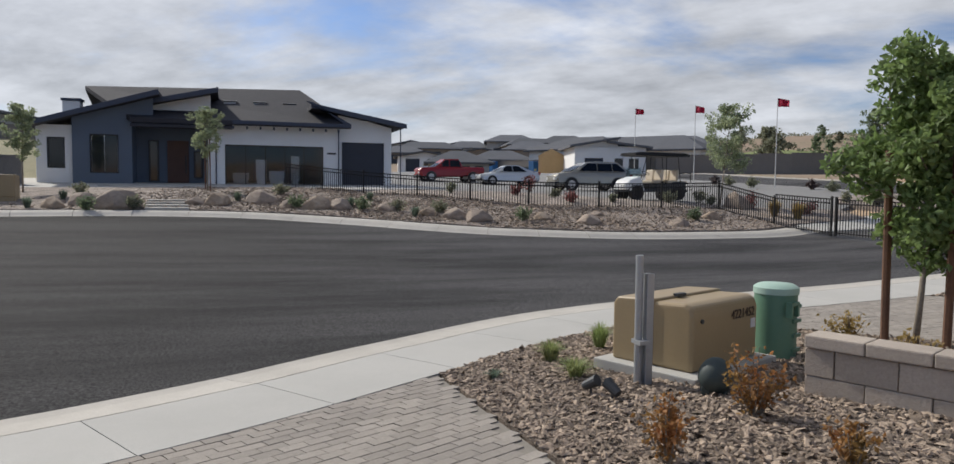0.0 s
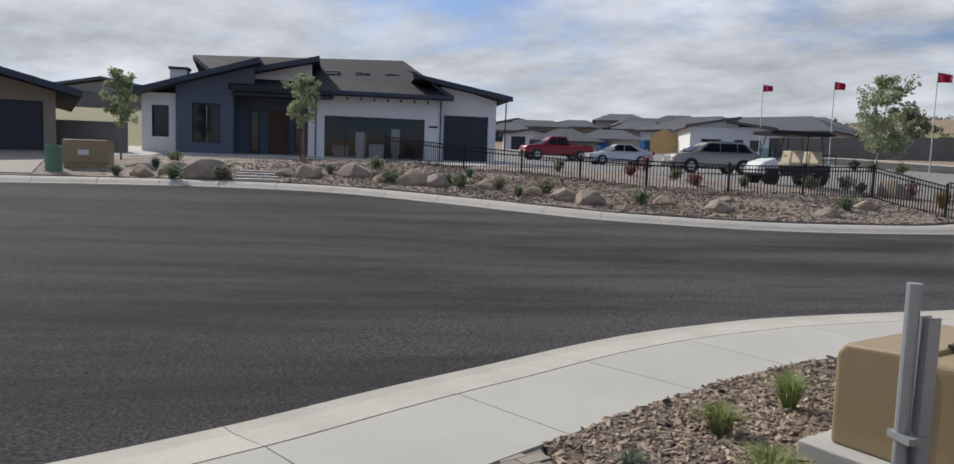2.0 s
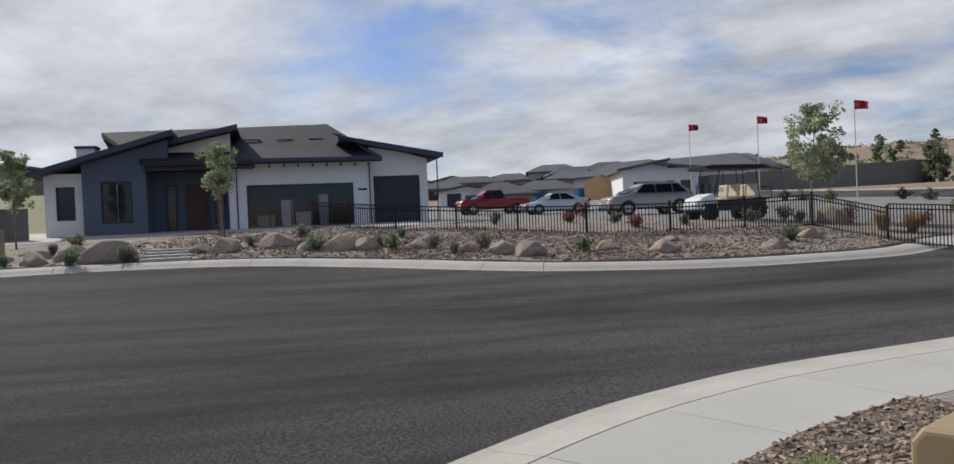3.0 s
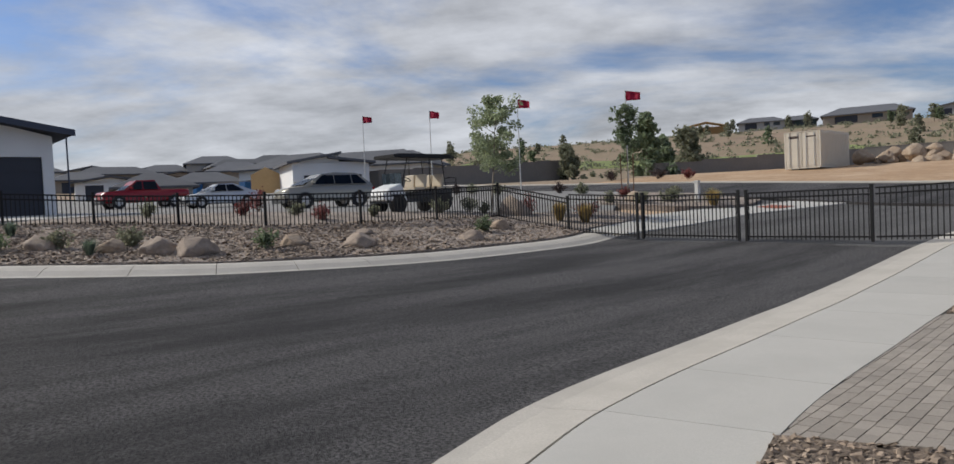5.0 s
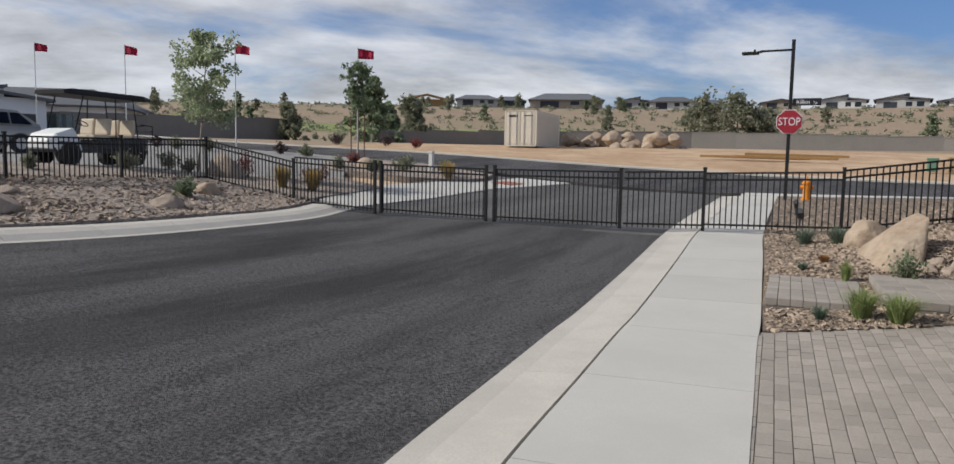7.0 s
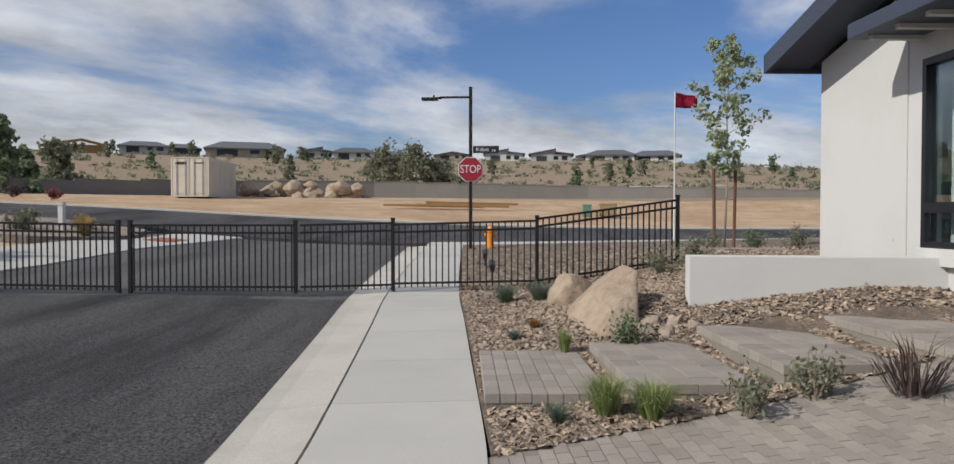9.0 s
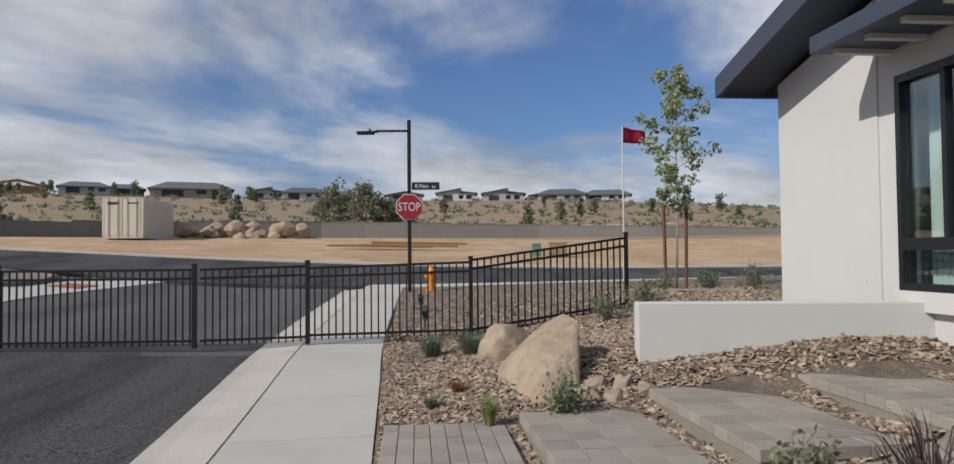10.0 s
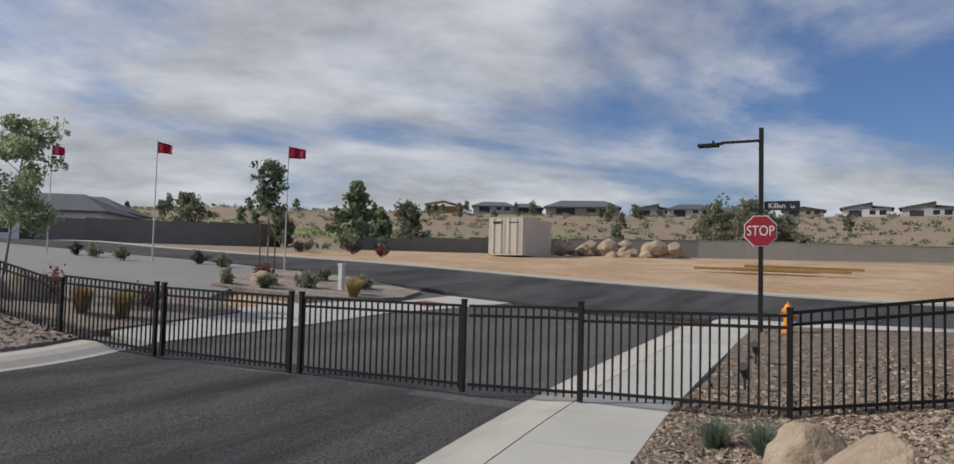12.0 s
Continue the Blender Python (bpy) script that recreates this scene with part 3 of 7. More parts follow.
M["leaf_red"] = material("leaf_red", (0.26, 0.075, 0.075), (0.18, 0.08, 0.065), 0.7, 4, 1, 0.7, 0, jitter=0.35)
M["leaf_purple"] = material("leaf_purple", (0.055, 0.035, 0.035), (0.09, 0.06, 0.05), 0.6, 4, 1, 0.7, 0, jitter=0.3)
M["grass"] = material("grass", (0.25, 0.33, 0.11), (0.30, 0.30, 0.15), 0.7, 4, 1, 0.6, 0, jitter=0.3)
M["grass_blue"] = material("grass_blue", (0.12, 0.17, 0.12), (0.19, 0.23, 0.17), 0.7, 4, 1, 0.6, 0, jitter=0.3)
M["grass_gold"] = material("grass_gold", (0.42, 0.30, 0.11), (0.31, 0.23, 0.09), 0.8, 4, 1, 0.6, 0, jitter=0.25)
M["scrub"] = material("scrub", (0.20, 0.22, 0.145), (0.27, 0.26, 0.18), 0.8, 3, 1, 0.6, 0, jitter=0.35)
M["bark"] = material("bark", (0.27, 0.23, 0.18), (0.16, 0.13, 0.10), 0.9, 40, 5, 0.7, 0.5, 0.01)
M["stake"] = material("stake", (0.15, 0.075, 0.042), (0.10, 0.05, 0.03), 0.85, 40, 5, 0.7, 0.4, 0.006)
M["tan_metal"] = material("tan_metal", (0.33, 0.245, 0.135), (0.29, 0.215, 0.12), 0.42, 30, 1.5, 0.4, 0.05, 0.002)
M["green_metal"] = material("green_metal", (0.12, 0.235, 0.16), (0.10, 0.20, 0.135), 0.45, 30, 2, 0.4, 0.05, 0.002)
M["green_pale"] = material("green_pale", (0.36, 0.50, 0.42), (0.31, 0.44, 0.37), 0.5, 30, 2, 0.4, 0.05, 0.002)
M["dry_grass"] = material("dry_grass", (0.27, 0.24, 0.135), (0.20, 0.185, 0.10), 0.95, 2.0, 0.2, 0.8, 0.5, 0.08)
M["galv"] = material("galv", (0.42, 0.43, 0.44), (0.33, 0.34, 0.35), 0.5, 30, 3, 0.5, 0.1, 0.002, metal=0.6)
M["white_pvc"] = material("white_pvc", (0.62, 0.61, 0.58), (0.52, 0.51, 0.48), 0.6, 20, 3, 0.5, 0)
M["plastic_dark"] = material("plastic_dark", (0.03, 0.033, 0.038), (0.045, 0.048, 0.052), 0.55, 40, 6, 0.5, 0.2, 0.004)
M["plastic_green"] = material("plastic_green", (0.035, 0.05, 0.048), (0.05, 0.065, 0.062), 0.6, 40, 6, 0.5, 0.2, 0.004)
M["sign_red"] = material("sign_red", (0.33, 0.018, 0.03), (0.29, 0.016, 0.027), 0.4, 20, 2, 0.4, 0)
M["sign_white"] = material("sign_white", (0.72, 0.70, 0.70), (0.66, 0.64, 0.64), 0.4, 20, 2, 0.3, 0)
M["sign_dark"] = material("sign_dark", (0.014, 0.014, 0.018), None, 0.45, 20, 2, 0.3, 0)
M["number_ink"] = material("number_ink", (0.05, 0.03, 0.025), None, 0.6, 20, 2, 0.3, 0)
M["flag_red"] = material("flag_red", (0.46, 0.016, 0.07), (0.38, 0.013, 0.055), 0.75, 30, 4, 0.5, 0.1, 0.003)
M["hydrant"] = material("hydrant", (0.72, 0.26, 0.015), (0.62, 0.21, 0.012), 0.45, 20, 4, 0.5, 0)
M["container"] = material("container", (0.66, 0.61, 0.51), (0.57, 0.52, 0.43), 0.6, 12, 1.0, 0.6, 0.1, 0.004)
M["timber"] = material("timber", (0.40, 0.24, 0.085), (0.30, 0.17, 0.06), 0.8, 20, 3, 0.6, 0.2, 0.004)
M["framing"] = material("framing", (0.58, 0.41, 0.21), (0.48, 0.33, 0.16), 0.85, 8, 1, 0.6, 0.2, 0.01)
M["paint_red"] = material("paint_red", (0.26, 0.012, 0.018), (0.23, 0.01, 0.015), 0.25, 10, 1, 0.3, 0)
M["paint_silver"] = material("paint_silver", (0.56, 0.575, 0.58), (0.52, 0.53, 0.54), 0.25, 10, 1, 0.3, 0, metal=0.3)
M["paint_champagne"] = material("paint_champagne", (0.34, 0.32, 0.27), (0.31, 0.29, 0.25), 0.25, 10, 1, 0.3, 0, metal=0.4)
M["paint_white"] = material("paint_white", (0.72, 0.72, 0.70), None, 0.3, 10, 1, 0.1, 0)
M["car_glass"] = glass("car_glass", (0.012, 0.014, 0.018), 0.04)
M["tyre"] = material("tyre", (0.018, 0.018, 0.019), (0.03, 0.03, 0.03), 0.85, 40, 6, 0.5, 0.2, 0.004)
M["rim"] = material("rim", (0.45, 0.45, 0.46), None, 0.35, 20, 2, 0.2, 0, metal=0.8)
M["seat_tan"] = material("seat_tan", (0.56, 0.48, 0.37), (0.48, 0.41, 0.31), 0.65, 20, 4, 0.5, 0.2, 0.004)
M["lamp_glass"] = material("lamp_glass", (0.6, 0.6, 0.58), None, 0.2, 10, 1, 0.1, 0)
M["tail_red"] = material("tail_red", (0.28, 0.01, 0.01), None, 0.25, 10, 1, 0.1, 0)
M["blue_plastic"] = material("blue_plastic", (0.02, 0.13, 0.33), None, 0.5, 10, 1, 0.3, 0)
M["bin_green"] = material("bin_green", (0.018, 0.04, 0.035), None, 0.6, 10, 1, 0.3, 0)
M["curtain"] = material("curtain", (0.62, 0.64, 0.60), (0.52, 0.54, 0.5), 0.9, 20, 3, 0.5, 0.2, 0.01)
M["floor_in"] = material("floor_in", (0.22, 0.2, 0.17), None, 0.7, 10, 2, 0.5, 0)
M["paver_red"] = material("paver_red", (0.33, 0.10, 0.06), None, 0.85, 40, 4, 0.5, 0.3, 0.004)
def clear_glass(name, tint, gloss):
    """Glass that lets the room behind show, with a sharp reflection that grows towards grazing angles."""
    m = bpy.data.materials.new(name)
    m.use_nodes = True
    nt = m.node_tree
    nt.nodes.clear()
    out, mx, tr, gl, lw_, pw, mr = [nt.nodes.new(k) for k in ("ShaderNodeOutputMaterial", "ShaderNodeMixShader", "ShaderNodeBsdfTransparent", "ShaderNodeBsdfGlossy", "ShaderNodeLayerWeight", "ShaderNodeMath", "ShaderNodeMapRange")]
    tr.inputs[0].default_value = (*tint, 1)
    gl.inputs["Roughness"].default_value = 0.01
    gl.inputs[0].default_value = (0.9, 0.95, 1.0, 1)
    pw.operation = "POWER"
    pw.inputs[1].default_value = 4.0
    mr.inputs["To Min"].default_value, mr.inputs["To Max"].default_value = gloss, 0.8
    for a, b in ((lw_.outputs["Facing"], pw.inputs[0]), (pw.outputs[0], mr.inputs[0]), (mr.outputs[0], mx.inputs[0]), (tr.outputs[0], mx.inputs[1]), (gl.outputs[0], mx.inputs[2]), (mx.outputs[0], out.inputs[0])):
        nt.links.new(a, b)
    return m


M["pane"] = clear_glass("pane", (0.80, 0.90, 0.90), 0.13)
M["pane_dark"] = clear_glass("pane_dark", (0.78, 0.80, 0.82), 0.03)


def leafy(name, share_=0.45):
    """Lets some light through the leaves."""
    nt = M[name].node_tree
    b, out = nt.nodes["Principled BSDF"], nt.nodes["Material Output"]
    tr, mx = nt.nodes.new("ShaderNodeBsdfTranslucent"), nt.nodes.new("ShaderNodeMixShader")
    nt.links.new(b.inputs["Base Color"].links[0].from_socket, tr.inputs["Color"])
    mx.inputs[0].default_value = share_
    nt.links.new(b.outputs[0], mx.inputs[1])
    nt.links.new(tr.outputs[0], mx.inputs[2])
    nt.links.new(mx.outputs[0], out.inputs[0])


for _k in ("leaf", "leaf_grey", "leaf_dark", "leaf_rust", "leaf_red", "grass", "grass_blue", "grass_gold", "scrub"):
    leafy(_k)


def lettering(text, size, mat, parent, m, extrude=0.002):
    c = bpy.data.curves.new("lettering", "FONT")
    c.body, c.size, c.extrude = text, size, extrude
    c.align_x, c.align_y = "CENTER", "CENTER"
    t = bpy.data.objects.new("lettering", c)
    scene.collection.objects.link(t)
    bpy.context.view_layer.update()
    me = bpy.data.meshes.new_from_object(t)
    bpy.data.objects.remove(t)
    me.materials.clear()
    me.materials.append(M[mat])
    ob = new("lettering", me)
    ob.parent = parent
    ob.matrix_local = m
    return ob


# ---- plants ----
rng = np.random.default_rng(7)


def leaf_mesh(name, centres, size, mat, parent, droop=0.3, long=1.6):
    """Many small pointed leaves, each a folded pair of triangles, in one mesh."""
    n = len(centres)
    d = rng.normal(size=(n, 3))
    d[:, 2] -= droop
    d /= np.linalg.norm(d, axis=1)[:, None]
    e = np.cross(d, rng.normal(size=(n, 3)))
    e /= np.linalg.norm(e, axis=1)[:, None]
    s = size * (0.7 + 0.6 * rng.random((n, 1)))
    up = np.cross(d, e) * s * 0.18
    c = np.asarray(centres)
    v = np.stack([c - d * s * long / 2, c + e * s / 2 + up, c + d * s * long / 2, c - e * s / 2 + up], 1).reshape(-1, 3)
    idx = np.arange(n)[:, None] * 4
    faces = np.concatenate([np.concatenate([idx, idx + 1, idx + 2], 1), np.concatenate([idx, idx + 2, idx + 3], 1)])
    me = bpy.data.meshes.new(name)
    me.from_pydata(v.tolist(), [], faces.tolist())
    me.materials.append(M[mat])
    ob = new(name, me)
    ob.parent = parent
    return ob


def tree(name, x, y, z, tall, clear, width, leaves, size, mat, label, stakes=0, seed=0, lean=(0, 0), trunk_r=0.035, cone=False):
    """Trunk with limbs and a crown of clumps of leaves with gaps between them."""
    r = np.random.default_rng(seed + 11)
    f = root(name, Matrix.Translation((x, y, z)), label, "tree", "trees")
    bm = bmesh.new()
    top = Vector((lean[0], lean[1], tall))
    pts = [Vector((0, 0, -0.1)), Vector((lean[0] * 0.3 + 0.03, lean[1] * 0.3, tall * 0.35)), Vector((lean[0] * 0.6 - 0.02, lean[1] * 0.6 + 0.02, tall * 0.65)), top * 0.96]
    for i, (a, b) in enumerate(zip(pts, pts[1:])):
        rod(bm, a, b, trunk_r * (1 - i * 0.28), trunk_r * (1 - (i + 1) * 0.28), 8)
    clumps = []
    n_limb = 16
    for i in range(n_limb):
        h = clear + (tall - clear) * (i + 0.3) / n_limb * 0.95
        s = (h - clear) / (tall - clear)
        reach = width * ((1 - s) ** 0.8 + 0.1 if cone else (0.35 + 1.5 * s * (1 - s) + 0.25 * (1 - s))) * (0.55 + 0.6 * r.random())
        a = i * 2.4 + r.random()
        base = Vector((lean[0] * h / tall, lean[1] * h / tall, h))
        tip = base + Vector((math.cos(a) * reach, math.sin(a) * reach, reach * (0.1 if cone else 0.55)))
        tip.z = min(tip.z, tall)
        rod(bm, base, tip, trunk_r * 0.32, trunk_r * 0.1, 5)
        for k in range(4):
            q = base.lerp(tip, 0.35 + 0.22 * k) + Vector(r.normal(size=3) * width * 0.12)
            clumps.append((q, width * (0.16 + 0.17 * r.random())))
    clumps.append((top, width * 0.16))
    smooth(part("trunk", bm, "bark", f))
    c = []
    for i in range(leaves):
        q, s = clumps[r.integers(len(clumps))]
        d = r.normal(size=3)
        c.append(np.array(q) + d / np.linalg.norm(d) * s * r.random() ** 0.5 * (1, 1, 0.85))
    leaf_mesh("crown", c, size, mat, f)
    for k in range(stakes):
        a = k * math.pi + 0.35
        t = root("stake", Matrix.Translation((x + math.cos(a) * 0.28, y + math.sin(a) * 0.28, z)), "brown wooden tree stake driven into gravel", "stake", "tree stakes")
        part("pole", rods(((0, 0, -0.1), (0.03 * (1 - 2 * k), 0.0, 1.95), 0.04 if x > 0 else 0.024), n=8), "stake", t)
        part("tie", rods(((0, 0, 1.2), (-math.cos(a) * 0.26, -math.sin(a) * 0.26, 1.22), 0.008), n=5), "plastic_dark", t)
    return f


def tuft(x, y, z, tall, spread, blades, mat, label, seed=0, width=0.006, category="grass", name="grass_tuft"):
    r = np.random.default_rng(seed + 5)
    v, fs = [], []
    for i in range(blades):
        a, q = r.random() * 6.283, r.random() ** 0.7
        b = np.array((math.cos(a) * 0.05 * spread / 0.2 * r.random(), math.sin(a) * 0.05 * spread / 0.2 * r.random(), 0))
        h = tall * (0.6 + 0.45 * r.random())
        o = np.array((math.cos(a), math.sin(a), 0)) * spread * q
        s = np.array((-math.sin(a), math.cos(a), 0)) * width * (0.7 + 0.6 * r.random())
        p1, p2 = b + o * 0.35 + (0, 0, h * 0.62), b + o * 1.0 + (0, 0, h * (1.0 - 0.35 * q))
        k = len(v)
        v += [b - s, b + s, p1 + s * 0.8, p1 - s * 0.8, p2]
        fs += [(k, k + 1, k + 2, k + 3), (k + 3, k + 2, k + 4)]
    me = bpy.data.meshes.new(name)
    me.from_pydata([tuple(p) for p in v], [], fs)
    me.materials.append(M[mat])
    ob = new(name, me)
    ob.location = (x, y, z)
    return tagged(ob, label, category, "grass tufts")


def shrub(x, y, z, tall, width, leaves, size, mat, label, seed=0, twig="bark", name="shrub"):
    r = np.random.default_rng(seed + 3)
    f = root(name, Matrix.Translation((x, y, z)), label, "shrub", "shrubs")
    bm = bmesh.new()
    c = []
    n = 14
    for i in range(n):
        a, o = r.random() * 6.283, r.random()
        tip = Vector((math.cos(a) * width * o, math.sin(a) * width * o, tall * (0.6 + 0.4 * r.random()) * (1 - 0.35 * o)))
        rod(bm, (0, 0, -0.05), tip, 0.007, 0.003, 4)
        for k in range(leaves // n):
            t = 0.25 + 0.75 * r.random()
            c.append(np.array(tip) * t + r.normal(size=3) * width * 0.13)
    part("stem", bm, twig, f)
    leaf_mesh("foliage", c, size, mat, f, 0.0)
    return f


def boulder(x, y, z, sx, sy, sz, mat, label, seed=0, turn=0.0, lean=(0, 0), flat=0.0):
    bm = bmesh.new()
    bmesh.ops.create_icosphere(bm, subdivisions=4, radius=1)
    for v in bm.verts:
        p = v.co.copy()
        k = 1 + 0.22 * noise.noise(p * 1.1 + Vector((seed * 3.1, seed, 0))) + 0.10 * noise.noise(p * 2.7 + Vector((seed, 0, 7))) + 0.035 * noise.noise(p * 8 + Vector((0, seed, 1)))
        q = p * k
        # flattened facets
        for nrm in ((0.6, 0.3, 0.74), (-0.7, 0.2, 0.68), (0.1, -0.9, 0.4), (-0.3, -0.7, 0.65), (0.9, -0.3, 0.3), (-0.9, -0.4, 0.2)):
            nv = Vector(nrm).normalized()
            d = q.dot(nv) - (0.78 - flat + 0.09 * math.sin(seed * 1.7 + nrm[0] * 9))
            if d > 0:
                q -= nv * d * 0.92
        v.co = Vector((q.x * sx + lean[0] * q.z, q.y * sy + lean[1] * q.z, q.z * sz))
    ob = smooth(obj("boulder", bm, mat))
    ob.matrix_world = pose(x, y, z + sz * 0.45, 0, 0, turn)
    return tagged(ob, label, "boulder", "boulders")


# ---- house across the street ----
def wall_hole(bm, y0, y1, z0, z1, x0, x1, holes):
    """A wall standing along y, with rectangular openings (y0, y1, z0, z1)."""
    ys = sorted({y0, y1, *[h[0] for h in holes], *[h[1] for h in holes]})
    for a, b in zip(ys, ys[1:]):
        c = (a + b) / 2
        cut = sorted((h[2], h[3]) for h in holes if h[0] < c < h[1])
        z = z0
        for lo, hi in cut:
            if lo > z:
                box(bm, x0, x1, a, b, z, lo)
            z = hi
        if z < z1:
            box(bm, x0, x1, a, b, z, z1)
    bmesh.ops.remove_doubles(bm, verts=bm.verts[:], dist=0.0001)
    return bm


def panel_door(parent, x, y0, y1, z0, z1, mat, label, rows=4, cols=1):
    d = part("garage_door", boxes((x - 0.06, x, y0, y1, z0, z1)), mat, parent, label)
    h = (z1 - z0) / rows
    w = (y1 - y0) / cols
    for i in range(rows):
        for j in range(cols):
            part("door_panel", boxes((x - 0.01, x + 0.018, y0 + j * w + 0.03, y0 + (j + 1) * w - 0.03, z0 + i * h + 0.025, z0 + (i + 1) * h - 0.025)), mat, d)
    return d


def each(name, mat, parent, *dims, label="", bevel=0.0):
    return [part(name, boxes(d, bevel=bevel), mat, parent, label) for d in dims]


def glazing(parent, x, y0, y1, z0, z1, cols=1, out=1):
    """A dark-framed window in a wall that faces +x (out=1)."""
    w = part("window", boxes((x - 0.05, x + 0.03 * out, y0, y1, z0, z0 + 0.06), (x - 0.05, x + 0.03 * out, y0, y1, z1 - 0.06, z1), (x - 0.05, x + 0.03 * out, y0, y0 + 0.06, z0 + 0.06, z1 - 0.06), (x - 0.05, x + 0.03 * out, y1 - 0.06, y1, z0 + 0.06, z1 - 0.06)), "frame_dark", parent, "dark-framed window")
    for k in range(cols):
        a = y0 + 0.06 + (y1 - y0 - 0.12) * k / cols
        b = y0 + 0.06 + (y1 - y0 - 0.12) * (k + 1) / cols
        part("pane", boxes((x - 0.04, x - 0.015, a + 0.015, b - 0.015, z0 + 0.06, z1 - 0.06)), "window", w)
    return w


hx = -27.5
house = root("house", Matrix.Identity(4), "single-storey white and navy stucco house with dark shed roofs", "house")
part("wall", wall_hole(bmesh.new(), 1.1, 7.35, 0.6, 4.45, hx - 0.25, hx, [(1.85, 6.53, 1.42, 3.42)]), "stucco_pale", house, "white stucco garage front")
part("wall", prism(wall_hole(bmesh.new(), 7.36, 10.1, 0.6, 4.42, hx - 0.75, hx - 0.5, [(7.52, 9.72, 1.42, 3.72)]), [(7.36, 4.42), (10.1, 4.42), (10.1, 4.5), (7.36, 5.2)], "x", hx - 0.75, hx - 0.5), "stucco_pale", house, "white stucco gable front")
each("wall", "stucco_pale", house, (hx - 13, hx - 0.75, 9.86, 10.1, 0.6, 4.4), (hx - 13, hx - 12.8, -6.1, 9.86, 0.6, 4.4))
part("wall", wall_hole(bmesh.new(), -6.15, -4.66, 0.6, 4.1, hx - 0.3, hx - 0.05, [(-5.72, -5.0, 2.15, 3.55)]), "stucco_pale", house, "white stucco side wing")
part("wall", boxes((hx - 12.8, hx - 0.3, -6.15, -5.9, 0.6, 4.1)), "stucco_pale", house)
part("wall", prism(wall_hole(bmesh.new(), -4.66, -2.2, 0.6, 4.2, hx - 0.1, hx + 0.2, [(-3.96, -2.76, 1.95, 3.72)]), [(-4.66, 4.2), (-1.3, 4.2), (-1.3, 5.45), (-4.66, 4.45)], "x", hx - 0.1, hx + 0.2), "panel_navy", house, "navy blue stucco entry wall")
each("wall", "panel_navy", house, (hx - 1.5, hx - 0.1, -2.45, -2.2, 0.6, 4.2), (hx - 1.75, hx - 1.5, -2.2, 1.1, 0.6, 4.2))
part("wall", prism(bmesh.new(), [(-2.4, 4.55), (1.2, 4.55), (1.2, 5.85), (-2.4, 5.0)], "x", hx - 1.2, hx - 0.95), "stucco_pale", house, "white stucco clerestory")
part("wall", boxes((hx - 1.5, hx - 0.25, 1.1, 1.35, 0.6, 4.45)), "stucco_pale", house)
gw = part("glass_front", boxes((hx - 0.16, hx - 0.06, 1.85, 6.53, 3.34, 3.42)), "frame_dark", house, "dark-framed glass front of the show garage")
for k in range(6):
    part("mullion", boxes((hx - 0.16, hx - 0.06, 1.85 + k * 0.926, 1.9 + k * 0.926, 1.42, 3.34)), "frame_dark", gw)
for k in range(5):
    part("pane", boxes((hx - 0.12, hx - 0.1, 1.9 + k * 0.926, 2.776 + k * 0.926, 1.42, 3.34)), "pane_dark", gw).visible_shadow = False
each("inner_wall", "panel_navy", house, (hx - 5.2, hx - 5.0, 1.35, 7.3, 1.3, 4.2), (hx - 5.0, hx - 0.25, 1.35, 1.5, 1.3, 4.2), (hx - 5.0, hx - 0.25, 7.15, 7.3, 1.3, 4.2))
part("inner_floor", boxes((hx - 5.0, hx - 0.25, 1.5, 7.15, 1.2, 1.4)), "kerb", house)
# White boards added behind the glass to stand for pale reflections in it
for y0, x0, w, t_ in ((3.3, 0.8, 0.5, 2.75), (3.95, 1.2, 0.75, 2.2), (5.0, 0.7, 0.4, 2.95), (2.2, 2.0, 0.8, 2.1)):
    cb = root("reflection_board", Matrix.Translation((hx - x0, y0, 1.4)), "white board standing in for a reflection in the garage glass", "display", "display boards")
    part("panel", boxes((-0.06, 0.06, 0, w, 0.35, t_ - 1.4), bevel=0.01), "stucco_pale", cb)
    part("base", boxes((-0.2, 0.2, 0.05, w - 0.05, 0, 0.35), bevel=0.01), "stucco_pale", cb)
panel_door(house, hx - 0.62, 7.52, 9.72, 1.42, 3.72, "garage_navy", "navy panelled garage door", 4, 1)
glazing(house, hx - 0.12, -5.72, -5.0, 2.15, 3.55)
glazing(house, hx + 0.1, -3.96, -2.76, 1.95, 3.72, 2)
glazing(house, hx - 1.46, -1.66, -1.2, 1.6, 3.6)
glazing(house, hx - 1.46, 0.38, 0.8, 1.8, 3.1)
part("front_door", boxes((hx - 1.5, hx - 1.42, -0.82, 0.16, 1.42, 3.6)), "wood_brown", house, "reddish brown wooden front door")
part("door_pull", boxes((hx - 1.42, hx - 1.38, 0.0, 0.05, 2.0, 2.9)), "frame_dark", house)
r1 = part("roof", slab(bmesh.new(), [(hx - 6, -5.1, 6.6), (hx - 6, 5.9, 6.95), (hx + 0.7, 7.75, 4.52), (hx + 0.7, -2.2, 4.5)], 0.22), "roof_tile", house, "charcoal flat-tile roof")
part("roof", slab(bmesh.new(), [(hx - 6.02, 5.9, 6.95), (hx - 12.5, 7.9, 4.4), (hx - 12.5, -5, 4.4), (hx - 6.02, -5.1, 6.6)], 0.22), "roof_tile", house)
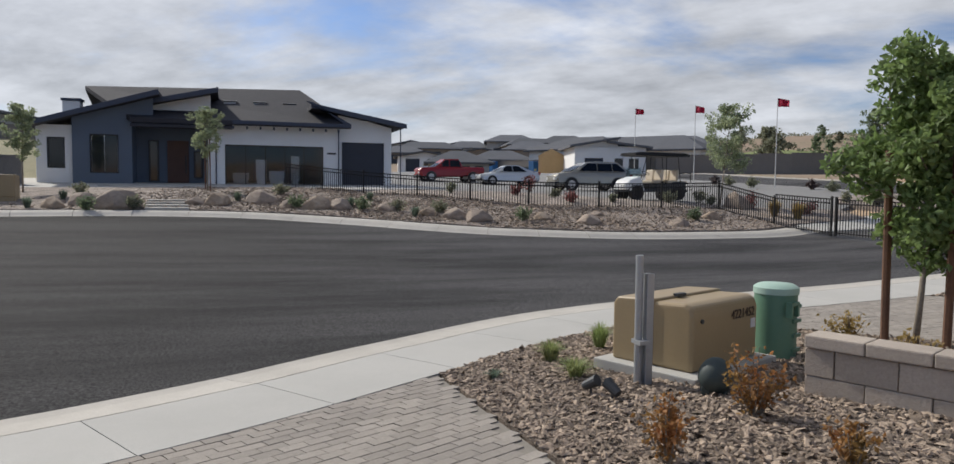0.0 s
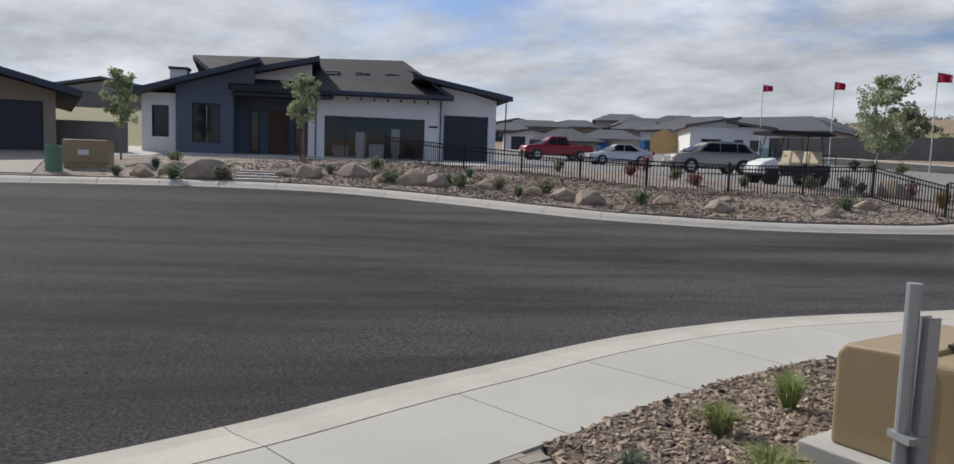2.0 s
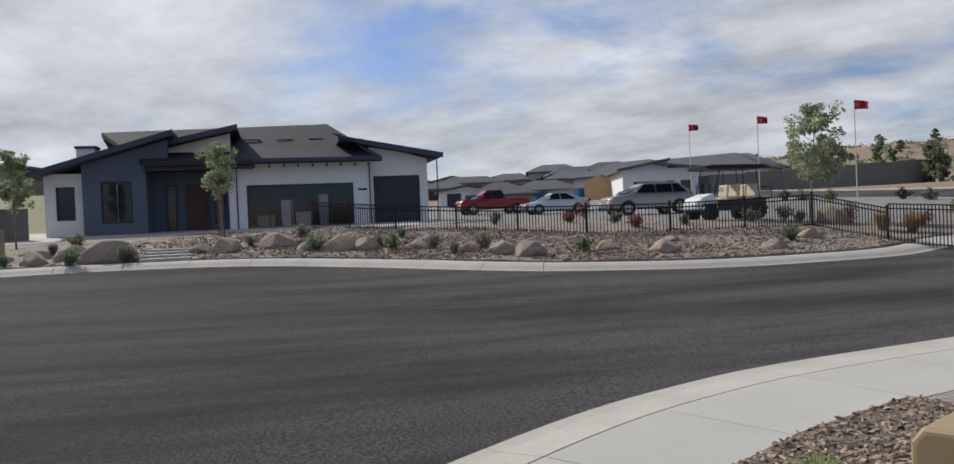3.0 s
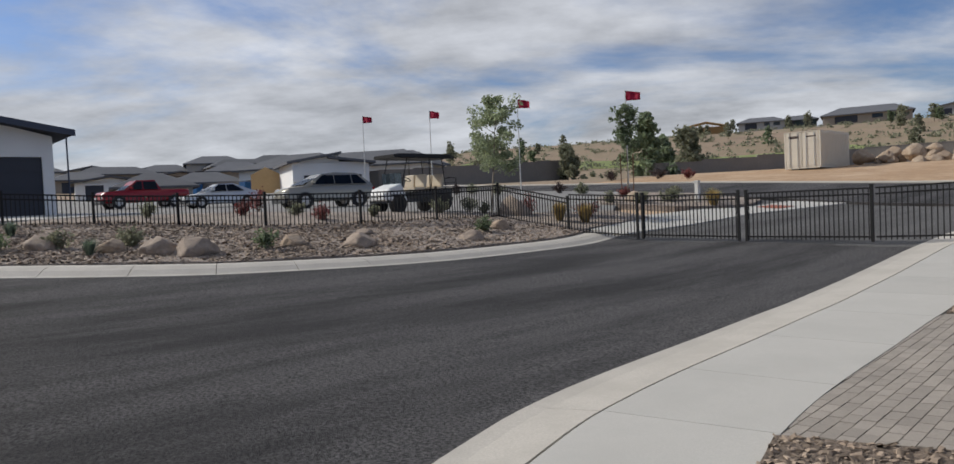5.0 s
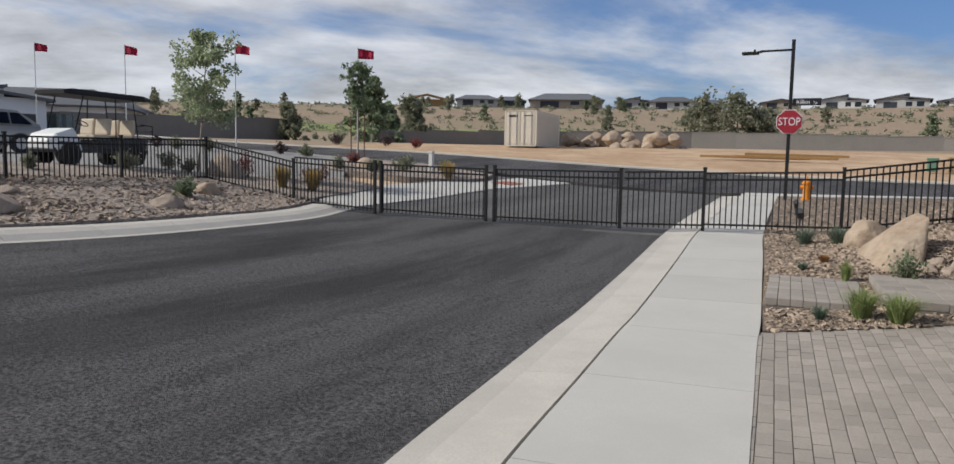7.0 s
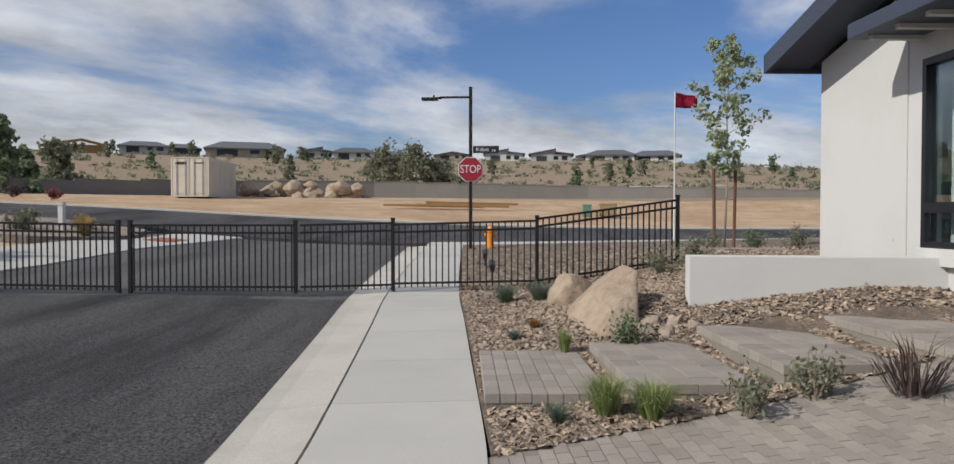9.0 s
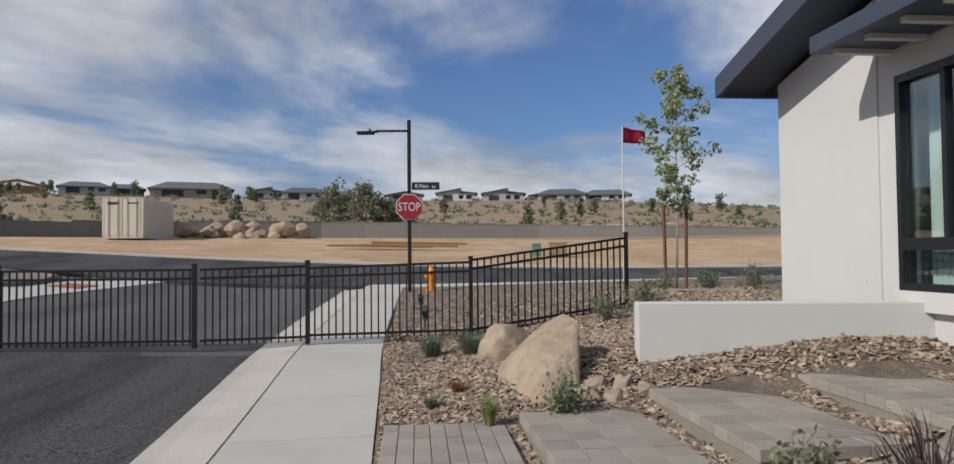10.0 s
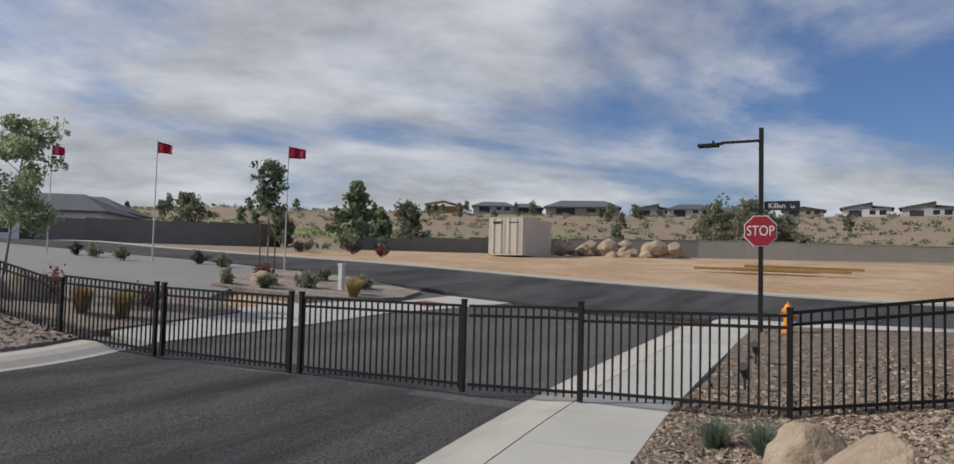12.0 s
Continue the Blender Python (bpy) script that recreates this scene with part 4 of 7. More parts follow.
part("roof", slab(bmesh.new(), [(hx + 0.2, 5.95, 5.52), (hx + 0.2, 10.7, 4.70), (hx - 12.5, 10.7, 4.70), (hx - 12.5, 5.95, 5.52)], 0.2), "roof_tile", house)
part("fascia", prism(bmesh.new(), [(5.9, 5.34), (10.75, 4.46), (10.75, 4.7), (5.9, 5.56)], "x", hx + 0.2, hx + 0.26), "fascia", house)
part("fascia", boxes((hx + 0.7, hx + 0.79, 2.2, 7.8, 4.36, 4.53)), "fascia", house)
part("fascia", prism(bmesh.new(), [(5.6, 5.6), (5.95, 5.56), (7.8, 4.32), (7.8, 4.56)], "x", hx + 0.62, hx + 0.69), "fascia", house)
r2 = part("roof", slab(bmesh.new(), [(hx + 0.9, -6.5, 4.05), (hx + 0.9, -1.0, 5.75), (hx - 7, -1.0, 5.75), (hx - 7, -6.5, 4.05)], 0.16), "roof_tile", house)
part("fascia", prism(bmesh.new(), [(-6.55, 3.86), (-0.98, 5.55), (-0.98, 5.8), (-6.55, 4.08)], "x", hx + 0.9, hx + 0.96), "fascia", house)
part("roof", slab(bmesh.new(), [(hx - 0.1, -2.6, 5.15), (hx - 0.1, 1.55, 6.1), (hx - 6, 1.55, 6.1), (hx - 6, -2.6, 5.15)], 0.18), "roof_tile", house)
part("fascia", prism(bmesh.new(), [(-2.6, 4.95), (1.58, 5.9), (1.58, 6.14), (-2.6, 5.18)], "x", hx - 0.1, hx - 0.04), "fascia", house)
part("porch_roof", slab(bmesh.new(), [(hx - 1.15, -1.35, 4.95), (hx - 1.15, 2.2, 4.95), (hx + 0.78, 2.2, 4.2), (hx + 0.78, -2.2, 4.2)], 0.12), "roof_tile", house)
part("chimney", boxes((hx - 5, hx - 4.2, -5.85, -5.05, 4.0, 5.62)), "stucco_pale", house)
part("chimney_cap", boxes((hx - 5.06, hx - 4.14, -5.91, -4.99, 5.62, 5.74)), "fascia", house)
for k in range(3):
    y0 = 1.75 + k * 1.5
    zr = 4.52 + 3.55 * 0.339
    vent = part("roof_vent", slab(bmesh.new(), [(hx - 3.25, y0, zr + 0.16), (hx - 3.25, y0 + 0.7, zr + 0.16), (hx - 2.85, y0 + 0.7, zr + 0.09), (hx - 2.85, y0, zr + 0.09)], 0.05), "frame_dark", r1)
    part("louvre", boxes((hx - 2.92, hx - 2.88, y0 + 0.05, y0 + 0.65, zr - 0.12, zr + 0.05)), "galv", vent)
for k in range(9):
    part("rafter_tail", boxes((hx + 0.45, hx + 0.69, 2.2 + k * 0.62, 2.28 + k * 0.62, 4.14, 4.26)), "fascia", house)
part("house_number", boxes((hx, hx + 0.02, 6.72, 7.15, 3.05, 3.14)), "frame_dark", house, "small dark metal house number")
part("porch", boxes((hx - 1.5, hx + 3.2, -3.2, 1.8, 0.7, 1.42)), "kerb", house)
for k in range(3):
    t = root("step", Matrix.Identity(4), "grey concrete entry step below the porch", "step", "entry steps")
    part("tread", boxes((hx + 3.2 + 0.42 * k, hx + 3.64 + 0.42 * k, -2.0, 0.1, 0.5, 1.26 - 0.16 * k), bevel=0.012), "kerb", t)

# downpipes at the garage corners
for x0, y0, z0, z1 in ((hx + 0.03, 1.45, 1.42, 4.3), (hx + 0.03, 7.28, 1.42, 4.3), (hx - 0.1, 10.5, 1.42, 4.45)):
    part("downpipe", rods(((x0, y0, z0), (x0, y0, z1), 0.03), n=6), "fascia", house)

# neighbouring house, tan, with two garage doors
nb = root("house", pose(-23.5, -8.24, 0, 0, 0, 20), "tan stucco neighbouring house with dark garage doors", "house")
part("wall", prism(wall_hole(bmesh.new(), -2.95, 0, 0.4, 3.55, -0.3, 0, [(-2.85, -0.42, 1.25, 3.22)]), [(-2.95, 3.55), (0, 3.55), (0, 3.62), (-2.95, 4.35)], "x", -0.3, 0), "stucco_tan", nb, "tan stucco front")
part("wall", prism(wall_hole(bmesh.new(), -13, -2.96, 0.4, 3.6, 0.35, 0.65, [(-9.4, -5.0, 1.25, 3.15)]), [(-13, 3.6), (-2.96, 3.6), (-2.96, 4.2), (-7, 5.2), (-13, 4.1)], "x", 0.35, 0.65), "stucco_tan", nb, "tan stucco projecting wing")
each("wall", "stucco_tan", nb, (-12, -0.3, -0.3, 0, 0.4, 3.5), (-0.3, 0.35, -3.2, -2.96, 0.4, 4.2))
panel_door(nb, -0.1, -2.85, -0.42, 1.25, 3.22, "garage_navy", "navy panelled garage door")
panel_door(nb, 0.5, -9.4, -5.0, 1.25, 3.15, "garage_navy", "navy panelled garage door")
part("roof", slab(bmesh.new(), [(1.2, -7, 5.62), (1.2, 0.85, 3.62), (-12, 0.85, 3.62), (-12, -7, 5.62)], 0.2), "roof_tile", nb)
part("roof", slab(bmesh.new(), [(1.2, -14, 4.1), (1.2, -7.02, 5.62), (-12, -7.02, 5.62), (-12, -14, 4.1)], 0.2), "roof_tile", nb)
part("fascia", prism(bmesh.new(), [(-7, 5.4), (0.87, 3.4), (0.87, 3.64), (-7, 5.66)], "x", 1.2, 1.26), "fascia", nb)
part("house_number", boxes((0.65, 0.67, -3.6, -3.2, 2.95, 3.03)), "frame_dark", nb)

# dry bank, block wall and roof seen between the two houses
tagged(drape("dry_bank", [(-33, -30), (-33, -6.6), (-64, -6.6), (-64, -30)], 0.05, "dry_grass", 2.0, lift=lambda x, y: 2.3 * min(max((-x - 34) / 13, 0), 1)), "bank of dry yellow grass behind the houses", "grass", kind="structure")

# ---- white house beside the garden ----
wh = root("house", pose(5.415, 19.2, 0, 0, 0, 4.8), "white stucco house with a dark corner window and navy eaves", "house")
# local: the street wall runs from y = 0 down to y = -3.910 at x = 0
part("wall", prism(bmesh.new(), [(-2.0, 0.3), (0, 0.3), (0, 3.5), (-2.0, 3.94)], "x", 0, 0.22), "stucco_white", wh, "white stucco street wall")
each("wall", "stucco_white", wh, (0.02, 0.24, -3.920, -2.0, 0.2, 0.74), (0.02, 0.24, -3.920, -2.0, 3.06, 4.1), (0.24, 9, -3.920, -3.700, 0.2, 0.74), (0.24, 9, -3.920, -3.700, 3.06, 4.2), (0.22, 9, -0.22, 0, 0.3, 3.4), label="white stucco bay wall")
each("sill", "stucco_white", wh, (-0.07, 0.25, -4.010, -2.27, 0.74, 0.93), (0.25, 9, -4.010, -3.690, 0.74, 0.93), label="white stucco window sill", bevel=0.008)
part("wall", boxes((0.02, 0.24, -2.27, -2.0, 0.74, 3.06)), "stucco_white", wh)
win = part("corner_window", boxes((0.0, 0.14, -2.34, -2.27, 0.93, 3.06)), "frame_dark", wh, "dark aluminium corner window")
each("mullion", "frame_dark", win, (0.0, 0.14, -3.680, -2.34, 0.93, 1.0), (0.0, 0.14, -3.680, -2.34, 2.98, 3.06), (-0.01, 0.15, -3.680, -2.34, 1.32, 1.44), (0.02, 0.12, -2.93, -2.87, 1.44, 2.98), (0.2, 4, -3.900, -3.760, 0.93, 1.0), (0.2, 4, -3.900, -3.760, 2.98, 3.06), (0.2, 4, -3.910, -3.750, 1.32, 1.44), (1.2, 1.28, -3.890, -3.760, 1.44, 2.98), (2.4, 2.48, -3.890, -3.760, 1.44, 2.98))
part("corner_post", boxes((-0.02, 0.2, -3.940, -3.680, 0.93, 3.06), bevel=0.006), "fascia", win)
for dims in ((0.06, 0.075, -2.87, -2.34, 1.44, 2.98), (0.06, 0.075, -3.680, -2.93, 1.44, 2.98), (0.06, 0.075, -3.680, -2.34, 1.0, 1.32), (0.2, 1.2, -3.840, -3.825, 1.44, 2.98), (1.28, 2.4, -3.840, -3.825, 1.44, 2.98), (2.48, 4, -3.840, -3.825, 1.44, 2.98), (0.2, 4, -3.840, -3.825, 1.0, 1.32)):
    part("pane", boxes(dims), "pane", win).visible_shadow = False
part("awning", boxes((-0.75, 0.0, -5.6, -2.05, 3.33, 3.5), bevel=0.006), "fascia", wh, "dark navy steel awning")
for k in range(4):
    part("bracket", boxes((-0.6, -0.02, -2.3 - 0.5 * k, -2.22 - 0.5 * k, 3.28, 3.33)), "stucco_white", wh)
part("roof", slab(bmesh.new(), [(-0.6, 0.38, 3.68), (-0.6, -9, 5.9), (9, -9, 5.9), (9, 0.38, 3.68)], 0.16), "roof_tile", wh)
part("fascia", prism(bmesh.new(), [(0.41, 3.42), (-9, 5.64), (-9, 5.92), (0.41, 3.70)], "x", -0.66, -0.6), "fascia", wh, "navy painted rake board")
part("soffit", slab(bmesh.new(), [(-0.6, 0.38, 3.52), (-0.6, -9, 5.74), (0.0, -9, 5.74), (0.0, 0.38, 3.52)], 0.04), "fascia", wh)
part("fascia", boxes((-0.66, 9, 0.38, 0.44, 3.42, 3.70)), "fascia", wh)
each("wall", "stucco_white", wh, (0.24, 9, -9, -8.7, 0.2, 5.4), (8.8, 9, -9, 0, 0.2, 4.2), (4, 4.2, -3.700, -0.22, 0.8, 3.3))
part("floor", boxes((0.24, 8.8, -3.700, -0.22, 0.7, 0.9)), "floor_in", wh)
part("ceiling_board", boxes((0.24, 8.8, -3.700, -0.22, 3.2, 3.3)), "stucco_white", wh)
cur = root("curtain", wh.matrix_world @ pose(0.3, -2.45, 0.9), "pale sheer curtain hanging inside the window", "curtain")
bm = bmesh.new()
cols = [[bm.verts.new((0.03 * math.sin(k * 1.9), 0.1 - k * 0.02, zz)) for zz in (0.0, 2.1)] for k in range(16)]
for a, b in zip(cols, cols[1:]):
    bm.faces.new((a[0], b[0], b[1], a[1]))
cu = smooth(part("drape", bm, "curtain", cur))
ch = root("armchair", wh.matrix_world @ pose(0.75, -3.0, 0.9), "white upholstered armchair inside the window", "chair")
part("back", boxes((-0.1, 0.05, -0.35, 0.35, 0.25, 0.85), bevel=0.05), "curtain", ch)
part("seat", boxes((0.05, 0.7, -0.35, 0.35, 0.0, 0.42), bevel=0.05), "curtain", ch)

lw = root("garden_wall", pose(2.95, 16.7, 0, 0, 0, -4.5), "low white stucco garden wall on gravel", "wall")
part("wall", boxes((0, 2.75, 0, 0.26, 0.05, 0.84), bevel=0.012), "stucco_white", lw)

# ---- stepping pads of pavers ----
pad_me = {}


def paver_mesh(w, d, h):
    key = (round(w, 3), round(d, 3), round(h, 3))
    if key not in pad_me:
        o = obj("tmp", boxes((-w / 2, w / 2, -d / 2, d / 2, -h, 0), bevel=0.006), "paver")
        pad_me[key] = o.data
        bpy.data.objects.remove(o)
    return pad_me[key]


PADS = []


def pad(x, y, z, w, d, h, turn, rot, label):
    PADS.append((x, y, w, d, math.cos(radians(turn)), math.sin(radians(turn))))
    f = root("stepping_pad", pose(x, y, z, 0, 0, turn), label, "paving", "stepping pads")
    part("bedding", boxes((-w / 2 + 0.01, w / 2 - 0.01, -d / 2 + 0.01, d / 2 - 0.01, -h, -0.012)), "sand_joint", f)
    a, b = (0.125, 0.22) if rot else (0.225, 0.225)
    nx_, ny_ = round(w / a), round(d / b)
    a, b = w / nx_, d / ny_
    for i in range(nx_):
        for j in range(ny_):
            share("paver", paver_mesh(a - 0.006, b - 0.006, min(h, 0.08)), f, Matrix.Translation((-w / 2 + a * (i + 0.5), -d / 2 + b * (j + 0.5), rng.uniform(-0.003, 0.003))))


pad(1.19, 15.0, -0.10, 1.0, 1.85, 0.14, 4, True, "stepping pad of narrow grey pavers in gravel")
pad(2.32, 14.98, -0.005, 0.98, 1.9, 0.2, 5, False, "stepping pad of square grey pavers in gravel")
pad(3.45, 15.15, 0.14, 0.95, 2.0, 0.22, 5, False, "raised stepping pad of square grey pavers")
pad(4.72, 15.05, 0.27, 0.95, 2.0, 0.22, 6, False, "raised stepping pad of square grey pavers")
pad(5.9, 14.8, 0.42, 1.05, 1.7, 0.26, 6, False, "raised stepping pad of square grey pavers by the house")


# ---- street furniture ----
def bed_a(x, y):
    return G(x, y) + 0.05 + (0.05 + 0.05 * min(max((x - 2.7) / 3.2, 0), 1)) * min(max((y - 3.86) / 0.95, 0), 1)


def bank_z(x, y):
    return G(x, y) + 0.10


sp = root("stop_sign", Matrix.Translation((-0.35, 30.75, 0.24)), "red octagonal stop sign on a tall black lamp post", "sign")
part("pole", boxes((-0.05, 0.05, -0.05, 0.05, -0.3, 5.0)), "fence_black", sp)
bm = bmesh.new()
bmesh.ops.create_circle(bm, cap_ends=True, segments=8, radius=0.405, matrix=Matrix.Rotation(radians(22.5), 4, "Z"))
bmesh.ops.solidify(bm, geom=bm.faces[:], thickness=0.012)
board = part("board", bm, "sign_white", sp, "white-edged red octagon")
face = pose(0, -0.07, 2.48, 90, 0, 4)
board.matrix_local = face
bm = bmesh.new()
bmesh.ops.create_circle(bm, cap_ends=True, segments=8, radius=0.38, matrix=Matrix.Rotation(radians(22.5), 4, "Z"))
bmesh.ops.solidify(bm, geom=bm.faces[:], thickness=0.004)
red = part("red_face", bm, "sign_red", board)
red.location = (0, 0, 0.016)
t = lettering("STOP", 0.31, "sign_white", board, pose(0, -0.005, 0.024) @ Matrix.Diagonal((0.86, 1.12, 1, 1)))
arm = part("lamp_arm", boxes((-0.95, -0.05, -0.03, 0.03, 4.66, 4.72), (-1.05, -0.9, -0.04, 0.04, 4.64, 4.7)), "fence_black", sp)
part("lamp_head", boxes((-1.5, -1.0, -0.13, 0.13, 4.6, 4.68), (-1.16, -1.1, -0.03, 0.03, 4.68, 4.76), bevel=0.015), "fence_black", sp, "black flat lamp head with a sensor")
nm = part("name_board", boxes((0.07, 0.87, -0.01, 0.01, 2.98, 3.2)), "sign_dark", sp, "black street name board")
lettering("Killen", 0.17, "sign_white", nm, pose(0.36, -0.014, 3.085, 90))
lettering("Lp", 0.11, "sign_white", nm, pose(0.71, -0.014, 3.07, 90))

hy = root("fire_hydrant", Matrix.Translation((0.25, 30.9, 0.3)), "yellow fire hydrant at the street corner", "hydrant")
bm = rods(((0, 0, -0.1), (0, 0, 0.06), 0.16), ((0, 0, 0.06), (0, 0, 0.55), 0.11), ((0, 0, 0.5), (0, 0, 0.56), 0.15), ((0, 0, 0.56), (0, 0, 0.68), 0.12, 0.06), ((0, 0, 0.68), (0, 0, 0.74), 0.03), n=14)
smooth(part("barrel", bm, "hydrant", hy)).data.set_sharp_from_angle(angle=0.6)
for a in ((1, 0), (-1, 0), (0, -1)):
    part("outlet_cap", rods(((0, 0, 0.4), (a[0] * 0.19, a[1] * 0.19, 0.4), 0.06), n=10), "hydrant", hy)

for x, y in ((0.3, 25.6), (0.55, 22.9)):
    la = root("landscape_light", Matrix.Translation((x, y, garden_z(x, y))), "black bullet landscape light on a stake in gravel", "lamp", "landscape lights")
    part("stem", rods(((0, 0, -0.1), (0, 0, 0.2), 0.02), n=8), "plastic_dark", la)
    part("head", rods(((0.0, 0.1, 0.18), (0.0, -0.16, 0.36), 0.05, 0.065), n=12), "plastic_dark", la)

wp = root("marker_post", Matrix.Translation((-13.4, 30.9, 0.72)), "white square marker post at the bed's edge", "post")
part("post", boxes((-0.08, 0.08, -0.08, 0.08, -0.2, 0.92), (-0.1, 0.1, -0.1, 0.1, 0.92, 1.0), bevel=0.006), "white_pvc", wp)


def flagpole(x, y, z, tall, turn=0.0, seed=0):
    f = root("flagpole", pose(x, y, z, 0, 0, turn), "thin white flagpole with a red flag blowing", "flag", "red flags")
    part("pole", rods(((0, 0, -0.3), (0, 0, tall), 0.035, 0.022), n=8), "white_pvc", f)
    bm = bmesh.new()
    cols_ = []
    for i in range(13):
        s = i / 12
        xx = 0.03 + s * 0.82
        yy = 0.09 * s * math.sin(s * 9 + seed)
        dz = -0.16 * s - 0.06 * s * s * math.sin(seed)
        cols_.append([bm.verts.new((xx, yy + 0.02 * math.sin(k * 2 + seed + s * 4) * s, tall - 0.03 + dz - k * 0.13 * (1 - 0.25 * s))) for k in range(5)])
    for a, b in zip(cols_, cols_[1:]):
        for k in range(4):
            bm.faces.new((a[k], a[k + 1], b[k + 1], b[k]))
    bmesh.ops.solidify(bm, geom=bm.faces[:], thickness=0.006)
    smooth(part("flag", bm, "flag_red", f))
    return f


flagpole(-43.7, 34.0, 2.2, 6.0, 20, 0)
flagpole(-35.3, 33.9, 1.8, 5.75, 15, 1)
flagpole(-26.6, 33.6, 1.55, 5.55, 15, 2)
flagpole(-20.4, 35.5, 1.45, 5.35, 15, 3)
flagpole(6.4, 33.4, 0.6, 4.9, 15, 4)

# transformer box
tb = root("transformer_box", pose(4.792, 5.639, -0.141, 0, 0, 113) @ Matrix.Scale(1.06, 4), "tan metal transformer cabinet on a concrete pad", "utility box")
part("pad", boxes((-0.14, 1.15, -0.12, 0.86, -0.15, 0.06), bevel=0.01), "concrete", tb, "concrete pad")
bm = prism(bmesh.new(), [(0.0, 0.06), (0.74, 0.06), (0.74, 0.52), (0.70, 0.57), (0.08, 0.60), (0.02, 0.57), (0.0, 0.5)], "x", 0.0, 1.02)
bmesh.ops.bevel(bm, geom=bm.edges[:], offset=0.04, segments=4, affect="EDGES", profile=0.6)
part("body", bm, "tan_metal", tb, "tan painted steel body")
hb = prism(bmesh.new(), [(0.36, 0.06), (0.76, 0.06), (0.76, 0.535), (0.72, 0.59), (0.36, 0.61)], "x", -0.015, 1.035)
bmesh.ops.bevel(hb, geom=hb.edges[:], offset=0.025, segments=3, affect="EDGES", profile=0.6)
hood = part("hood", hb, "tan_metal", tb)
part("hinge", boxes((0.3, 0.42, 0.33, 0.38, 0.60, 0.625)), "plastic_dark", tb)
lettering("4221452", 0.11, "number_ink", tb, pose(0.76, -0.006, 0.46, 90))
part("sticker", boxes((0.9, 0.97, -0.005, 0.001, 0.32, 0.40)), "sign_white", tb, "small white sticker")
part("bolt", rods(((0.12, 0.0, 0.46), (0.12, -0.015, 0.46), 0.018), n=8), "plastic_dark", tb)
gb = root("cable_pedestal", pose(4.198, 6.985, -0.152, 0, 0, 113) @ Matrix.Scale(1.06, 4), "green metal cable pedestal standing in gravel", "utility box")
smooth(part("body", rods(((0, 0, -0.1), (0, 0, 0.62), 0.185), n=24), "green_metal", gb)).data.set_sharp_from_angle(angle=0.6)
smooth(part("cap", rods(((0, 0, 0.585), (0, 0, 0.64), 0.195), ((0, 0, 0.64), (0, 0, 0.67), 0.195, 0.15), n=24), "green_pale", gb, "faded mint green cap")).data.set_sharp_from_angle(angle=0.6)
for k in range(4):
    part("latch", boxes((-0.05, 0.08, -0.2, -0.16, 0.08 + 0.13 * k, 0.11 + 0.13 * k)), "green_metal", gb)
part("handle", boxes((-0.15, 0.0, -0.22, -0.165, 0.5, 0.53), (-0.15, -0.12, -0.22, -0.165, 0.4, 0.5), (-0.03, 0.0, -0.22, -0.165, 0.4, 0.5)), "green_metal", gb)
p1 = root("conduit_post", Matrix.Translation((4.686, 5.194, -0.13)) @ Matrix.Scale(1.06, 4), "grey galvanised conduit post beside the cabinet", "post")
part("pipe", rods(((0, 0, -0.2), (0.01, -0.01, 0.98), 0.03), n=14), "galv", p1)
part("channel", boxes((0.0, 0.06, 0.032, 0.042, -0.2, 0.84), (0.0, 0.01, 0.042, 0.09, -0.2, 0.84), (0.05, 0.06, 0.042, 0.09, -0.2, 0.84)), "galv", p1)
part("clamp", boxes((-0.04, 0.09, -0.04, 0.05, 0.3, 0.33)), "galv", p1)
sk = root("garden_speaker", pose(5.216, 5.554, -0.109, 0, 0, 60) @ Matrix.Scale(1.06, 4), "dark green domed utility cover in gravel", "cover")
bm = bmesh.new()
bmesh.ops.create_uvsphere(bm, u_segments=16, v_segments=10, radius=0.15)
for v in bm.verts:
    v.co = Vector((v.co.x * 0.85, v.co.y * 0.8, 0.11 + v.co.z * (1.0 if v.co.z > 0 else 0.75)))
smooth(part("dome", bm, "plastic_green", sk))
part("foot", boxes((-0.1, -0.05, -0.06, 0.06, -0.05, 0.05), (0.05, 0.1, -0.06, 0.06, -0.05, 0.05)), "plastic_green", sk)
for x, y, a in ((4.845, 4.685, 30), (5.068, 4.748, 200)):
    la = root("spot_light", pose(x, y, bed_a(x, y), 0, 0, a) @ Matrix.Scale(0.85, 4), "small black bullet garden spotlight in gravel", "lamp", "landscape lights")
    part("stem", rods(((0, 0, -0.1), (0, 0, 0.08), 0.012), n=8), "plastic_dark", la)
    part("head", rods(((-0.07, 0, 0.07), (0.07, 0, 0.15), 0.04, 0.055), n=12), "plastic_dark", la)
hl = root("wall_light", pose(5.62, 17.45, garden_z(5.5, 17.4) - 0.14, 0, 0, 0), "small black garden light behind the low wall", "lamp")
part("stem", rods(((0, 0, -0.1), (0, 0, 0.4), 0.018), n=8), "plastic_dark", hl)
part("head", rods(((0, 0, 0.38), (0, 0, 0.5), 0.05, 0.06), n=12), "plastic_dark", hl)

# split-face block wall
bw = root("retaining_wall", pose(5.47, 6.211, -0.109, 0, 0, 25) @ Matrix.Scale(1.06, 4), "low grey-tan split-face block wall with cap stones", "wall")
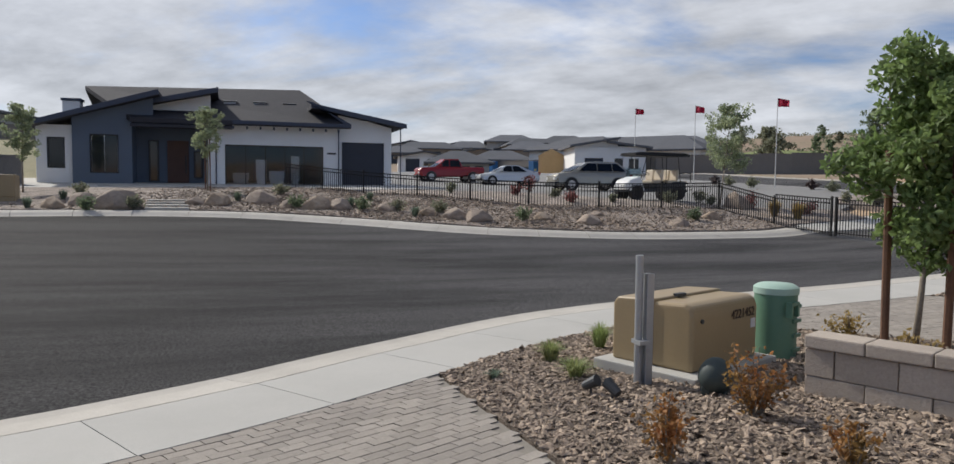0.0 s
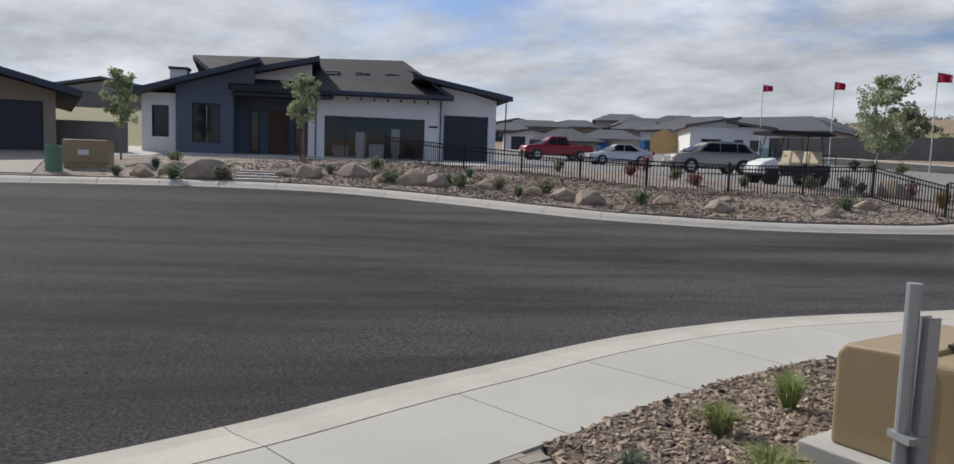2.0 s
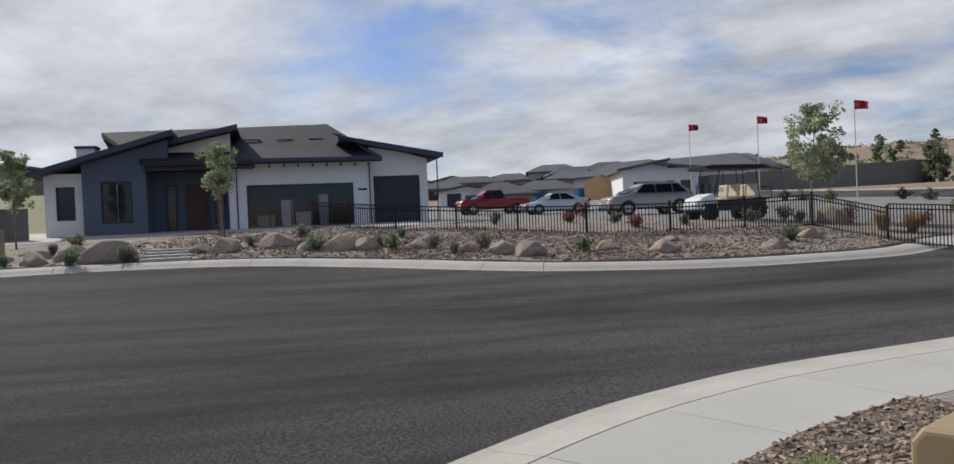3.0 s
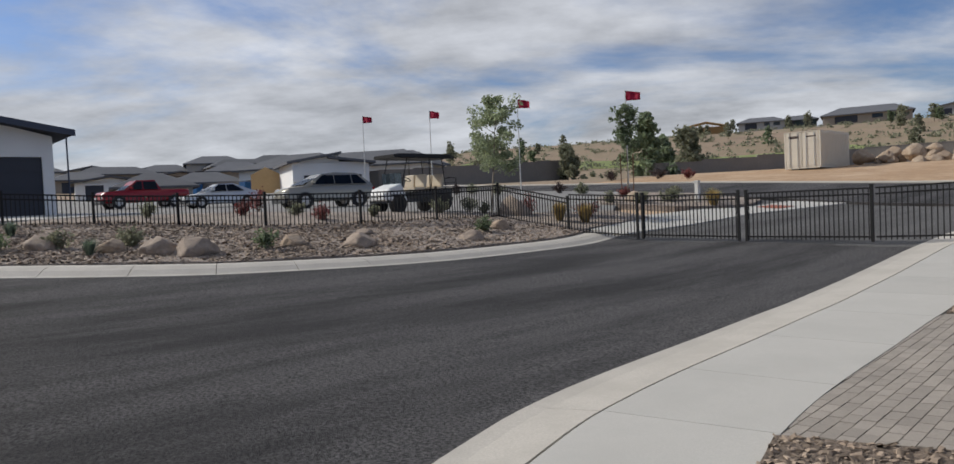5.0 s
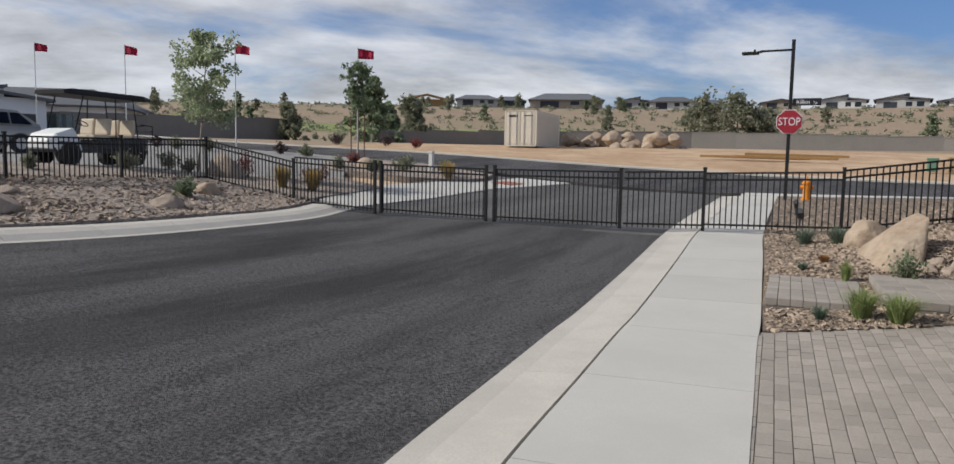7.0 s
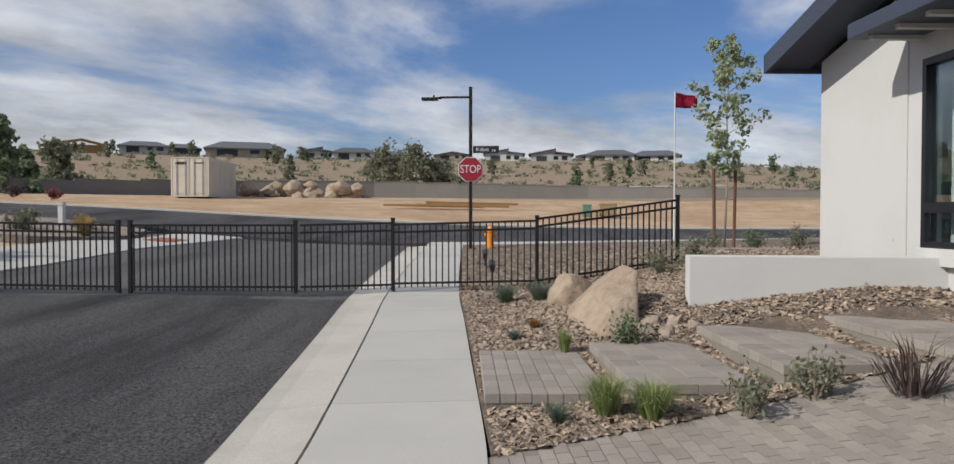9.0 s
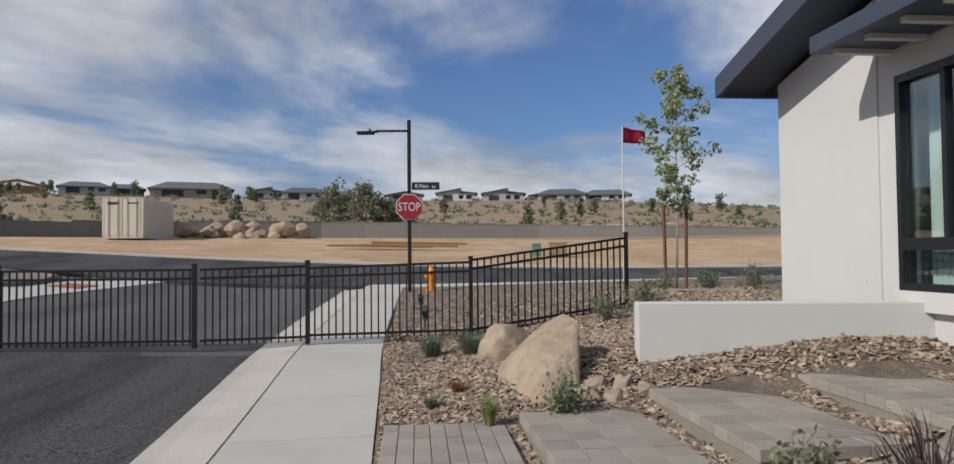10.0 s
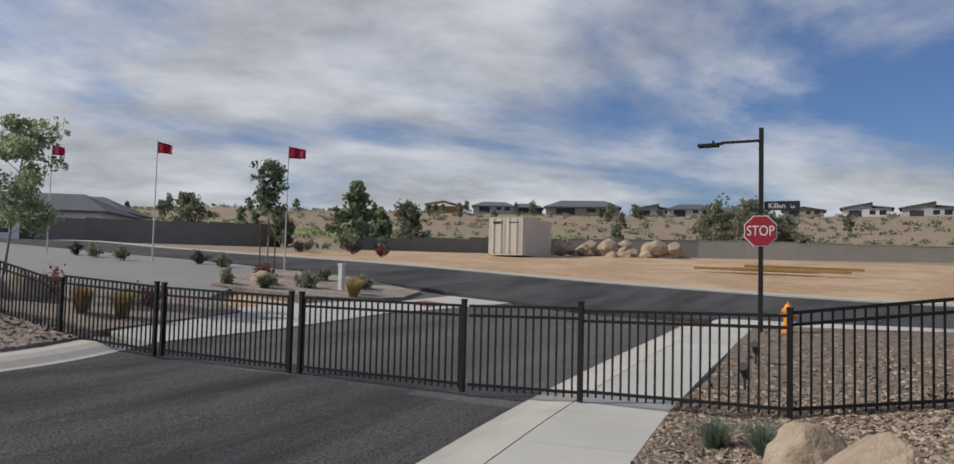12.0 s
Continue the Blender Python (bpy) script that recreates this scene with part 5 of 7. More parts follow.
blk = obj("tmp", boxes((-0.197, 0.197, -0.1, 0.1, 0, 0.192), bevel=0.008), "block")
blk_me = blk.data
bpy.data.objects.remove(blk)
cap = obj("tmp", boxes((-0.197, 0.197, -0.13, 0.13, 0, 0.09), bevel=0.012), "block")
cap_me = cap.data
bpy.data.objects.remove(cap)
for c in range(2):
    for k in range(9):
        share("block", blk_me, bw, Matrix.Translation((0.2 + k * 0.4 + (0.2 if c else 0.0), rng.uniform(-0.004, 0.004), -0.03 + c * 0.196)))
for k in range(9):
    share("cap_stone", cap_me, bw, Matrix.Translation((0.2 + k * 0.4, 0, 0.365)))
share("block", blk_me, bw, Matrix.Translation((0.098, 0, 0.166)) @ Matrix.Diagonal((0.49, 1, 1, 1)))

# ---- vehicles ----
def wheel(parent, x, y, r, w, dark=False):
    t_ = part("wheel", rods(((0, -w / 2, 0), (0, w / 2, 0), r), n=20), "tyre", parent)
    t_.location = (x, y, r)
    part("rim", rods(((0, -w / 2 - 0.008, 0), (0, w / 2 + 0.008, 0), r * 0.62), n=14), "fence_black" if dark else "rim", t_)
    return t_


def loft(bm, stations):
    """A skin over rectangles with rounded corners: stations of x, half width low, half width high, z low, z high."""
    rings = []
    for x, wl, wh_, z0, z1 in stations:
        c = 0.12 * (z1 - z0)
        ring = [(wl - c, z0), (wl, z0 + c), (wl * 0.4 + wh_ * 0.6 + 0.01, (z0 + z1) * 0.5), (wh_, z1 - c), (wh_ - c, z1)]
        pts = [(x, a, b) for a, b in ring] + [(x, -a, b) for a, b in ring[::-1]]
        rings.append([bm.verts.new(p) for p in pts])
    n = len(rings[0])
    for a, b in zip(rings, rings[1:]):
        for k in range(n):
            bm.faces.new((a[k], b[k], b[(k + 1) % n], a[(k + 1) % n]))
    bm.faces.new(rings[0])
    bm.faces.new(rings[-1][::-1])
    bmesh.ops.recalc_face_normals(bm, faces=bm.faces[:])
    return bm


def vehicle(name, m, L, W, body, cabin, paint, wheels, r, label, glass_from, pillars):
    """body and cabin: stations along x from nose (negative) to tail; glass is set into the cabin's sides."""
    f = root(name, m, label, "car", "parked vehicles")
    o = smooth(part("body", loft(bmesh.new(), body), paint, f))
    o.data.set_sharp_from_angle(angle=0.7)
    o = smooth(part("cabin", loft(bmesh.new(), cabin), paint, f))
    o.data.set_sharp_from_angle(angle=0.6)
    x0, x1, x2, x3, z0, z1, wl, wh_ = glass_from
    for s in (-1, 1):
        for a, b in pillars:
            bm = bmesh.new()
            ta = a if a > x1 else a + (x1 - x0) * max(0, (x1 - a) / (x1 - x0 + 1e-6))
            tb_ = b if b < x2 else b - (x3 - x2) * max(0, (b - x2) / (x3 - x2 + 1e-6))
            pts = [(a, s * (wl + 0.012), z0), (b, s * (wl + 0.012), z0), (tb_, s * (wh_ + 0.03), z1), (ta, s * (wh_ + 0.03), z1)]
            vs = [bm.verts.new(p) for p in pts]
            bm.faces.new(vs)
            bmesh.ops.solidify(bm, geom=bm.faces[:], thickness=0.012)
            part("side_window", bm, "car_glass", f)
    for xa, xb, nm_ in ((x0 - 0.03, x1 - 0.03, "windscreen"), (x3 + 0.03, x2 + 0.03, "rear_window")):
        bm = bmesh.new()
        bm.faces.new([bm.verts.new(p) for p in ((xa, -wl * 0.86, z0), (xa, wl * 0.86, z0), (xb, wh_ * 0.88, z1), (xb, -wh_ * 0.88, z1))])
        bmesh.ops.solidify(bm, geom=bm.faces[:], thickness=0.012)
        part(nm_, bm, "car_glass", f)
    for x in wheels:
        for s in (-1, 1):
            wheel(f, x, s * (W / 2 - 0.085), r, 0.22)
            part("wheel_arch", rods(((x, s * (W / 2 - 0.02), r), (x, s * (W / 2 + 0.006), r), r * 1.12), n=20), "plastic_dark", f)
    nose, tail = body[0][0], body[-1][0]
    for s in (-1, 1):
        part("headlight", boxes((nose - 0.02, nose + 0.28, s * W * 0.30 - 0.16, s * W * 0.30 + 0.16, 0.62, 0.76), bevel=0.02), "lamp_glass", f)
        part("tail_light", boxes((tail - 0.12, tail + 0.015, s * W * 0.42 - 0.08, s * W * 0.42 + 0.08, 0.75, 0.95), bevel=0.01), "tail_red", f)
        part("mirror", boxes((x0 + 0.35, x0 + 0.5, s * (W / 2 + 0.06) - 0.08, s * (W / 2 + 0.06) + 0.08, z0 + 0.03, z0 + 0.18), bevel=0.02), paint, f)
    part("bumper", boxes((nose - 0.05, nose + 0.1, -W * 0.42, W * 0.42, 0.28, 0.5), bevel=0.03), "plastic_dark", f)
    return f


def placed(x, y, dx, dy, up=0.0):
    """Pose with the nose (local -x) pointing along (dx, dy)."""
    return pose(x, y, G(x, y) + 0.03 + up, 0, 0, math.degrees(math.atan2(-dy, -dx)))


vehicle("pickup_truck", placed(-48.4, 19.3, 0.055, -0.997), 5.6, 1.95,
        [(-2.8, 0.7, 0.7, 0.45, 0.95), (-2.6, 0.95, 0.9, 0.35, 1.1), (-1.2, 0.97, 0.93, 0.35, 1.17), (0.9, 0.97, 0.93, 0.38, 1.17), (0.95, 0.97, 0.95, 0.42, 1.2), (2.7, 0.97, 0.95, 0.5, 1.2), (2.8, 0.9, 0.9, 0.55, 1.15)],
        [(-1.45, 0.88, 0.86, 1.1, 1.17), (-0.6, 0.88, 0.74, 1.1, 1.82), (0.6, 0.88, 0.74, 1.1, 1.85), (0.95, 0.88, 0.80, 1.1, 1.22)],
        "paint_red", (-1.85, 1.75), 0.39, "red four-door pickup truck parked on asphalt", (-1.45, -0.62, 0.6, 0.95, 1.2, 1.74, 0.88, 0.75), ((-1.2, -0.3), (-0.22, 0.72)))
vehicle("sedan", placed(-40.3, 21.4, -0.055, -0.996), 4.5, 1.78,
        [(-2.25, 0.55, 0.5, 0.35, 0.62), (-2.05, 0.82, 0.72, 0.22, 0.76), (-1.0, 0.88, 0.82, 0.2, 0.93), (1.2, 0.88, 0.82, 0.22, 0.97), (2.1, 0.84, 0.76, 0.26, 0.98), (2.25, 0.7, 0.62, 0.35, 0.92)],
        [(-1.15, 0.8, 0.78, 0.86, 0.94), (-0.3, 0.8, 0.6, 0.86, 1.40), (0.6, 0.8, 0.6, 0.86, 1.43), (1.75, 0.76, 0.66, 0.86, 1.0)],
        "paint_silver", (-1.42, 1.32), 0.32, "silver hatchback sedan parked on asphalt", (-1.15, -0.32, 0.6, 1.7, 0.96, 1.36, 0.81, 0.61), ((-0.85, 0.1), (0.16, 1.2)))
vehicle("suv", placed(-28.9, 22.1, -0.054, -0.996), 4.75, 1.9,
        [(-2.38, 0.6, 0.6, 0.45, 0.85), (-2.2, 0.88, 0.8, 0.32, 0.98), (-1.1, 0.94, 0.88, 0.3, 1.1), (1.9, 0.94, 0.88, 0.32, 1.12), (2.3, 0.9, 0.84, 0.38, 1.08), (2.38, 0.8, 0.74, 0.45, 1.0)],
        [(-1.45, 0.86, 0.84, 1.0, 1.08), (-0.4, 0.86, 0.68, 1.02, 1.64), (0.3, 0.86, 0.69, 1.02, 1.72), (1.5, 0.86, 0.7, 1.02, 1.68), (2.3, 0.84, 0.74, 1.02, 1.15)],
        "paint_champagne", (-1.45, 1.45), 0.37, "champagne grey suv parked on asphalt", (-1.45, -0.42, 1.5, 2.25, 1.14, 1.58, 0.87, 0.69), ((-1.0, 0.15), (0.2, 1.1), (1.16, 1.95)))

gc = root("golf_cart", placed(-17.3, 19.0, 0.1, -0.985), "white six-seat golf cart with tan seats and a canopy", "golf cart")
o = part("front_cowl", loft(bmesh.new(), [(-1.55, 0.4, 0.35, 0.45, 0.62), (-1.35, 0.56, 0.5, 0.38, 0.82), (-0.85, 0.58, 0.52, 0.36, 0.98), (-0.7, 0.58, 0.5, 0.36, 0.7)]), "paint_white", gc, "white front cowl")
part("chassis", boxes((-1.45, 1.6, -0.5, 0.5, 0.34, 0.46)), "plastic_dark", gc)
part("side_panel", boxes((-0.15, 0.75, -0.58, 0.58, 0.46, 0.7), bevel=0.03), "plastic_dark", gc)
part("rear_panel", boxes((0.75, 1.5, -0.56, 0.56, 0.46, 0.78), bevel=0.04), "plastic_dark", gc)
for x in (-0.05, 0.78):
    part("seat", boxes((x - 0.25, x + 0.25, -0.55, 0.55, 0.72, 0.84), bevel=0.04), "seat_tan", gc, "tan vinyl seat")
    for s in (-1, 1):
        o = part("seat_back", boxes((-0.06, 0.06, s * 0.28 - 0.25, s * 0.28 + 0.25, 0, 0.46), bevel=0.05), "seat_tan", gc)
        o.matrix_local = pose(x + 0.27, 0, 0.84, 0, 8, 0)
part("rear_seat", boxes((1.25, 1.6, -0.5, 0.5, 0.72, 0.82), bevel=0.04), "seat_tan", gc)
part("canopy", loft(bmesh.new(), [(-1.15, 0.55, 0.5, 1.86, 1.96), (-0.9, 0.65, 0.58, 1.84, 2.0), (1.4, 0.65, 0.58, 1.84, 2.0), (1.7, 0.55, 0.5, 1.86, 1.96)]), "fence_black", gc, "black canopy roof")
for s in (-1, 1):
    part("front_strut", rods(((-0.85, s * 0.52, 0.9), (-0.55, s * 0.52, 1.9), 0.018), n=6), "fence_black", gc)
    part("middle_strut", rods(((0.42, s * 0.55, 0.7), (0.46, s * 0.53, 1.9), 0.016), n=6), "fence_black", gc)
    part("rear_strut", rods(((1.2, s * 0.55, 0.7), (1.05, s * 0.53, 1.9), 0.016), n=6), "fence_black", gc)
    part("grab_rail", rods(((1.5, s * 0.5, 0.7), (1.78, s * 0.5, 0.75), 0.014), ((1.78, s * 0.5, 0.75), (1.78, s * 0.5, 1.15), 0.014), ((1.78, s * 0.5, 1.15), (1.35, s * 0.5, 1.18), 0.014), n=6), "fence_black", gc)
    for x in (-1.05, 1.1):
        wheel(gc, x, s * 0.5, 0.3, 0.24, True)
    part("fender", boxes((-1.35, -0.75, s * 0.48 - 0.12, s * 0.48 + 0.12, 0.56, 0.62), bevel=0.02), "plastic_dark", gc)
part("windscreen", boxes((-0.86, -0.845, -0.5, 0.5, 0.98, 1.35)), "pane", gc)
bm = bmesh.new()
rod(bm, (-0.62, -0.28, 0.8), (-0.45, -0.28, 1.12), 0.014, n=6)
ring = [Vector((0.16 * math.cos(a), 0.16 * math.sin(a), 0)) for a in [i * 0.524 for i in range(12)]]
mm = pose(-0.44, -0.28, 1.13, 0, 28, 0)
for a, b in zip(ring, ring[1:] + ring[:1]):
    rod(bm, mm @ a, mm @ b, 0.013, n=6)
part("steering_wheel", bm, "plastic_dark", gc)
part("rack", rods(((1.45, -0.5, 1.15), (1.45, 0.5, 1.15), 0.014), ((1.78, -0.5, 1.0), (1.78, 0.5, 1.0), 0.014), n=6), "fence_black", gc)

# ---- container, rocks and timber on the graded lot ----
ct = root("shipping_container", pose(-25.3, 63.1, 2.8, 0, 0, 4) @ Matrix.Scale(1.18, 4), "pale tan steel storage container on bare soil", "container")
CW, CD, CH = 2.45, 5.6, 2.5
part("side_wall", boxes((0, CW, 0.05, CD, 0.1, CH)), "container", ct)
for k in range(20):
    part("rib", boxes((CW, CW + 0.03, 0.15 + k * 0.26, 0.27 + k * 0.26, 0.2, CH - 0.12)), "container", ct)
for x0_ in (0.0, CW - 0.1):
    part("corner_post", boxes((x0_, x0_ + 0.1, -0.03, 0.07, 0, CH + 0.03)), "container", ct)
part("roof_frame", boxes((0, CW, -0.03, CD, CH, CH + 0.05)), "container", ct)
part("floor_frame", boxes((0, CW, -0.03, CD, 0, 0.12)), "container", ct)
for k in range(2):
    d_ = part("door", boxes((0.12 + k * 1.12, 1.2 + k * 1.12, -0.02, 0.03, 0.14, CH - 0.04), bevel=0.01), "container", ct)
    for j in range(4):
        part("panel", boxes((0.2 + k * 1.12, 1.12 + k * 1.12, -0.035, -0.02, 0.22 + j * 0.56, 0.68 + j * 0.56)), "container", d_)
    for j in range(2):
        part("lock_rod", rods(((0.38 + k * 1.12 + j * 0.55, -0.07, 0.1), (0.38 + k * 1.12 + j * 0.55, -0.07, CH - 0.02), 0.022), n=6), "galv", d_)
part("sign_mark", boxes((0.3, 1.0, -0.042, -0.037, CH - 0.42, CH - 0.24)), "number_ink", ct, "dark lettering bars")
part("sign_mark", boxes((1.5, 2.15, -0.042, -0.037, CH - 0.36, CH - 0.28)), "number_ink", ct)
for k in range(46):
    s = rng.random()
    x, y = -22.6 + 10.6 * s + rng.normal() * 0.4, 71.5 + 2.0 * s + rng.normal() * 0.6
    q = 0.36 + 0.46 * rng.random()
    boulder(x, y, 2.85 - 0.35 * s + (0.0, 0.55, 0.1, 0.85, 0.3)[k % 5], q * 1.2, q, q * 0.85, "rock", "tan boulder heaped on the graded lot", k, rng.random() * 180)
for k, (dx, dy, dz) in enumerate(((0, 0, 0), (0.3, 0.25, 0), (2.8, 0.1, 0.16), (2.2, -0.4, 0.0), (0.6, -0.3, 0.0))):
    tm = root("timber", pose(-7.6 + dx, 55.9 + dy, G(-4, 56) + 0.1 + dz, 0, 1.0, 13), "long yellow timber beam lying on soil", "timber", "timber stack")
    part("beam", boxes((0, 6.2, -0.11, 0.11, 0, 0.15), bevel=0.006), "timber", tm)
for x, y, w, h, mat in ((5.2, 51.1, 0.5, 0.7, "green_metal"), (6.5, 52.0, 1.0, 0.75, "tan_metal")):
    u = root("utility_box", Matrix.Translation((x, y, G(x, y) - 0.05)), "small metal utility box on bare soil", "utility box", "far utility boxes")
    part("body", boxes((-w / 2, w / 2, -w / 2, w / 2, 0, h), bevel=0.04), mat, u)
    part("lid", boxes((-w / 2 - 0.02, w / 2 + 0.02, -w / 2 - 0.02, w / 2 + 0.02, h * 0.9, h + 0.02), bevel=0.02), mat, u)


def block_run(pts, h, label):
    """A long garden wall of grey blocks with a cap."""
    f = tagged(new("boundary_wall"), label, "wall")
    for (x0, y0, z0), (x1, y1, z1) in zip(pts, pts[1:]):
        L = math.hypot(x1 - x0, y1 - y0)
        n = max(1, int(L / 4))
        for k in range(n):
            a, b = k / n, (k + 1) / n
            z = z0 + (z1 - z0) * (a + b) / 2
            o = part("panel", boxes((0, L / n, -0.1, 0.1, -1.5, h), (0, L / n, -0.13, 0.13, h, h + 0.08)), "block_far", f)
            o.matrix_local = pose(x0 + (x1 - x0) * a, y0 + (y1 - y0) * a, z, 0, 0, math.degrees(math.atan2(y1 - y0, x1 - x0)))
    return f


block_run([(-40.5, 65.0, 2.45), (-34, 75, 2.9), (-27.5, 84.5, 3.3)], 1.75, "long grey block wall behind the graded lot")
block_run([(-27.3, 84.6, 3.3), (-14.5, 88.5, 3.35), (9, 88, 2.75), (45, 82, 1.8)], 1.75, "long grey block wall below the dry hill")
block_run([(-110, 40, 4.0), (-72, 54, 3.95), (-66, 81, 4.9)], 1.8, "grey block wall before the white houses")


# ---- houses far off ----
def far_house(x, y, z, w, d, h, turn, wall, label, kind=0, name="house"):
    f = root(name, pose(x, y, z, 0, 0, turn), label, "house", "far houses")
    holes = [(-w * 0.36, -w * 0.1, 0.0, 2.1), (w * 0.06, w * 0.18, 0.9, 2.1), (w * 0.26, w * 0.4, 0.8, 2.1)]
    m90 = Matrix.Rotation(radians(-90), 4, "Z")
    bm = wall_hole(bmesh.new(), -w / 2, w / 2, -4.0, h, d / 2 - 0.25, d / 2, holes)
    part("wall", bm, wall, f).matrix_local = m90
    for o in each("wall", wall, f, (-d / 2, -d / 2 + 0.25, -w / 2, w / 2, -4.0, h), (-d / 2 + 0.25, d / 2 - 0.25, -w / 2, -w / 2 + 0.25, -4.0, h), (-d / 2 + 0.25, d / 2 - 0.25, w / 2 - 0.25, w / 2, -4.0, h)):
        o.matrix_local = m90
    part("garage_door", boxes((d / 2 - 0.15, d / 2 - 0.08, holes[0][0], holes[0][1], -0.5, 2.1)), "garage_navy", f).matrix_local = m90
    for hh in holes[1:]:
        part("window", boxes((d / 2 - 0.15, d / 2 - 0.08, hh[0], hh[1], hh[2], hh[3])), "window", f).matrix_local = m90
    e = 0.7
    if kind == 0:
        k = h + w * 0.10
        for s in (-1, 1):
            part("roof", slab(bmesh.new(), [(d / 2 + e, s * (w / 2 + e), h), (d / 2 + e, 0, k), (-d / 2 - e, 0, k), (-d / 2 - e, s * (w / 2 + e), h)], 0.25), "roof_far", f).matrix_local = m90
        part("gable", prism(bmesh.new(), [(-w / 2, h - 0.2), (w / 2, h - 0.2), (0, k - 0.3)], "x", -d / 2, d / 2), wall, f).matrix_local = m90
    elif kind == 1:
        part("roof", slab(bmesh.new(), [(d / 2 + e, -w * 0.5 - e, h + 0.1), (d / 2 + e, w * 0.12, h + w * 0.13), (-d / 2 - e, w * 0.12, h + w * 0.13), (-d / 2 - e, -w * 0.5 - e, h + 0.1)], 0.28), "roof_far", f).matrix_local = m90
        part("roof", slab(bmesh.new(), [(d / 2 + e, -w * 0.05, h + w * 0.075), (d / 2 + e, w / 2 + e, h), (-d / 2 - e, w / 2 + e, h), (-d / 2 - e, -w * 0.05, h + w * 0.075)], 0.28), "roof_far", f).matrix_local = m90
        part("clerestory", prism(bmesh.new(), [(-w * 0.4, h - 0.1), (w * 0.1, h - 0.1), (w * 0.1, h + w * 0.12), (-w * 0.4, h + 0.2)], "x", -d / 2, d / 2), wall, f).matrix_local = m90
    else:
        k = h + d * 0.2
        for s in (-1, 1):
            part("roof", slab(bmesh.new(), [(s * (d / 2 + e), -w / 2 - e, h), (s * 0.01, -w / 2 + d * 0.35, k), (s * 0.01, w / 2 - d * 0.35, k), (s * (d / 2 + e), w / 2 + e, h)], 0.25), "roof_far", f).matrix_local = m90
            part("roof", slab(bmesh.new(), [(d / 2 + e, s * (w / 2 + e), h), (0, s * (w / 2 - d * 0.35), k), (-d / 2 - e, s * (w / 2 + e), h)], 0.25), "roof_far", f).matrix_local = m90
    return f


def toward(x, y):
    """Turn that faces a house's front to the street corner."""
    return math.degrees(math.atan2(10 - y, 0 - x)) + 90


def along(ax, ay, d, s):
    """A place d metres from the corner (2.3, 12, 1.63) in a direction and slope."""
    return 2.3 + ax * d, 12.0 + ay * d, 1.63 + s * d


HILL = [(-0.36, 0.933, 240, 0.082, 34, 16, 3.2, "stucco_tan", 2), (-0.27, 0.963, 262, 0.081, 20, 12, 3.2, "stucco_grey", 1), (-0.225, 0.974, 240, 0.081, 20, 12, 3.0, "stucco_white", 2),
        (-0.18, 0.984, 275, 0.079, 18, 12, 2.8, "stucco_grey", 2), (-0.09, 0.996, 265, 0.080, 18, 12, 2.8, "stucco_tan", 0), (-0.02, 1.0, 225, 0.079, 17, 12, 3.4, "stucco_white", 1), (0.045, 0.999, 222, 0.078, 18, 12, 3.4, "stucco_grey", 1),
        (0.125, 0.992, 232, 0.077, 22, 12, 3.2, "stucco_white", 2), (0.185, 0.983, 238, 0.076, 22, 12, 3.0, "stucco_white", 2), (-0.47, 0.883, 270, 0.083, 22, 12, 3.0, "stucco_grey", 2), (-0.43, 0.902, 285, 0.082, 18, 12, 3.0, "bin_green", 2), (0.10, 0.995, 300, 0.078, 16, 10, 3, "stucco_grey", 0)]
for ax, ay, d, s, w, dp, h, wall, kd in HILL:
    x, y, z = along(ax, ay, d, s)
    far_house(x, y, z - 1.6, w * 0.68, dp * 0.8, h * 0.8, toward(x, y), wall, "low dark-roofed house on the dry hilltop", kd)
x, y, z = along(-0.53, 0.848, 255, 0.084)
fr = root("unfinished_house", pose(x, y, z - 1.4, 0, 0, toward(x, y)) @ Matrix.Diagonal((0.6, 0.6, 0.7, 1)), "bare timber house frame under construction on the hill", "house")
part("roof_deck", slab(bmesh.new(), [(-11, -6, 3.2), (0, -6, 5.0), (0, 6, 5.0), (-11, 6, 3.2)], 0.3), "framing", fr)
part("roof_deck", slab(bmesh.new(), [(0, -6, 5.0), (12, -6, 2.6), (12, 6, 2.6), (0, 6, 5.0)], 0.3), "framing", fr)
part("wall", boxes((-10, 11, 4.6, 5.0, -3, 3.0)), "framing", fr)
for k in range(12):
    part("stud", boxes((-10 + k * 1.9, -9.8 + k * 1.9, -5.4, -5.2, -1, 3.2)), "framing", fr)

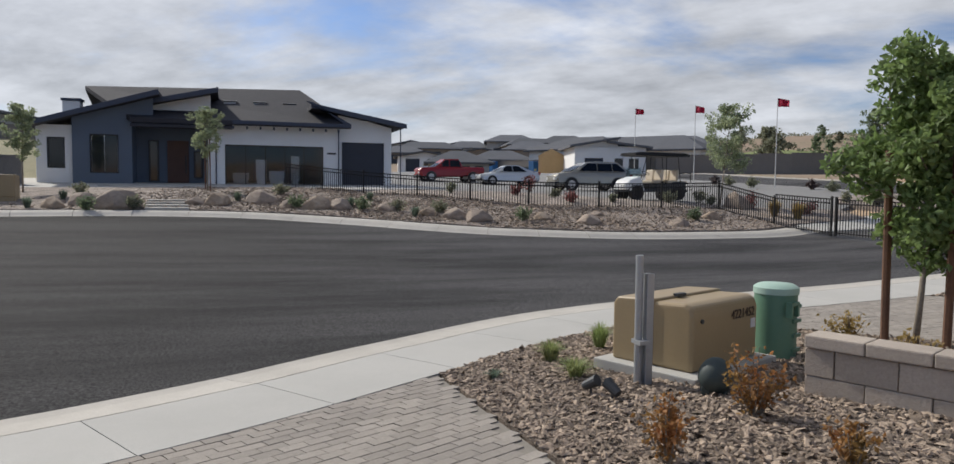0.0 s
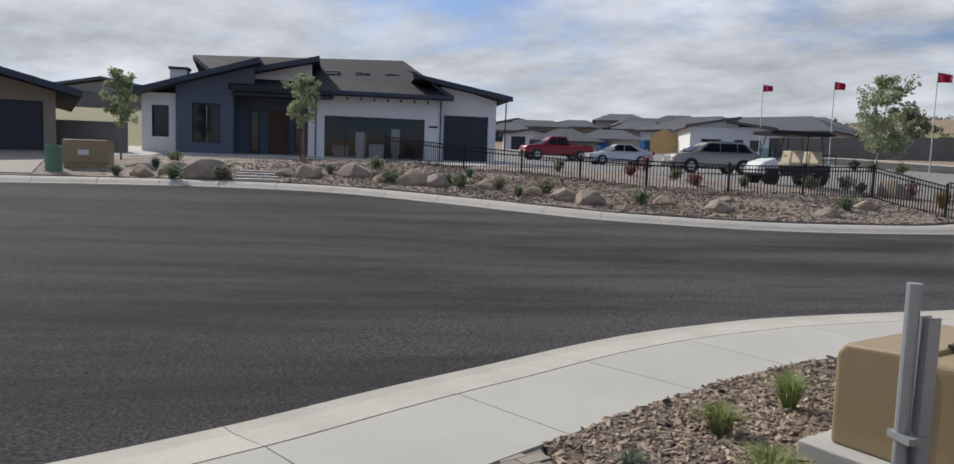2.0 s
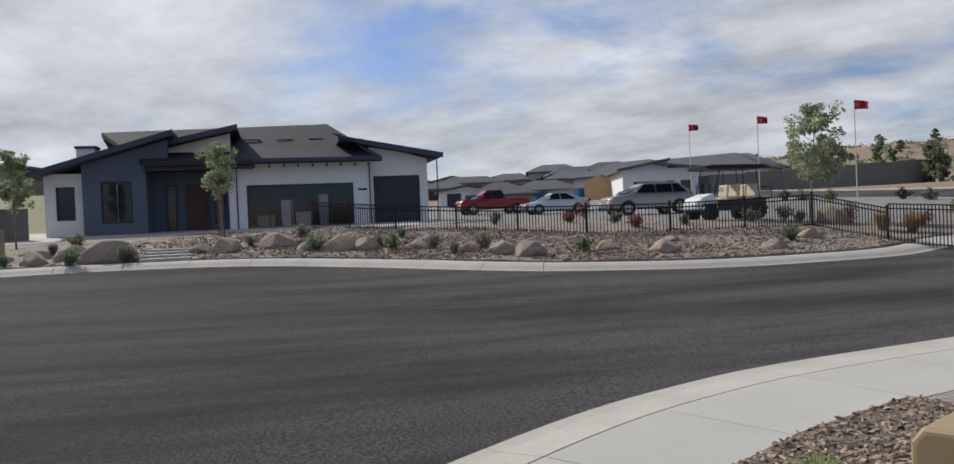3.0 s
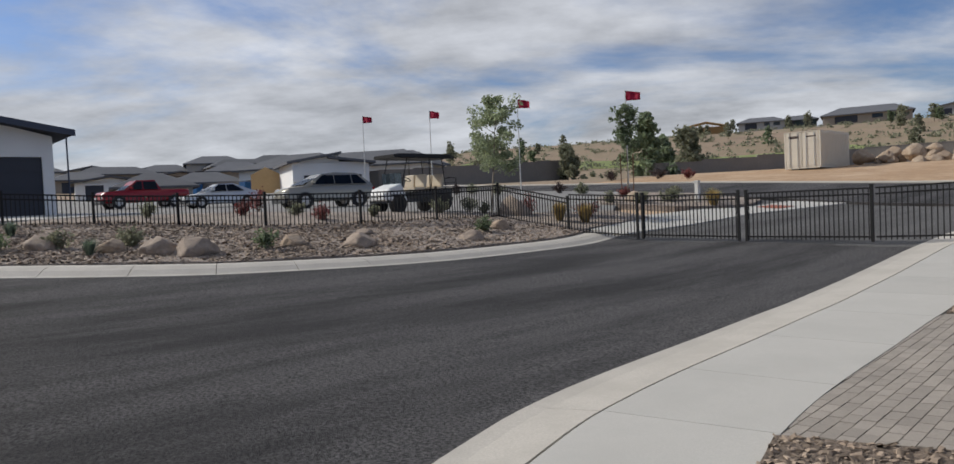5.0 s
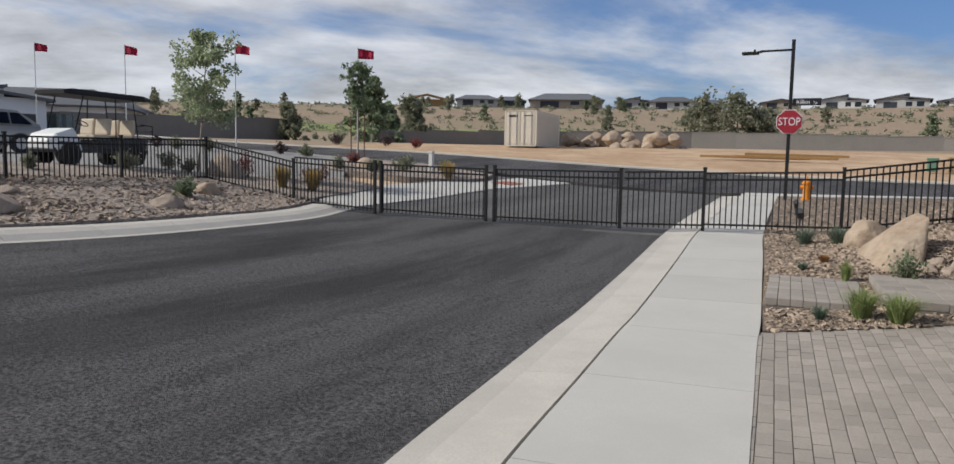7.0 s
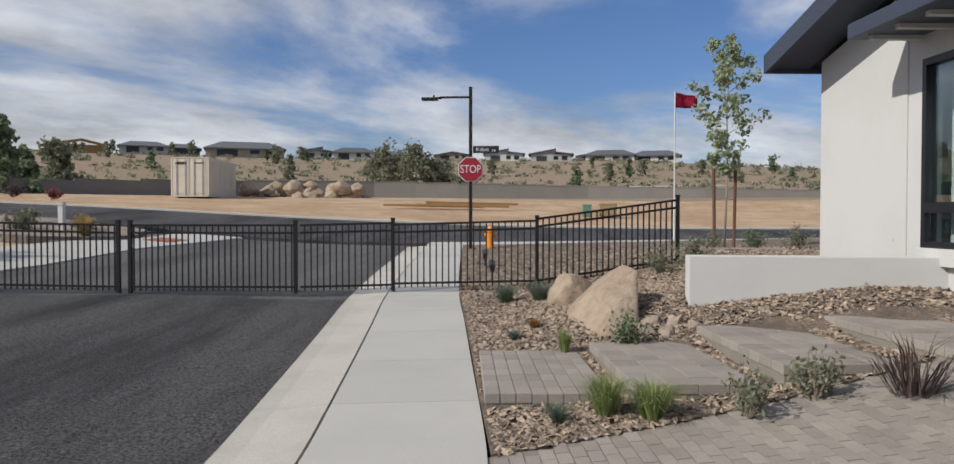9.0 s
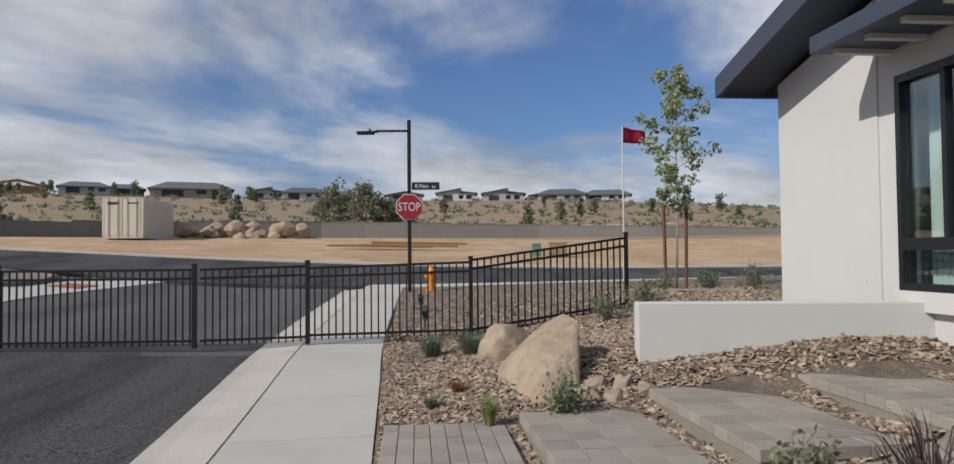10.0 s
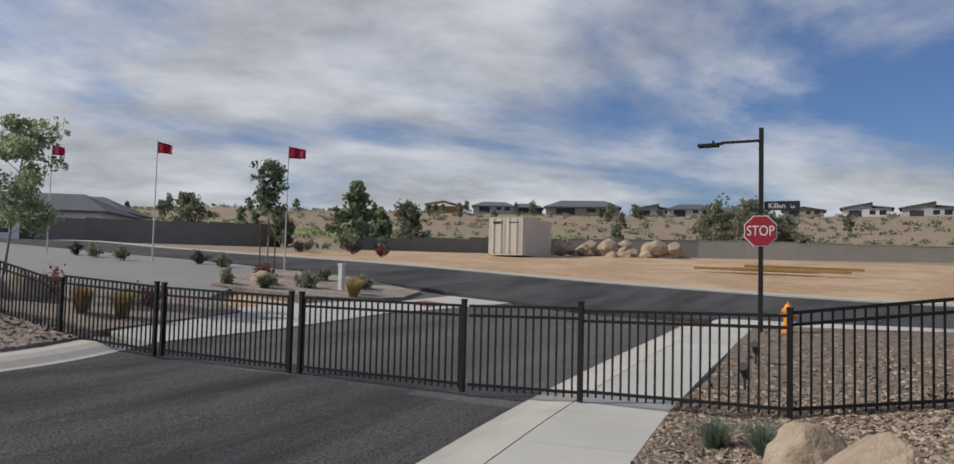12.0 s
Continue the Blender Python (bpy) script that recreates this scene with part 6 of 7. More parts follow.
WEST = [(-0.955, 0.297, 95, 0.031, 16, 12, 3.2, "stucco_grey", 2), (-0.935, 0.355, 120, 0.036, 20, 12, 3.2, "stucco_pale", 2), (-0.92, 0.392, 150, 0.043, 22, 14, 4.6, "stucco_tan", 2), (-0.90, 0.436, 165, 0.05, 24, 14, 5.2, "stucco_grey", 2),
        (-0.945, 0.327, 150, 0.045, 20, 12, 3.4, "stucco_tan", 0), (-0.968, 0.25, 120, 0.04, 18, 12, 3.2, "stucco_pale", 0), (-0.99, 0.141, 130, 0.04, 18, 12, 3.2, "stucco_grey", 2), (-0.975, 0.222, 160, 0.045, 20, 12, 3.2, "stucco_tan", 2), (-0.885, 0.466, 150, 0.044, 18, 12, 3.4, "stucco_pale", 0),
        (-0.93, 0.367, 185, 0.055, 26, 14, 4.8, "stucco_grey", 2), (-0.95, 0.312, 190, 0.052, 24, 14, 3.4, "stucco_pale", 2)]
for ax, ay, d, s, w, dp, h, wall, kd in WEST:
    d2 = d - 3
    x, y, z = 4.2 + ax * d2, 3.6 + ay * d2, 1.22 + s * d2 - 1.2
    far_house(x, y, z - 0.7, w * 0.48, dp * 0.7, h * 0.8, toward(x, y), wall, "suburban stucco house with a dark roof beyond the car park", kd)
rw = np.random.default_rng(41)
for k in range(15):
    ay = 0.13 + 0.024 * k + rw.uniform(-0.008, 0.008)
    ax, d = -math.sqrt(1 - ay * ay), rw.uniform(165, 250)
    x, y = 4.2 + ax * d, 3.6 + ay * d
    far_house(x, y, 1.22 + rw.uniform(0.042, 0.054) * d - 2.2, rw.uniform(10, 15), 9, rw.uniform(2.8, 3.6), toward(x, y) + rw.uniform(-30, 30), ("stucco_pale", "stucco_grey", "stucco_tan")[k % 3], "distant suburban stucco house with a dark roof", k % 3)
# building site house and white houses behind the car park
x, y = 4.2 - 0.872 * 92, 3.6 + 0.489 * 92
far_house(x, y, 1.22 + 0.022 * 92, 9, 9, 3.6, toward(x, y) + 10, "stucco_pale", "unfinished house with white and timber walls", 1)
fr = root("unfinished_house", pose(4.2 - 0.905 * 98, 3.6 + 0.425 * 98, 3.2, 0, 0, 60), "bare timber house frame on a building site", "house")
part("wall", boxes((-1.8, 1.8, -2, 2, -0.5, 2.8)), "framing", fr)
part("gable", prism(bmesh.new(), [(-1.9, 2.8), (1.9, 2.8), (0, 3.8)], "y", -2.05, 2.05), "framing", fr)
for ax, ay, d, s, w, dp, h, turn in ((-0.845, 0.535, 110, 0.024, 21, 12, 3.4, 38), (-0.828, 0.561, 126, 0.028, 18, 12, 3.6, 38), (-0.885, 0.465, 112, 0.026, 14, 11, 3.4, 30)):
    x, y, z = 4.2 + ax * d, 3.6 + ay * d, 1.22 + s * d
    far_house(x, y, z, w, dp, h, turn, "stucco_pale", "long white house with charcoal roofs behind a wall", 2)
for k, (ax, ay, d, mat) in enumerate(((-0.945, 0.327, 112, "bin_green"), (-0.925, 0.38, 105, "bin_green"), (-0.912, 0.41, 108, "bin_green"))):
    x, y = 4.2 + ax * d, 3.6 + ay * d
    z = 1.22 + 0.02 * d
    b = root("skip_bin", pose(x, y, z, 0, 0, 30 * k), "dark green waste skip on the building site", "skip", "skips")
    part("body", boxes((-1.5, 1.5, -0.9, 0.9, -0.3, 1.3), bevel=0.04), mat, b)
    part("rim", boxes((-1.56, 1.56, -0.96, 0.96, 1.22, 1.32)), mat, b)
    t_ = root("portable_toilet", pose(x + 2.2, y + 1.5, z, 0, 0, 20), "blue portable toilet on the building site", "toilet", "toilets")
    part("cabin", boxes((-0.55, 0.55, -0.55, 0.55, -0.3, 2.1), bevel=0.04), "blue_plastic", t_)
    part("roof", boxes((-0.58, 0.58, -0.58, 0.58, 2.1, 2.25), bevel=0.06), "blue_plastic", t_)

# wall and house on the dry bank, then the low dark fence between the two near houses
block_run([(-48, -6.8, G(-48, -7) + 2.3), (-48, -30, G(-48, -30) + 2.3)], 0.9, "grey block wall along the top of a dry bank")
far_house(-66, -17.5, G(-66, -17) + 1.5, 11, 8, 2.2, 85, "stucco_grey", "low house with a grey roof beyond the block wall", 0)
block_run([(-25.5, -6.2, 1.2), (-25.5, -9.4, 1.2)], 1.35, "dark slatted side fence between two houses")

# ---- trees ----
tree("tree", 4.453, 8.469, -0.09, 2.75, 0.8, 0.9, 9500, 0.055, "leaf", "young leafy green shade tree tied to stakes", 2, 1, (0.1, 0.1), 0.035)
tree("tree", -16.1, 21.7, 0.92, 4.0, 1.25, 1.12, 4600, 0.07, "leaf_grey", "slender pale-leaved young tree in gravel", 0, 2, (0.2, 0.3))
tree("tree", -17.5, 31.6, 1.2, 4.15, 2.2, 0.78, 2200, 0.08, "leaf_dark", "small dark-leaved tree in a planted bed", 2, 3)
tree("tree", 6.2, 26.8, 0.5, 5.2, 1.75, 0.8, 2100, 0.08, "leaf_grey", "thin pale-leaved staked tree in gravel", 2, 4, (0.15, 0.1), 0.03)
tree("tree", -19.8, -4.88, 1.15, 3.0, 1.15, 0.64, 3000, 0.06, "leaf_grey", "small light green tree before the house", 0, 5)
tree("tree", -20.2, 1.25, 1.25, 3.15, 1.35, 0.66, 2800, 0.06, "leaf_grey", "small green tree before the house", 2, 6)
for k, (ax, ay, d, s, h, w, mat) in enumerate(((-0.626, 0.78, 70, 0.012, 7.0, 2.6, "leaf_dark"), (-0.60, 0.80, 85, 0.02, 5, 1.8, "leaf_dark"), (-0.70, 0.714, 95, 0.02, 5, 2.2, "scrub"), (-0.775, 0.632, 105, 0.03, 6, 3, "scrub"), (-0.57, 0.82, 95, 0.025, 6, 3, "scrub"), (-0.15, 0.989, 110, 0.036, 6.5, 4.5, "scrub"), (-0.19, 0.982, 112, 0.036, 6.5, 4.0, "scrub"), (-0.115, 0.993, 112, 0.036, 4.0, 3.5, "scrub"))):
    x, y, z = along(ax, ay, d, s)
    tree("tree", x, y, z, h, h * 0.12, w, 1800, 0.32, mat, "dark evergreen tree at the foot of the dry hill", 0, 20 + k, (0, 0), 0.12, True)
far_rng = np.random.default_rng(4)
for k in range(46):
    a = radians(-62 + 86 * far_rng.random())
    d = 105 + 120 * far_rng.random() ** 0.8
    x, y = 2.3 + math.sin(a) * d, 12 + math.cos(a) * d
    h = 1.8 + 2.2 * far_rng.random()
    tree("tree", x, y, G(x, y), h, h * 0.15, h * 0.36, 420, 0.30, "scrub" if k % 3 else "leaf_dark", "small round evergreen on the dry hillside", 0, 60 + k, (0, 0), 0.06, bool(k % 2))
# scattered low scrub on the hill
c = []
for k in range(1500):
    a, d = radians(-80 + 112 * far_rng.random()), 92 + 170 * far_rng.random()
    x, y = 2.3 + math.sin(a) * d, 12 + math.cos(a) * d
    z = G(x, y)
    r_ = 0.3 + 0.5 * far_rng.random()
    c += [np.array((x, y, z + 0.25)) + far_rng.normal(size=3) * (r_, r_, 0.22) for _ in range(16)]
sc = leaf_mesh("hill_scrub", c, 0.42, "scrub", None)
tagged(sc, "low grey-green scrub dotted over the dry hillside", "scrub", kind="stuff")
# golf green and path on the hill
for nm_, w_, cols_, lb in (("fairway", 14, "grass", "green mown strip on the hillside"), ("cart_path", 2.6, "concrete", "pale winding cart path on the hillside")):
    pts = curve_pts([(-75, 118), (-52, 112), (-30, 128), (-10, 140), (15, 132), (40, 140)] if nm_ == "cart_path" else [(-120, 105), (-90, 112), (-62, 120), (-45, 138)], 6)
    L_, R_ = offset(pts, w_ / 2), offset(pts, -w_ / 2)
    tagged(drape(nm_, [(p.x, p.y) for p in L_] + [(p.x, p.y) for p in R_[::-1]], 0.12, cols_, 6), lb, "path" if nm_ == "cart_path" else "lawn", kind="structure")

# ---- boulders and plants on the far bank ----
RK = [(-15.6, 1.65, 0.5), (-16.0, 3.05, 0.55), (-14.9, 3.9, 0.35), (-14.4, 4.8, 0.52), (-14.2, 5.5, 0.45), (-13.8, 7.0, 0.42), (-12.75, 8.05, 0.36), (-11.9, 8.7, 0.42), (-11.4, 9.25, 0.48), (-11.6, 11.5, 0.34), (-10.8, 12.75, 0.42), (-10.5, 15.9, 0.34), (-11.8, 18.1, 0.34), (-14.7, -1.2, 0.75), (-15.4, -2.2, 0.5), (-14.6, -2.9, 0.4), (-15.6, 1.0, 0.35), (-12.2, 13.8, 0.24)]
for k, (x, y, s) in enumerate(RK):
    boulder(x, y, bank_z(x, y) - 0.06, s * 1.05, s * 0.85, s * 0.6, "rock_grey" if k % 3 else "rock", "weathered brown boulder on the gravel bank", k + 90, k * 37)
SH = [(-16.4, 2.3), (-18.4, 3.85), (-14.55, 4.15), (-14.7, 5.9), (-14.0, 6.2), (-13.5, 7.2), (-12.4, 7.55), (-13.1, 8.55), (-11.3, 10.7), (-14.3, -3.5), (-13.9, -1.9), (-14.2, -0.7), (-17.0, -3.1), (-18.5, -2.8), (-11.4, 17.2), (-16.2, 6.8)]
for k, (x, y) in enumerate(SH):
    if k % 3 == 0:
        tuft(x, y, bank_z(x, y), 0.42, 0.3, 160, "grass_blue", "grey-green grass tuft on the gravel bank", k, 0.008)
    else:
        shrub(x, y, bank_z(x, y), 0.48, 0.36, 420, 0.05, "scrub" if k % 2 else "leaf_dark", "low dark green shrub on the gravel bank", k)
LT = [(-15.3, 14.4, "leaf_red", 0.75), (-19.2, 10.7, "scrub", 0.7), (-18.3, 13.3, "leaf_red", 0.7), (-17.2, 14.5, "scrub", 0.6), (-14.5, 22.0, "leaf_red", 0.95), (-15.4, 16.2, "scrub", 0.5), (-16.4, 20.9, "scrub", 0.8), (-15.2, 18.6, "scrub", 0.7), (-22.0, 15.5, "leaf_red", 1.1), (-13.0, 23.4, "leaf_red", 0.9), (-15.3, 20.6, "scrub", 0.6)]
for k, (x, y, mat, h) in enumerate(LT):
    shrub(x, y, G(x, y) + 0.06, h * 0.8, h * 0.55, 420, 0.05, mat, "dark red barberry shrub behind the railing" if mat == "leaf_red" else "grey-green shrub behind the railing", k + 40)
for k, (x, y) in enumerate(((-11.95, 22.0), (-12.6, 21.5), (-12.4, 30.4), (-12.0, 29.8))):
    tuft(x, y, G(x, y) + 0.06, 0.75, 0.5, 420, "grass_gold", "golden dry ornamental grass clump", k + 30, 0.008)
boulder(-14.6, 21.3, G(-14.6, 21.3), 0.6, 0.45, 0.5, "rock_grey", "grey boulder behind the railing", 140, 20)

# ---- planted island by the street entry ----
isl = [(-11.8, 33.2), (-11.2, 31.3), (-11.6, 29.8), (-13, 28.6), (-16.2, 28.0), (-18.5, 30.5), (-19.5, 34.2), (-16, 34.6)]
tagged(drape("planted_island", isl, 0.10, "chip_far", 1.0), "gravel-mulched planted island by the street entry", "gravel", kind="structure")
tagged(drape("entry_apron", [(-9.7, 21), (-10.9, 21), (-12.3, 25), (-11.9, 28.9), (-11.0, 30.3), (-10.8, 33.6), (-8.6, 33.8), (-9.6, 28.5), (-9.4, 24)], 0.03, "concrete", 1.0), "pale concrete apron and ramp at the street entry", "pavement", kind="structure")
tagged(drape("ramp_mat", [(-10.6, 30.6), (-9.7, 30.5), (-9.6, 31.5), (-10.5, 31.6)], 0.055, "paver_red", 1.0), "red tactile mat set in the ramp", "pavement", kind="structure")
tagged(drape("corner_walk", [(-2.0, 33.3), (-0.75, 32.6), (6, 32.5), (14, 31.0), (14, 32.4), (5, 33.9), (-1.9, 34.0)], 0.055, "concrete", 1.5), "pale concrete pavement round the corner", "pavement", kind="structure")
tagged(drape("far_kerb_line", [(-75, 52.1), (-30, 43.9), (-12, 42.7), (5, 41.7), (40, 37.1), (40, 37.7), (5, 42.2), (-12, 43.2), (-30, 44.4), (-75, 52.6)], 0.07, "kerb", 2.0), "pale concrete kerb along the cross street", "kerb", kind="structure")
for k, (x, y, mat, h) in enumerate(((-16.2, 28.6, "scrub", 0.55), (-14.8, 29.0, "scrub", 0.6), (-14.3, 30.2, "scrub", 0.7), (-17.7, 31.6, "leaf_red", 0.6), (-15.6, 32.4, "scrub", 0.6), (-13.2, 31.8, "scrub", 0.6), (-22, 33.5, "scrub", 0.6), (-24, 34, "leaf_purple", 0.6), (-28, 33, "scrub", 0.7), (-31, 33.6, "scrub", 0.7), (-33, 34, "leaf_purple", 0.7), (-26, 50, "leaf_red", 0.8), (-30, 52, "leaf_purple", 0.9), (-33, 50, "leaf_purple", 0.9), (-36, 54, "scrub", 0.9))):
    shrub(x, y, G(x, y) + 0.05, h, h * 0.75, 600, 0.07, mat, "rounded shrub in a gravel-mulched bed", k + 70)
boulder(-15.6, 29.6, G(-15.6, 29.6) + 0.05, 0.5, 0.4, 0.35, "rock", "tan boulder in the planted island", 150, 0)

# ---- garden by the white house ----
boulder(2.12, 16.95, -0.02, 0.47, 0.74, 0.52, "rock", "large tan boulder leaning in the gravel garden", 31, 8, (0.24, 0.2), 0.17)
boulder(1.78, 18.25, 0.06, 0.33, 0.33, 0.31, "rock", "round tan boulder in the gravel garden", 12, 70)
for k, (x, y) in enumerate(((2.5, 16.45), (2.75, 16.35), (2.62, 16.2), (2.4, 16.3), (2.9, 16.2))):
    boulder(x, y, garden_z(x, y) - 0.03, 0.17, 0.10, 0.09, "rock_grey", "small broken stone in the gravel garden", 160 + k, k * 50, (0.04, -0.03), 0.3)


for k, (x, y, h, s, n, mat) in enumerate(((1.66, 13.75, 0.36, 0.3, 420, "grass"), (1.98, 13.62, 0.34, 0.34, 380, "grass"), (1.5, 15.85, 0.32, 0.14, 200, "grass"), (0.85, 19.3, 0.36, 0.34, 300, "grass_blue"), (1.35, 18.95, 0.36, 0.42, 340, "grass_blue"), (0.98, 16.5, 0.14, 0.16, 140, "grass_blue"), (1.22, 16.85, 0.15, 0.15, 160, "leaf_rust"), (1.3, 13.65, 0.16, 0.18, 150, "grass_blue"))):
    tuft(x, y, garden_z(x, y), h, s, n, mat, "rust-coloured low cushion plant in gravel" if mat == "leaf_rust" else "green ornamental grass tuft in brown gravel" if mat == "grass" else "blue-green fescue tuft in brown gravel", k + 200, 0.004)
tuft(3.78, 13.6, garden_z(3.78, 13.6), 0.5, 0.66, 95, "leaf_purple", "dark purple spiky yucca in brown gravel", 300, 0.006, "plant", "yucca")
for k, (x, y, h, w, n, mat) in enumerate(((2.6, 13.5, 0.42, 0.26, 320, "scrub"), (3.15, 13.75, 0.40, 0.28, 340, "scrub"), (2.15, 15.9, 0.42, 0.28, 420, "leaf_dark"), (3.3, 19.9, 0.5, 0.35, 520, "scrub"), (3.9, 20.4, 0.55, 0.4, 600, "scrub"), (6.4, 24.9, 0.5, 0.5, 700, "leaf_dark"), (7.1, 24.4, 0.55, 0.5, 700, "scrub"), (5.2, 24.0, 0.5, 0.4, 500, "scrub"))):
    shrub(x, y, garden_z(x, y), h, w, n, 0.03, mat, "small grey-green shrub in the gravel garden", k + 120)
sb = root("garden_edging", pose(4.3, 23.6, garden_z(4.3, 23.6), 0, 0, -3), "weathered grey timber edging in the gravel", "edging")
part("board", boxes((0, 2.2, -0.05, 0.05, -0.1, 0.14), bevel=0.006), "block", sb)

# ---- bed round the transformer ----
for k, (x, y, h, s, n, mat) in enumerate(((3.594, 4.918, 0.24, 0.2, 320, "grass"), (4.283, 4.833, 0.2, 0.24, 260, "grass"), (3.138, 5.681, 0.32, 0.2, 260, "grass"), (3.912, 4.229, 0.1, 0.12, 120, "grass_blue"))):
    tuft(x, y, bed_a(x, y), h, s, n, mat, "green ornamental grass tuft in brown gravel", k + 230, 0.004)
shrub(5.82, 5.406, bed_a(5.82, 5.406), 0.58, 0.24, 620, 0.024, "leaf_rust", "rust-leaved barberry shrub in gravel", 141)
shrub(6.318, 4.409, bed_a(6.318, 4.409), 0.42, 0.22, 480, 0.024, "leaf_rust", "rust-leaved barberry shrub in gravel", 142)
shrub(6.827, 5.236, bed_a(6.827, 5.236), 0.3, 0.2, 300, 0.028, "leaf_rust", "rust-leaved barberry shrub in gravel", 143)
shrub(3.806, 8.31, bed_a(3.806, 8.31), 0.35, 0.25, 260, 0.03, "grass_gold", "dry straw-coloured shrub behind the block wall", 144)
shrub(5.025, 7.78, bed_a(5.025, 7.78), 0.3, 0.25, 260, 0.03, "grass_gold", "dry straw-coloured shrub behind the block wall", 145)
# far corner by the neighbour's driveway
u = root("cable_pedestal", Matrix.Translation((-14.9, -5.3, bank_z(-14.9, -5.3) - 0.03)), "green cylindrical cable pedestal by the driveway", "utility box")
part("body", rods(((0, 0, -0.1), (0, 0, 0.72), 0.22), ((0, 0, 0.66), (0, 0, 0.76), 0.24, 0.2), n=16), "green_metal", u)
u = root("transformer_box", pose(-16.6, -4.9, bank_z(-16.6, -4.9), 0, 0, 5), "tan transformer cabinet beside the neighbour's driveway", "utility box")
part("body", boxes((-0.5, 0.5, -0.6, 0.6, -0.1, 0.78), bevel=0.03), "tan_metal", u)
part("hood", boxes((-0.05, 0.52, -0.62, 0.62, 0.1, 0.8), bevel=0.02), "tan_metal", u)
part("sticker", boxes((0.52, 0.526, -0.2, 0.1, 0.35, 0.5)), "sign_white", u)


# ---- concrete steps up to the house across the street ----
st = root("garden_steps", pose(-14.1, 0.25, G(-14.1, 0.25), 0, 0, 4), "pale concrete garden steps between boulders", "steps")
for k in range(4):
    x0, x1 = -0.72 * (k + 1), -0.72 * k
    top = max(G(-14.1 + x0 + 0.36, 0.25), G(-14.1 + x1, 0.25)) - G(-14.1, 0.25) + 0.13
    part("step", boxes((x0, x1 + 0.03, -0.62, 0.62, top - 0.45, top), bevel=0.012), "kerb", st)

# ---- pavers and gravel pieces ----
def inside(x, y, poly):
    r_ = False
    j = len(poly) - 1
    for i_ in range(len(poly)):
        (xi, yi), (xj, yj) = poly[i_], poly[j]
        if (yi > y) != (yj > y) and x < (xj - xi) * (y - yi) / (yj - yi) + xi:
            r_ = not r_
        j = i_
    return r_


def pave(owner, poly, w, d, turn, near, lift, top):
    """Running-bond pavers over a driveway: the nearest ones single pieces, the rest joined."""
    ca, sa = math.cos(radians(turn)), math.sin(radians(turn))
    me_ = paver_mesh(w - 0.004, d - 0.004, 0.06)
    spots = []
    cx, cy = poly[0]
    for i_ in range(-130, 130):
        for j in range(-130, 130):
            u_, v_ = (i_ + (0.5 if j % 2 else 0)) * w, j * d
            x, y = cx + u_ * ca - v_ * sa, cy + u_ * sa + v_ * ca
            if math.hypot(x - near[0], y - near[1]) > 8:
                continue
            if all(inside(x + a * ca * w / 2 - b * sa * d / 2, y + a * sa * w / 2 + b * ca * d / 2, poly) for a in (-0.45, 0.45) for b in (-0.45, 0.45)):
                spots.append((math.hypot(x - near[0], y - near[1]), x, y))
    spots.sort()
    cube = np.array([(a, b, c) for c in (-0.06, 0.0) for a, b in ((-0.5, -0.5), (0.5, -0.5), (0.5, 0.5), (-0.5, 0.5))]) * (w - 0.004, d - 0.004, 1)
    cube[4:, :2] *= 0.97
    rot = np.array(((ca, sa, 0), (-sa, ca, 0), (0, 0, 1)))
    cube = cube @ rot
    quads = np.array([(4, 5, 6, 7), (0, 1, 5, 4), (1, 2, 6, 5), (2, 3, 7, 6), (3, 0, 4, 7)])
    V, Fc = [], []
    for k, (dist, x, y) in enumerate(spots[:5000]):
        z = G(x, y) + top + lift(x, y) + rng.uniform(-0.002, 0.002)
        if k < 290:
            sx, sy = (G(x + 0.3, y) + lift(x + 0.3, y) - G(x - 0.3, y) - lift(x - 0.3, y)) / 0.6, (G(x, y + 0.3) - G(x, y - 0.3)) / 0.6
            share("paver", me_, owner, pose(x, y, z, math.degrees(sy * ca - sx * sa), -math.degrees(sx * ca + sy * sa), turn))
        else:
            Fc.append(quads + 8 * len(V))
            sx, sy = (G(x + 0.3, y) + lift(x + 0.3, y) - G(x - 0.3, y) - lift(x - 0.3, y)) / 0.6, (G(x, y + 0.3) - G(x, y - 0.3)) / 0.6
            piece = cube + (x, y, z)
            piece[:, 2] += cube[:, 0] * sx + cube[:, 1] * sy
            V.append(piece)
    mj = bpy.data.meshes.new("pavers")
    mj.from_pydata(np.concatenate(V).tolist(), [], np.concatenate(Fc).tolist())
    mj.materials.append(M["paver"])
    o_ = new("pavers", mj)
    o_.parent = owner
    o_["kind"] = "stuff"


DA = [(3.43, 3.82), (5.66, 3.88), (14, 3.96), (14, -4.5), (5.65, -4.5), (5.80, -1.5), (5.57, 0.0), (5.13, 1.05), (4.67, 1.92), (4.17, 2.75)]
DB = [(1.34, 8.02), (1.10, 9.4), (0.94, 11), (0.79, 12.5), (0.76, 13.06), (2.66, 13.7), (4.3, 14.33), (8, 15.8), (12, 17), (12, 10.2), (7, 9.75), (4.4, 9.0), (2.9, 8.5)]
pave(bpy.data.objects["driveway_a"], DA, 0.19, 0.1, 116, (6.1, 2.5), lambda x, y: 0.0, 0.055)
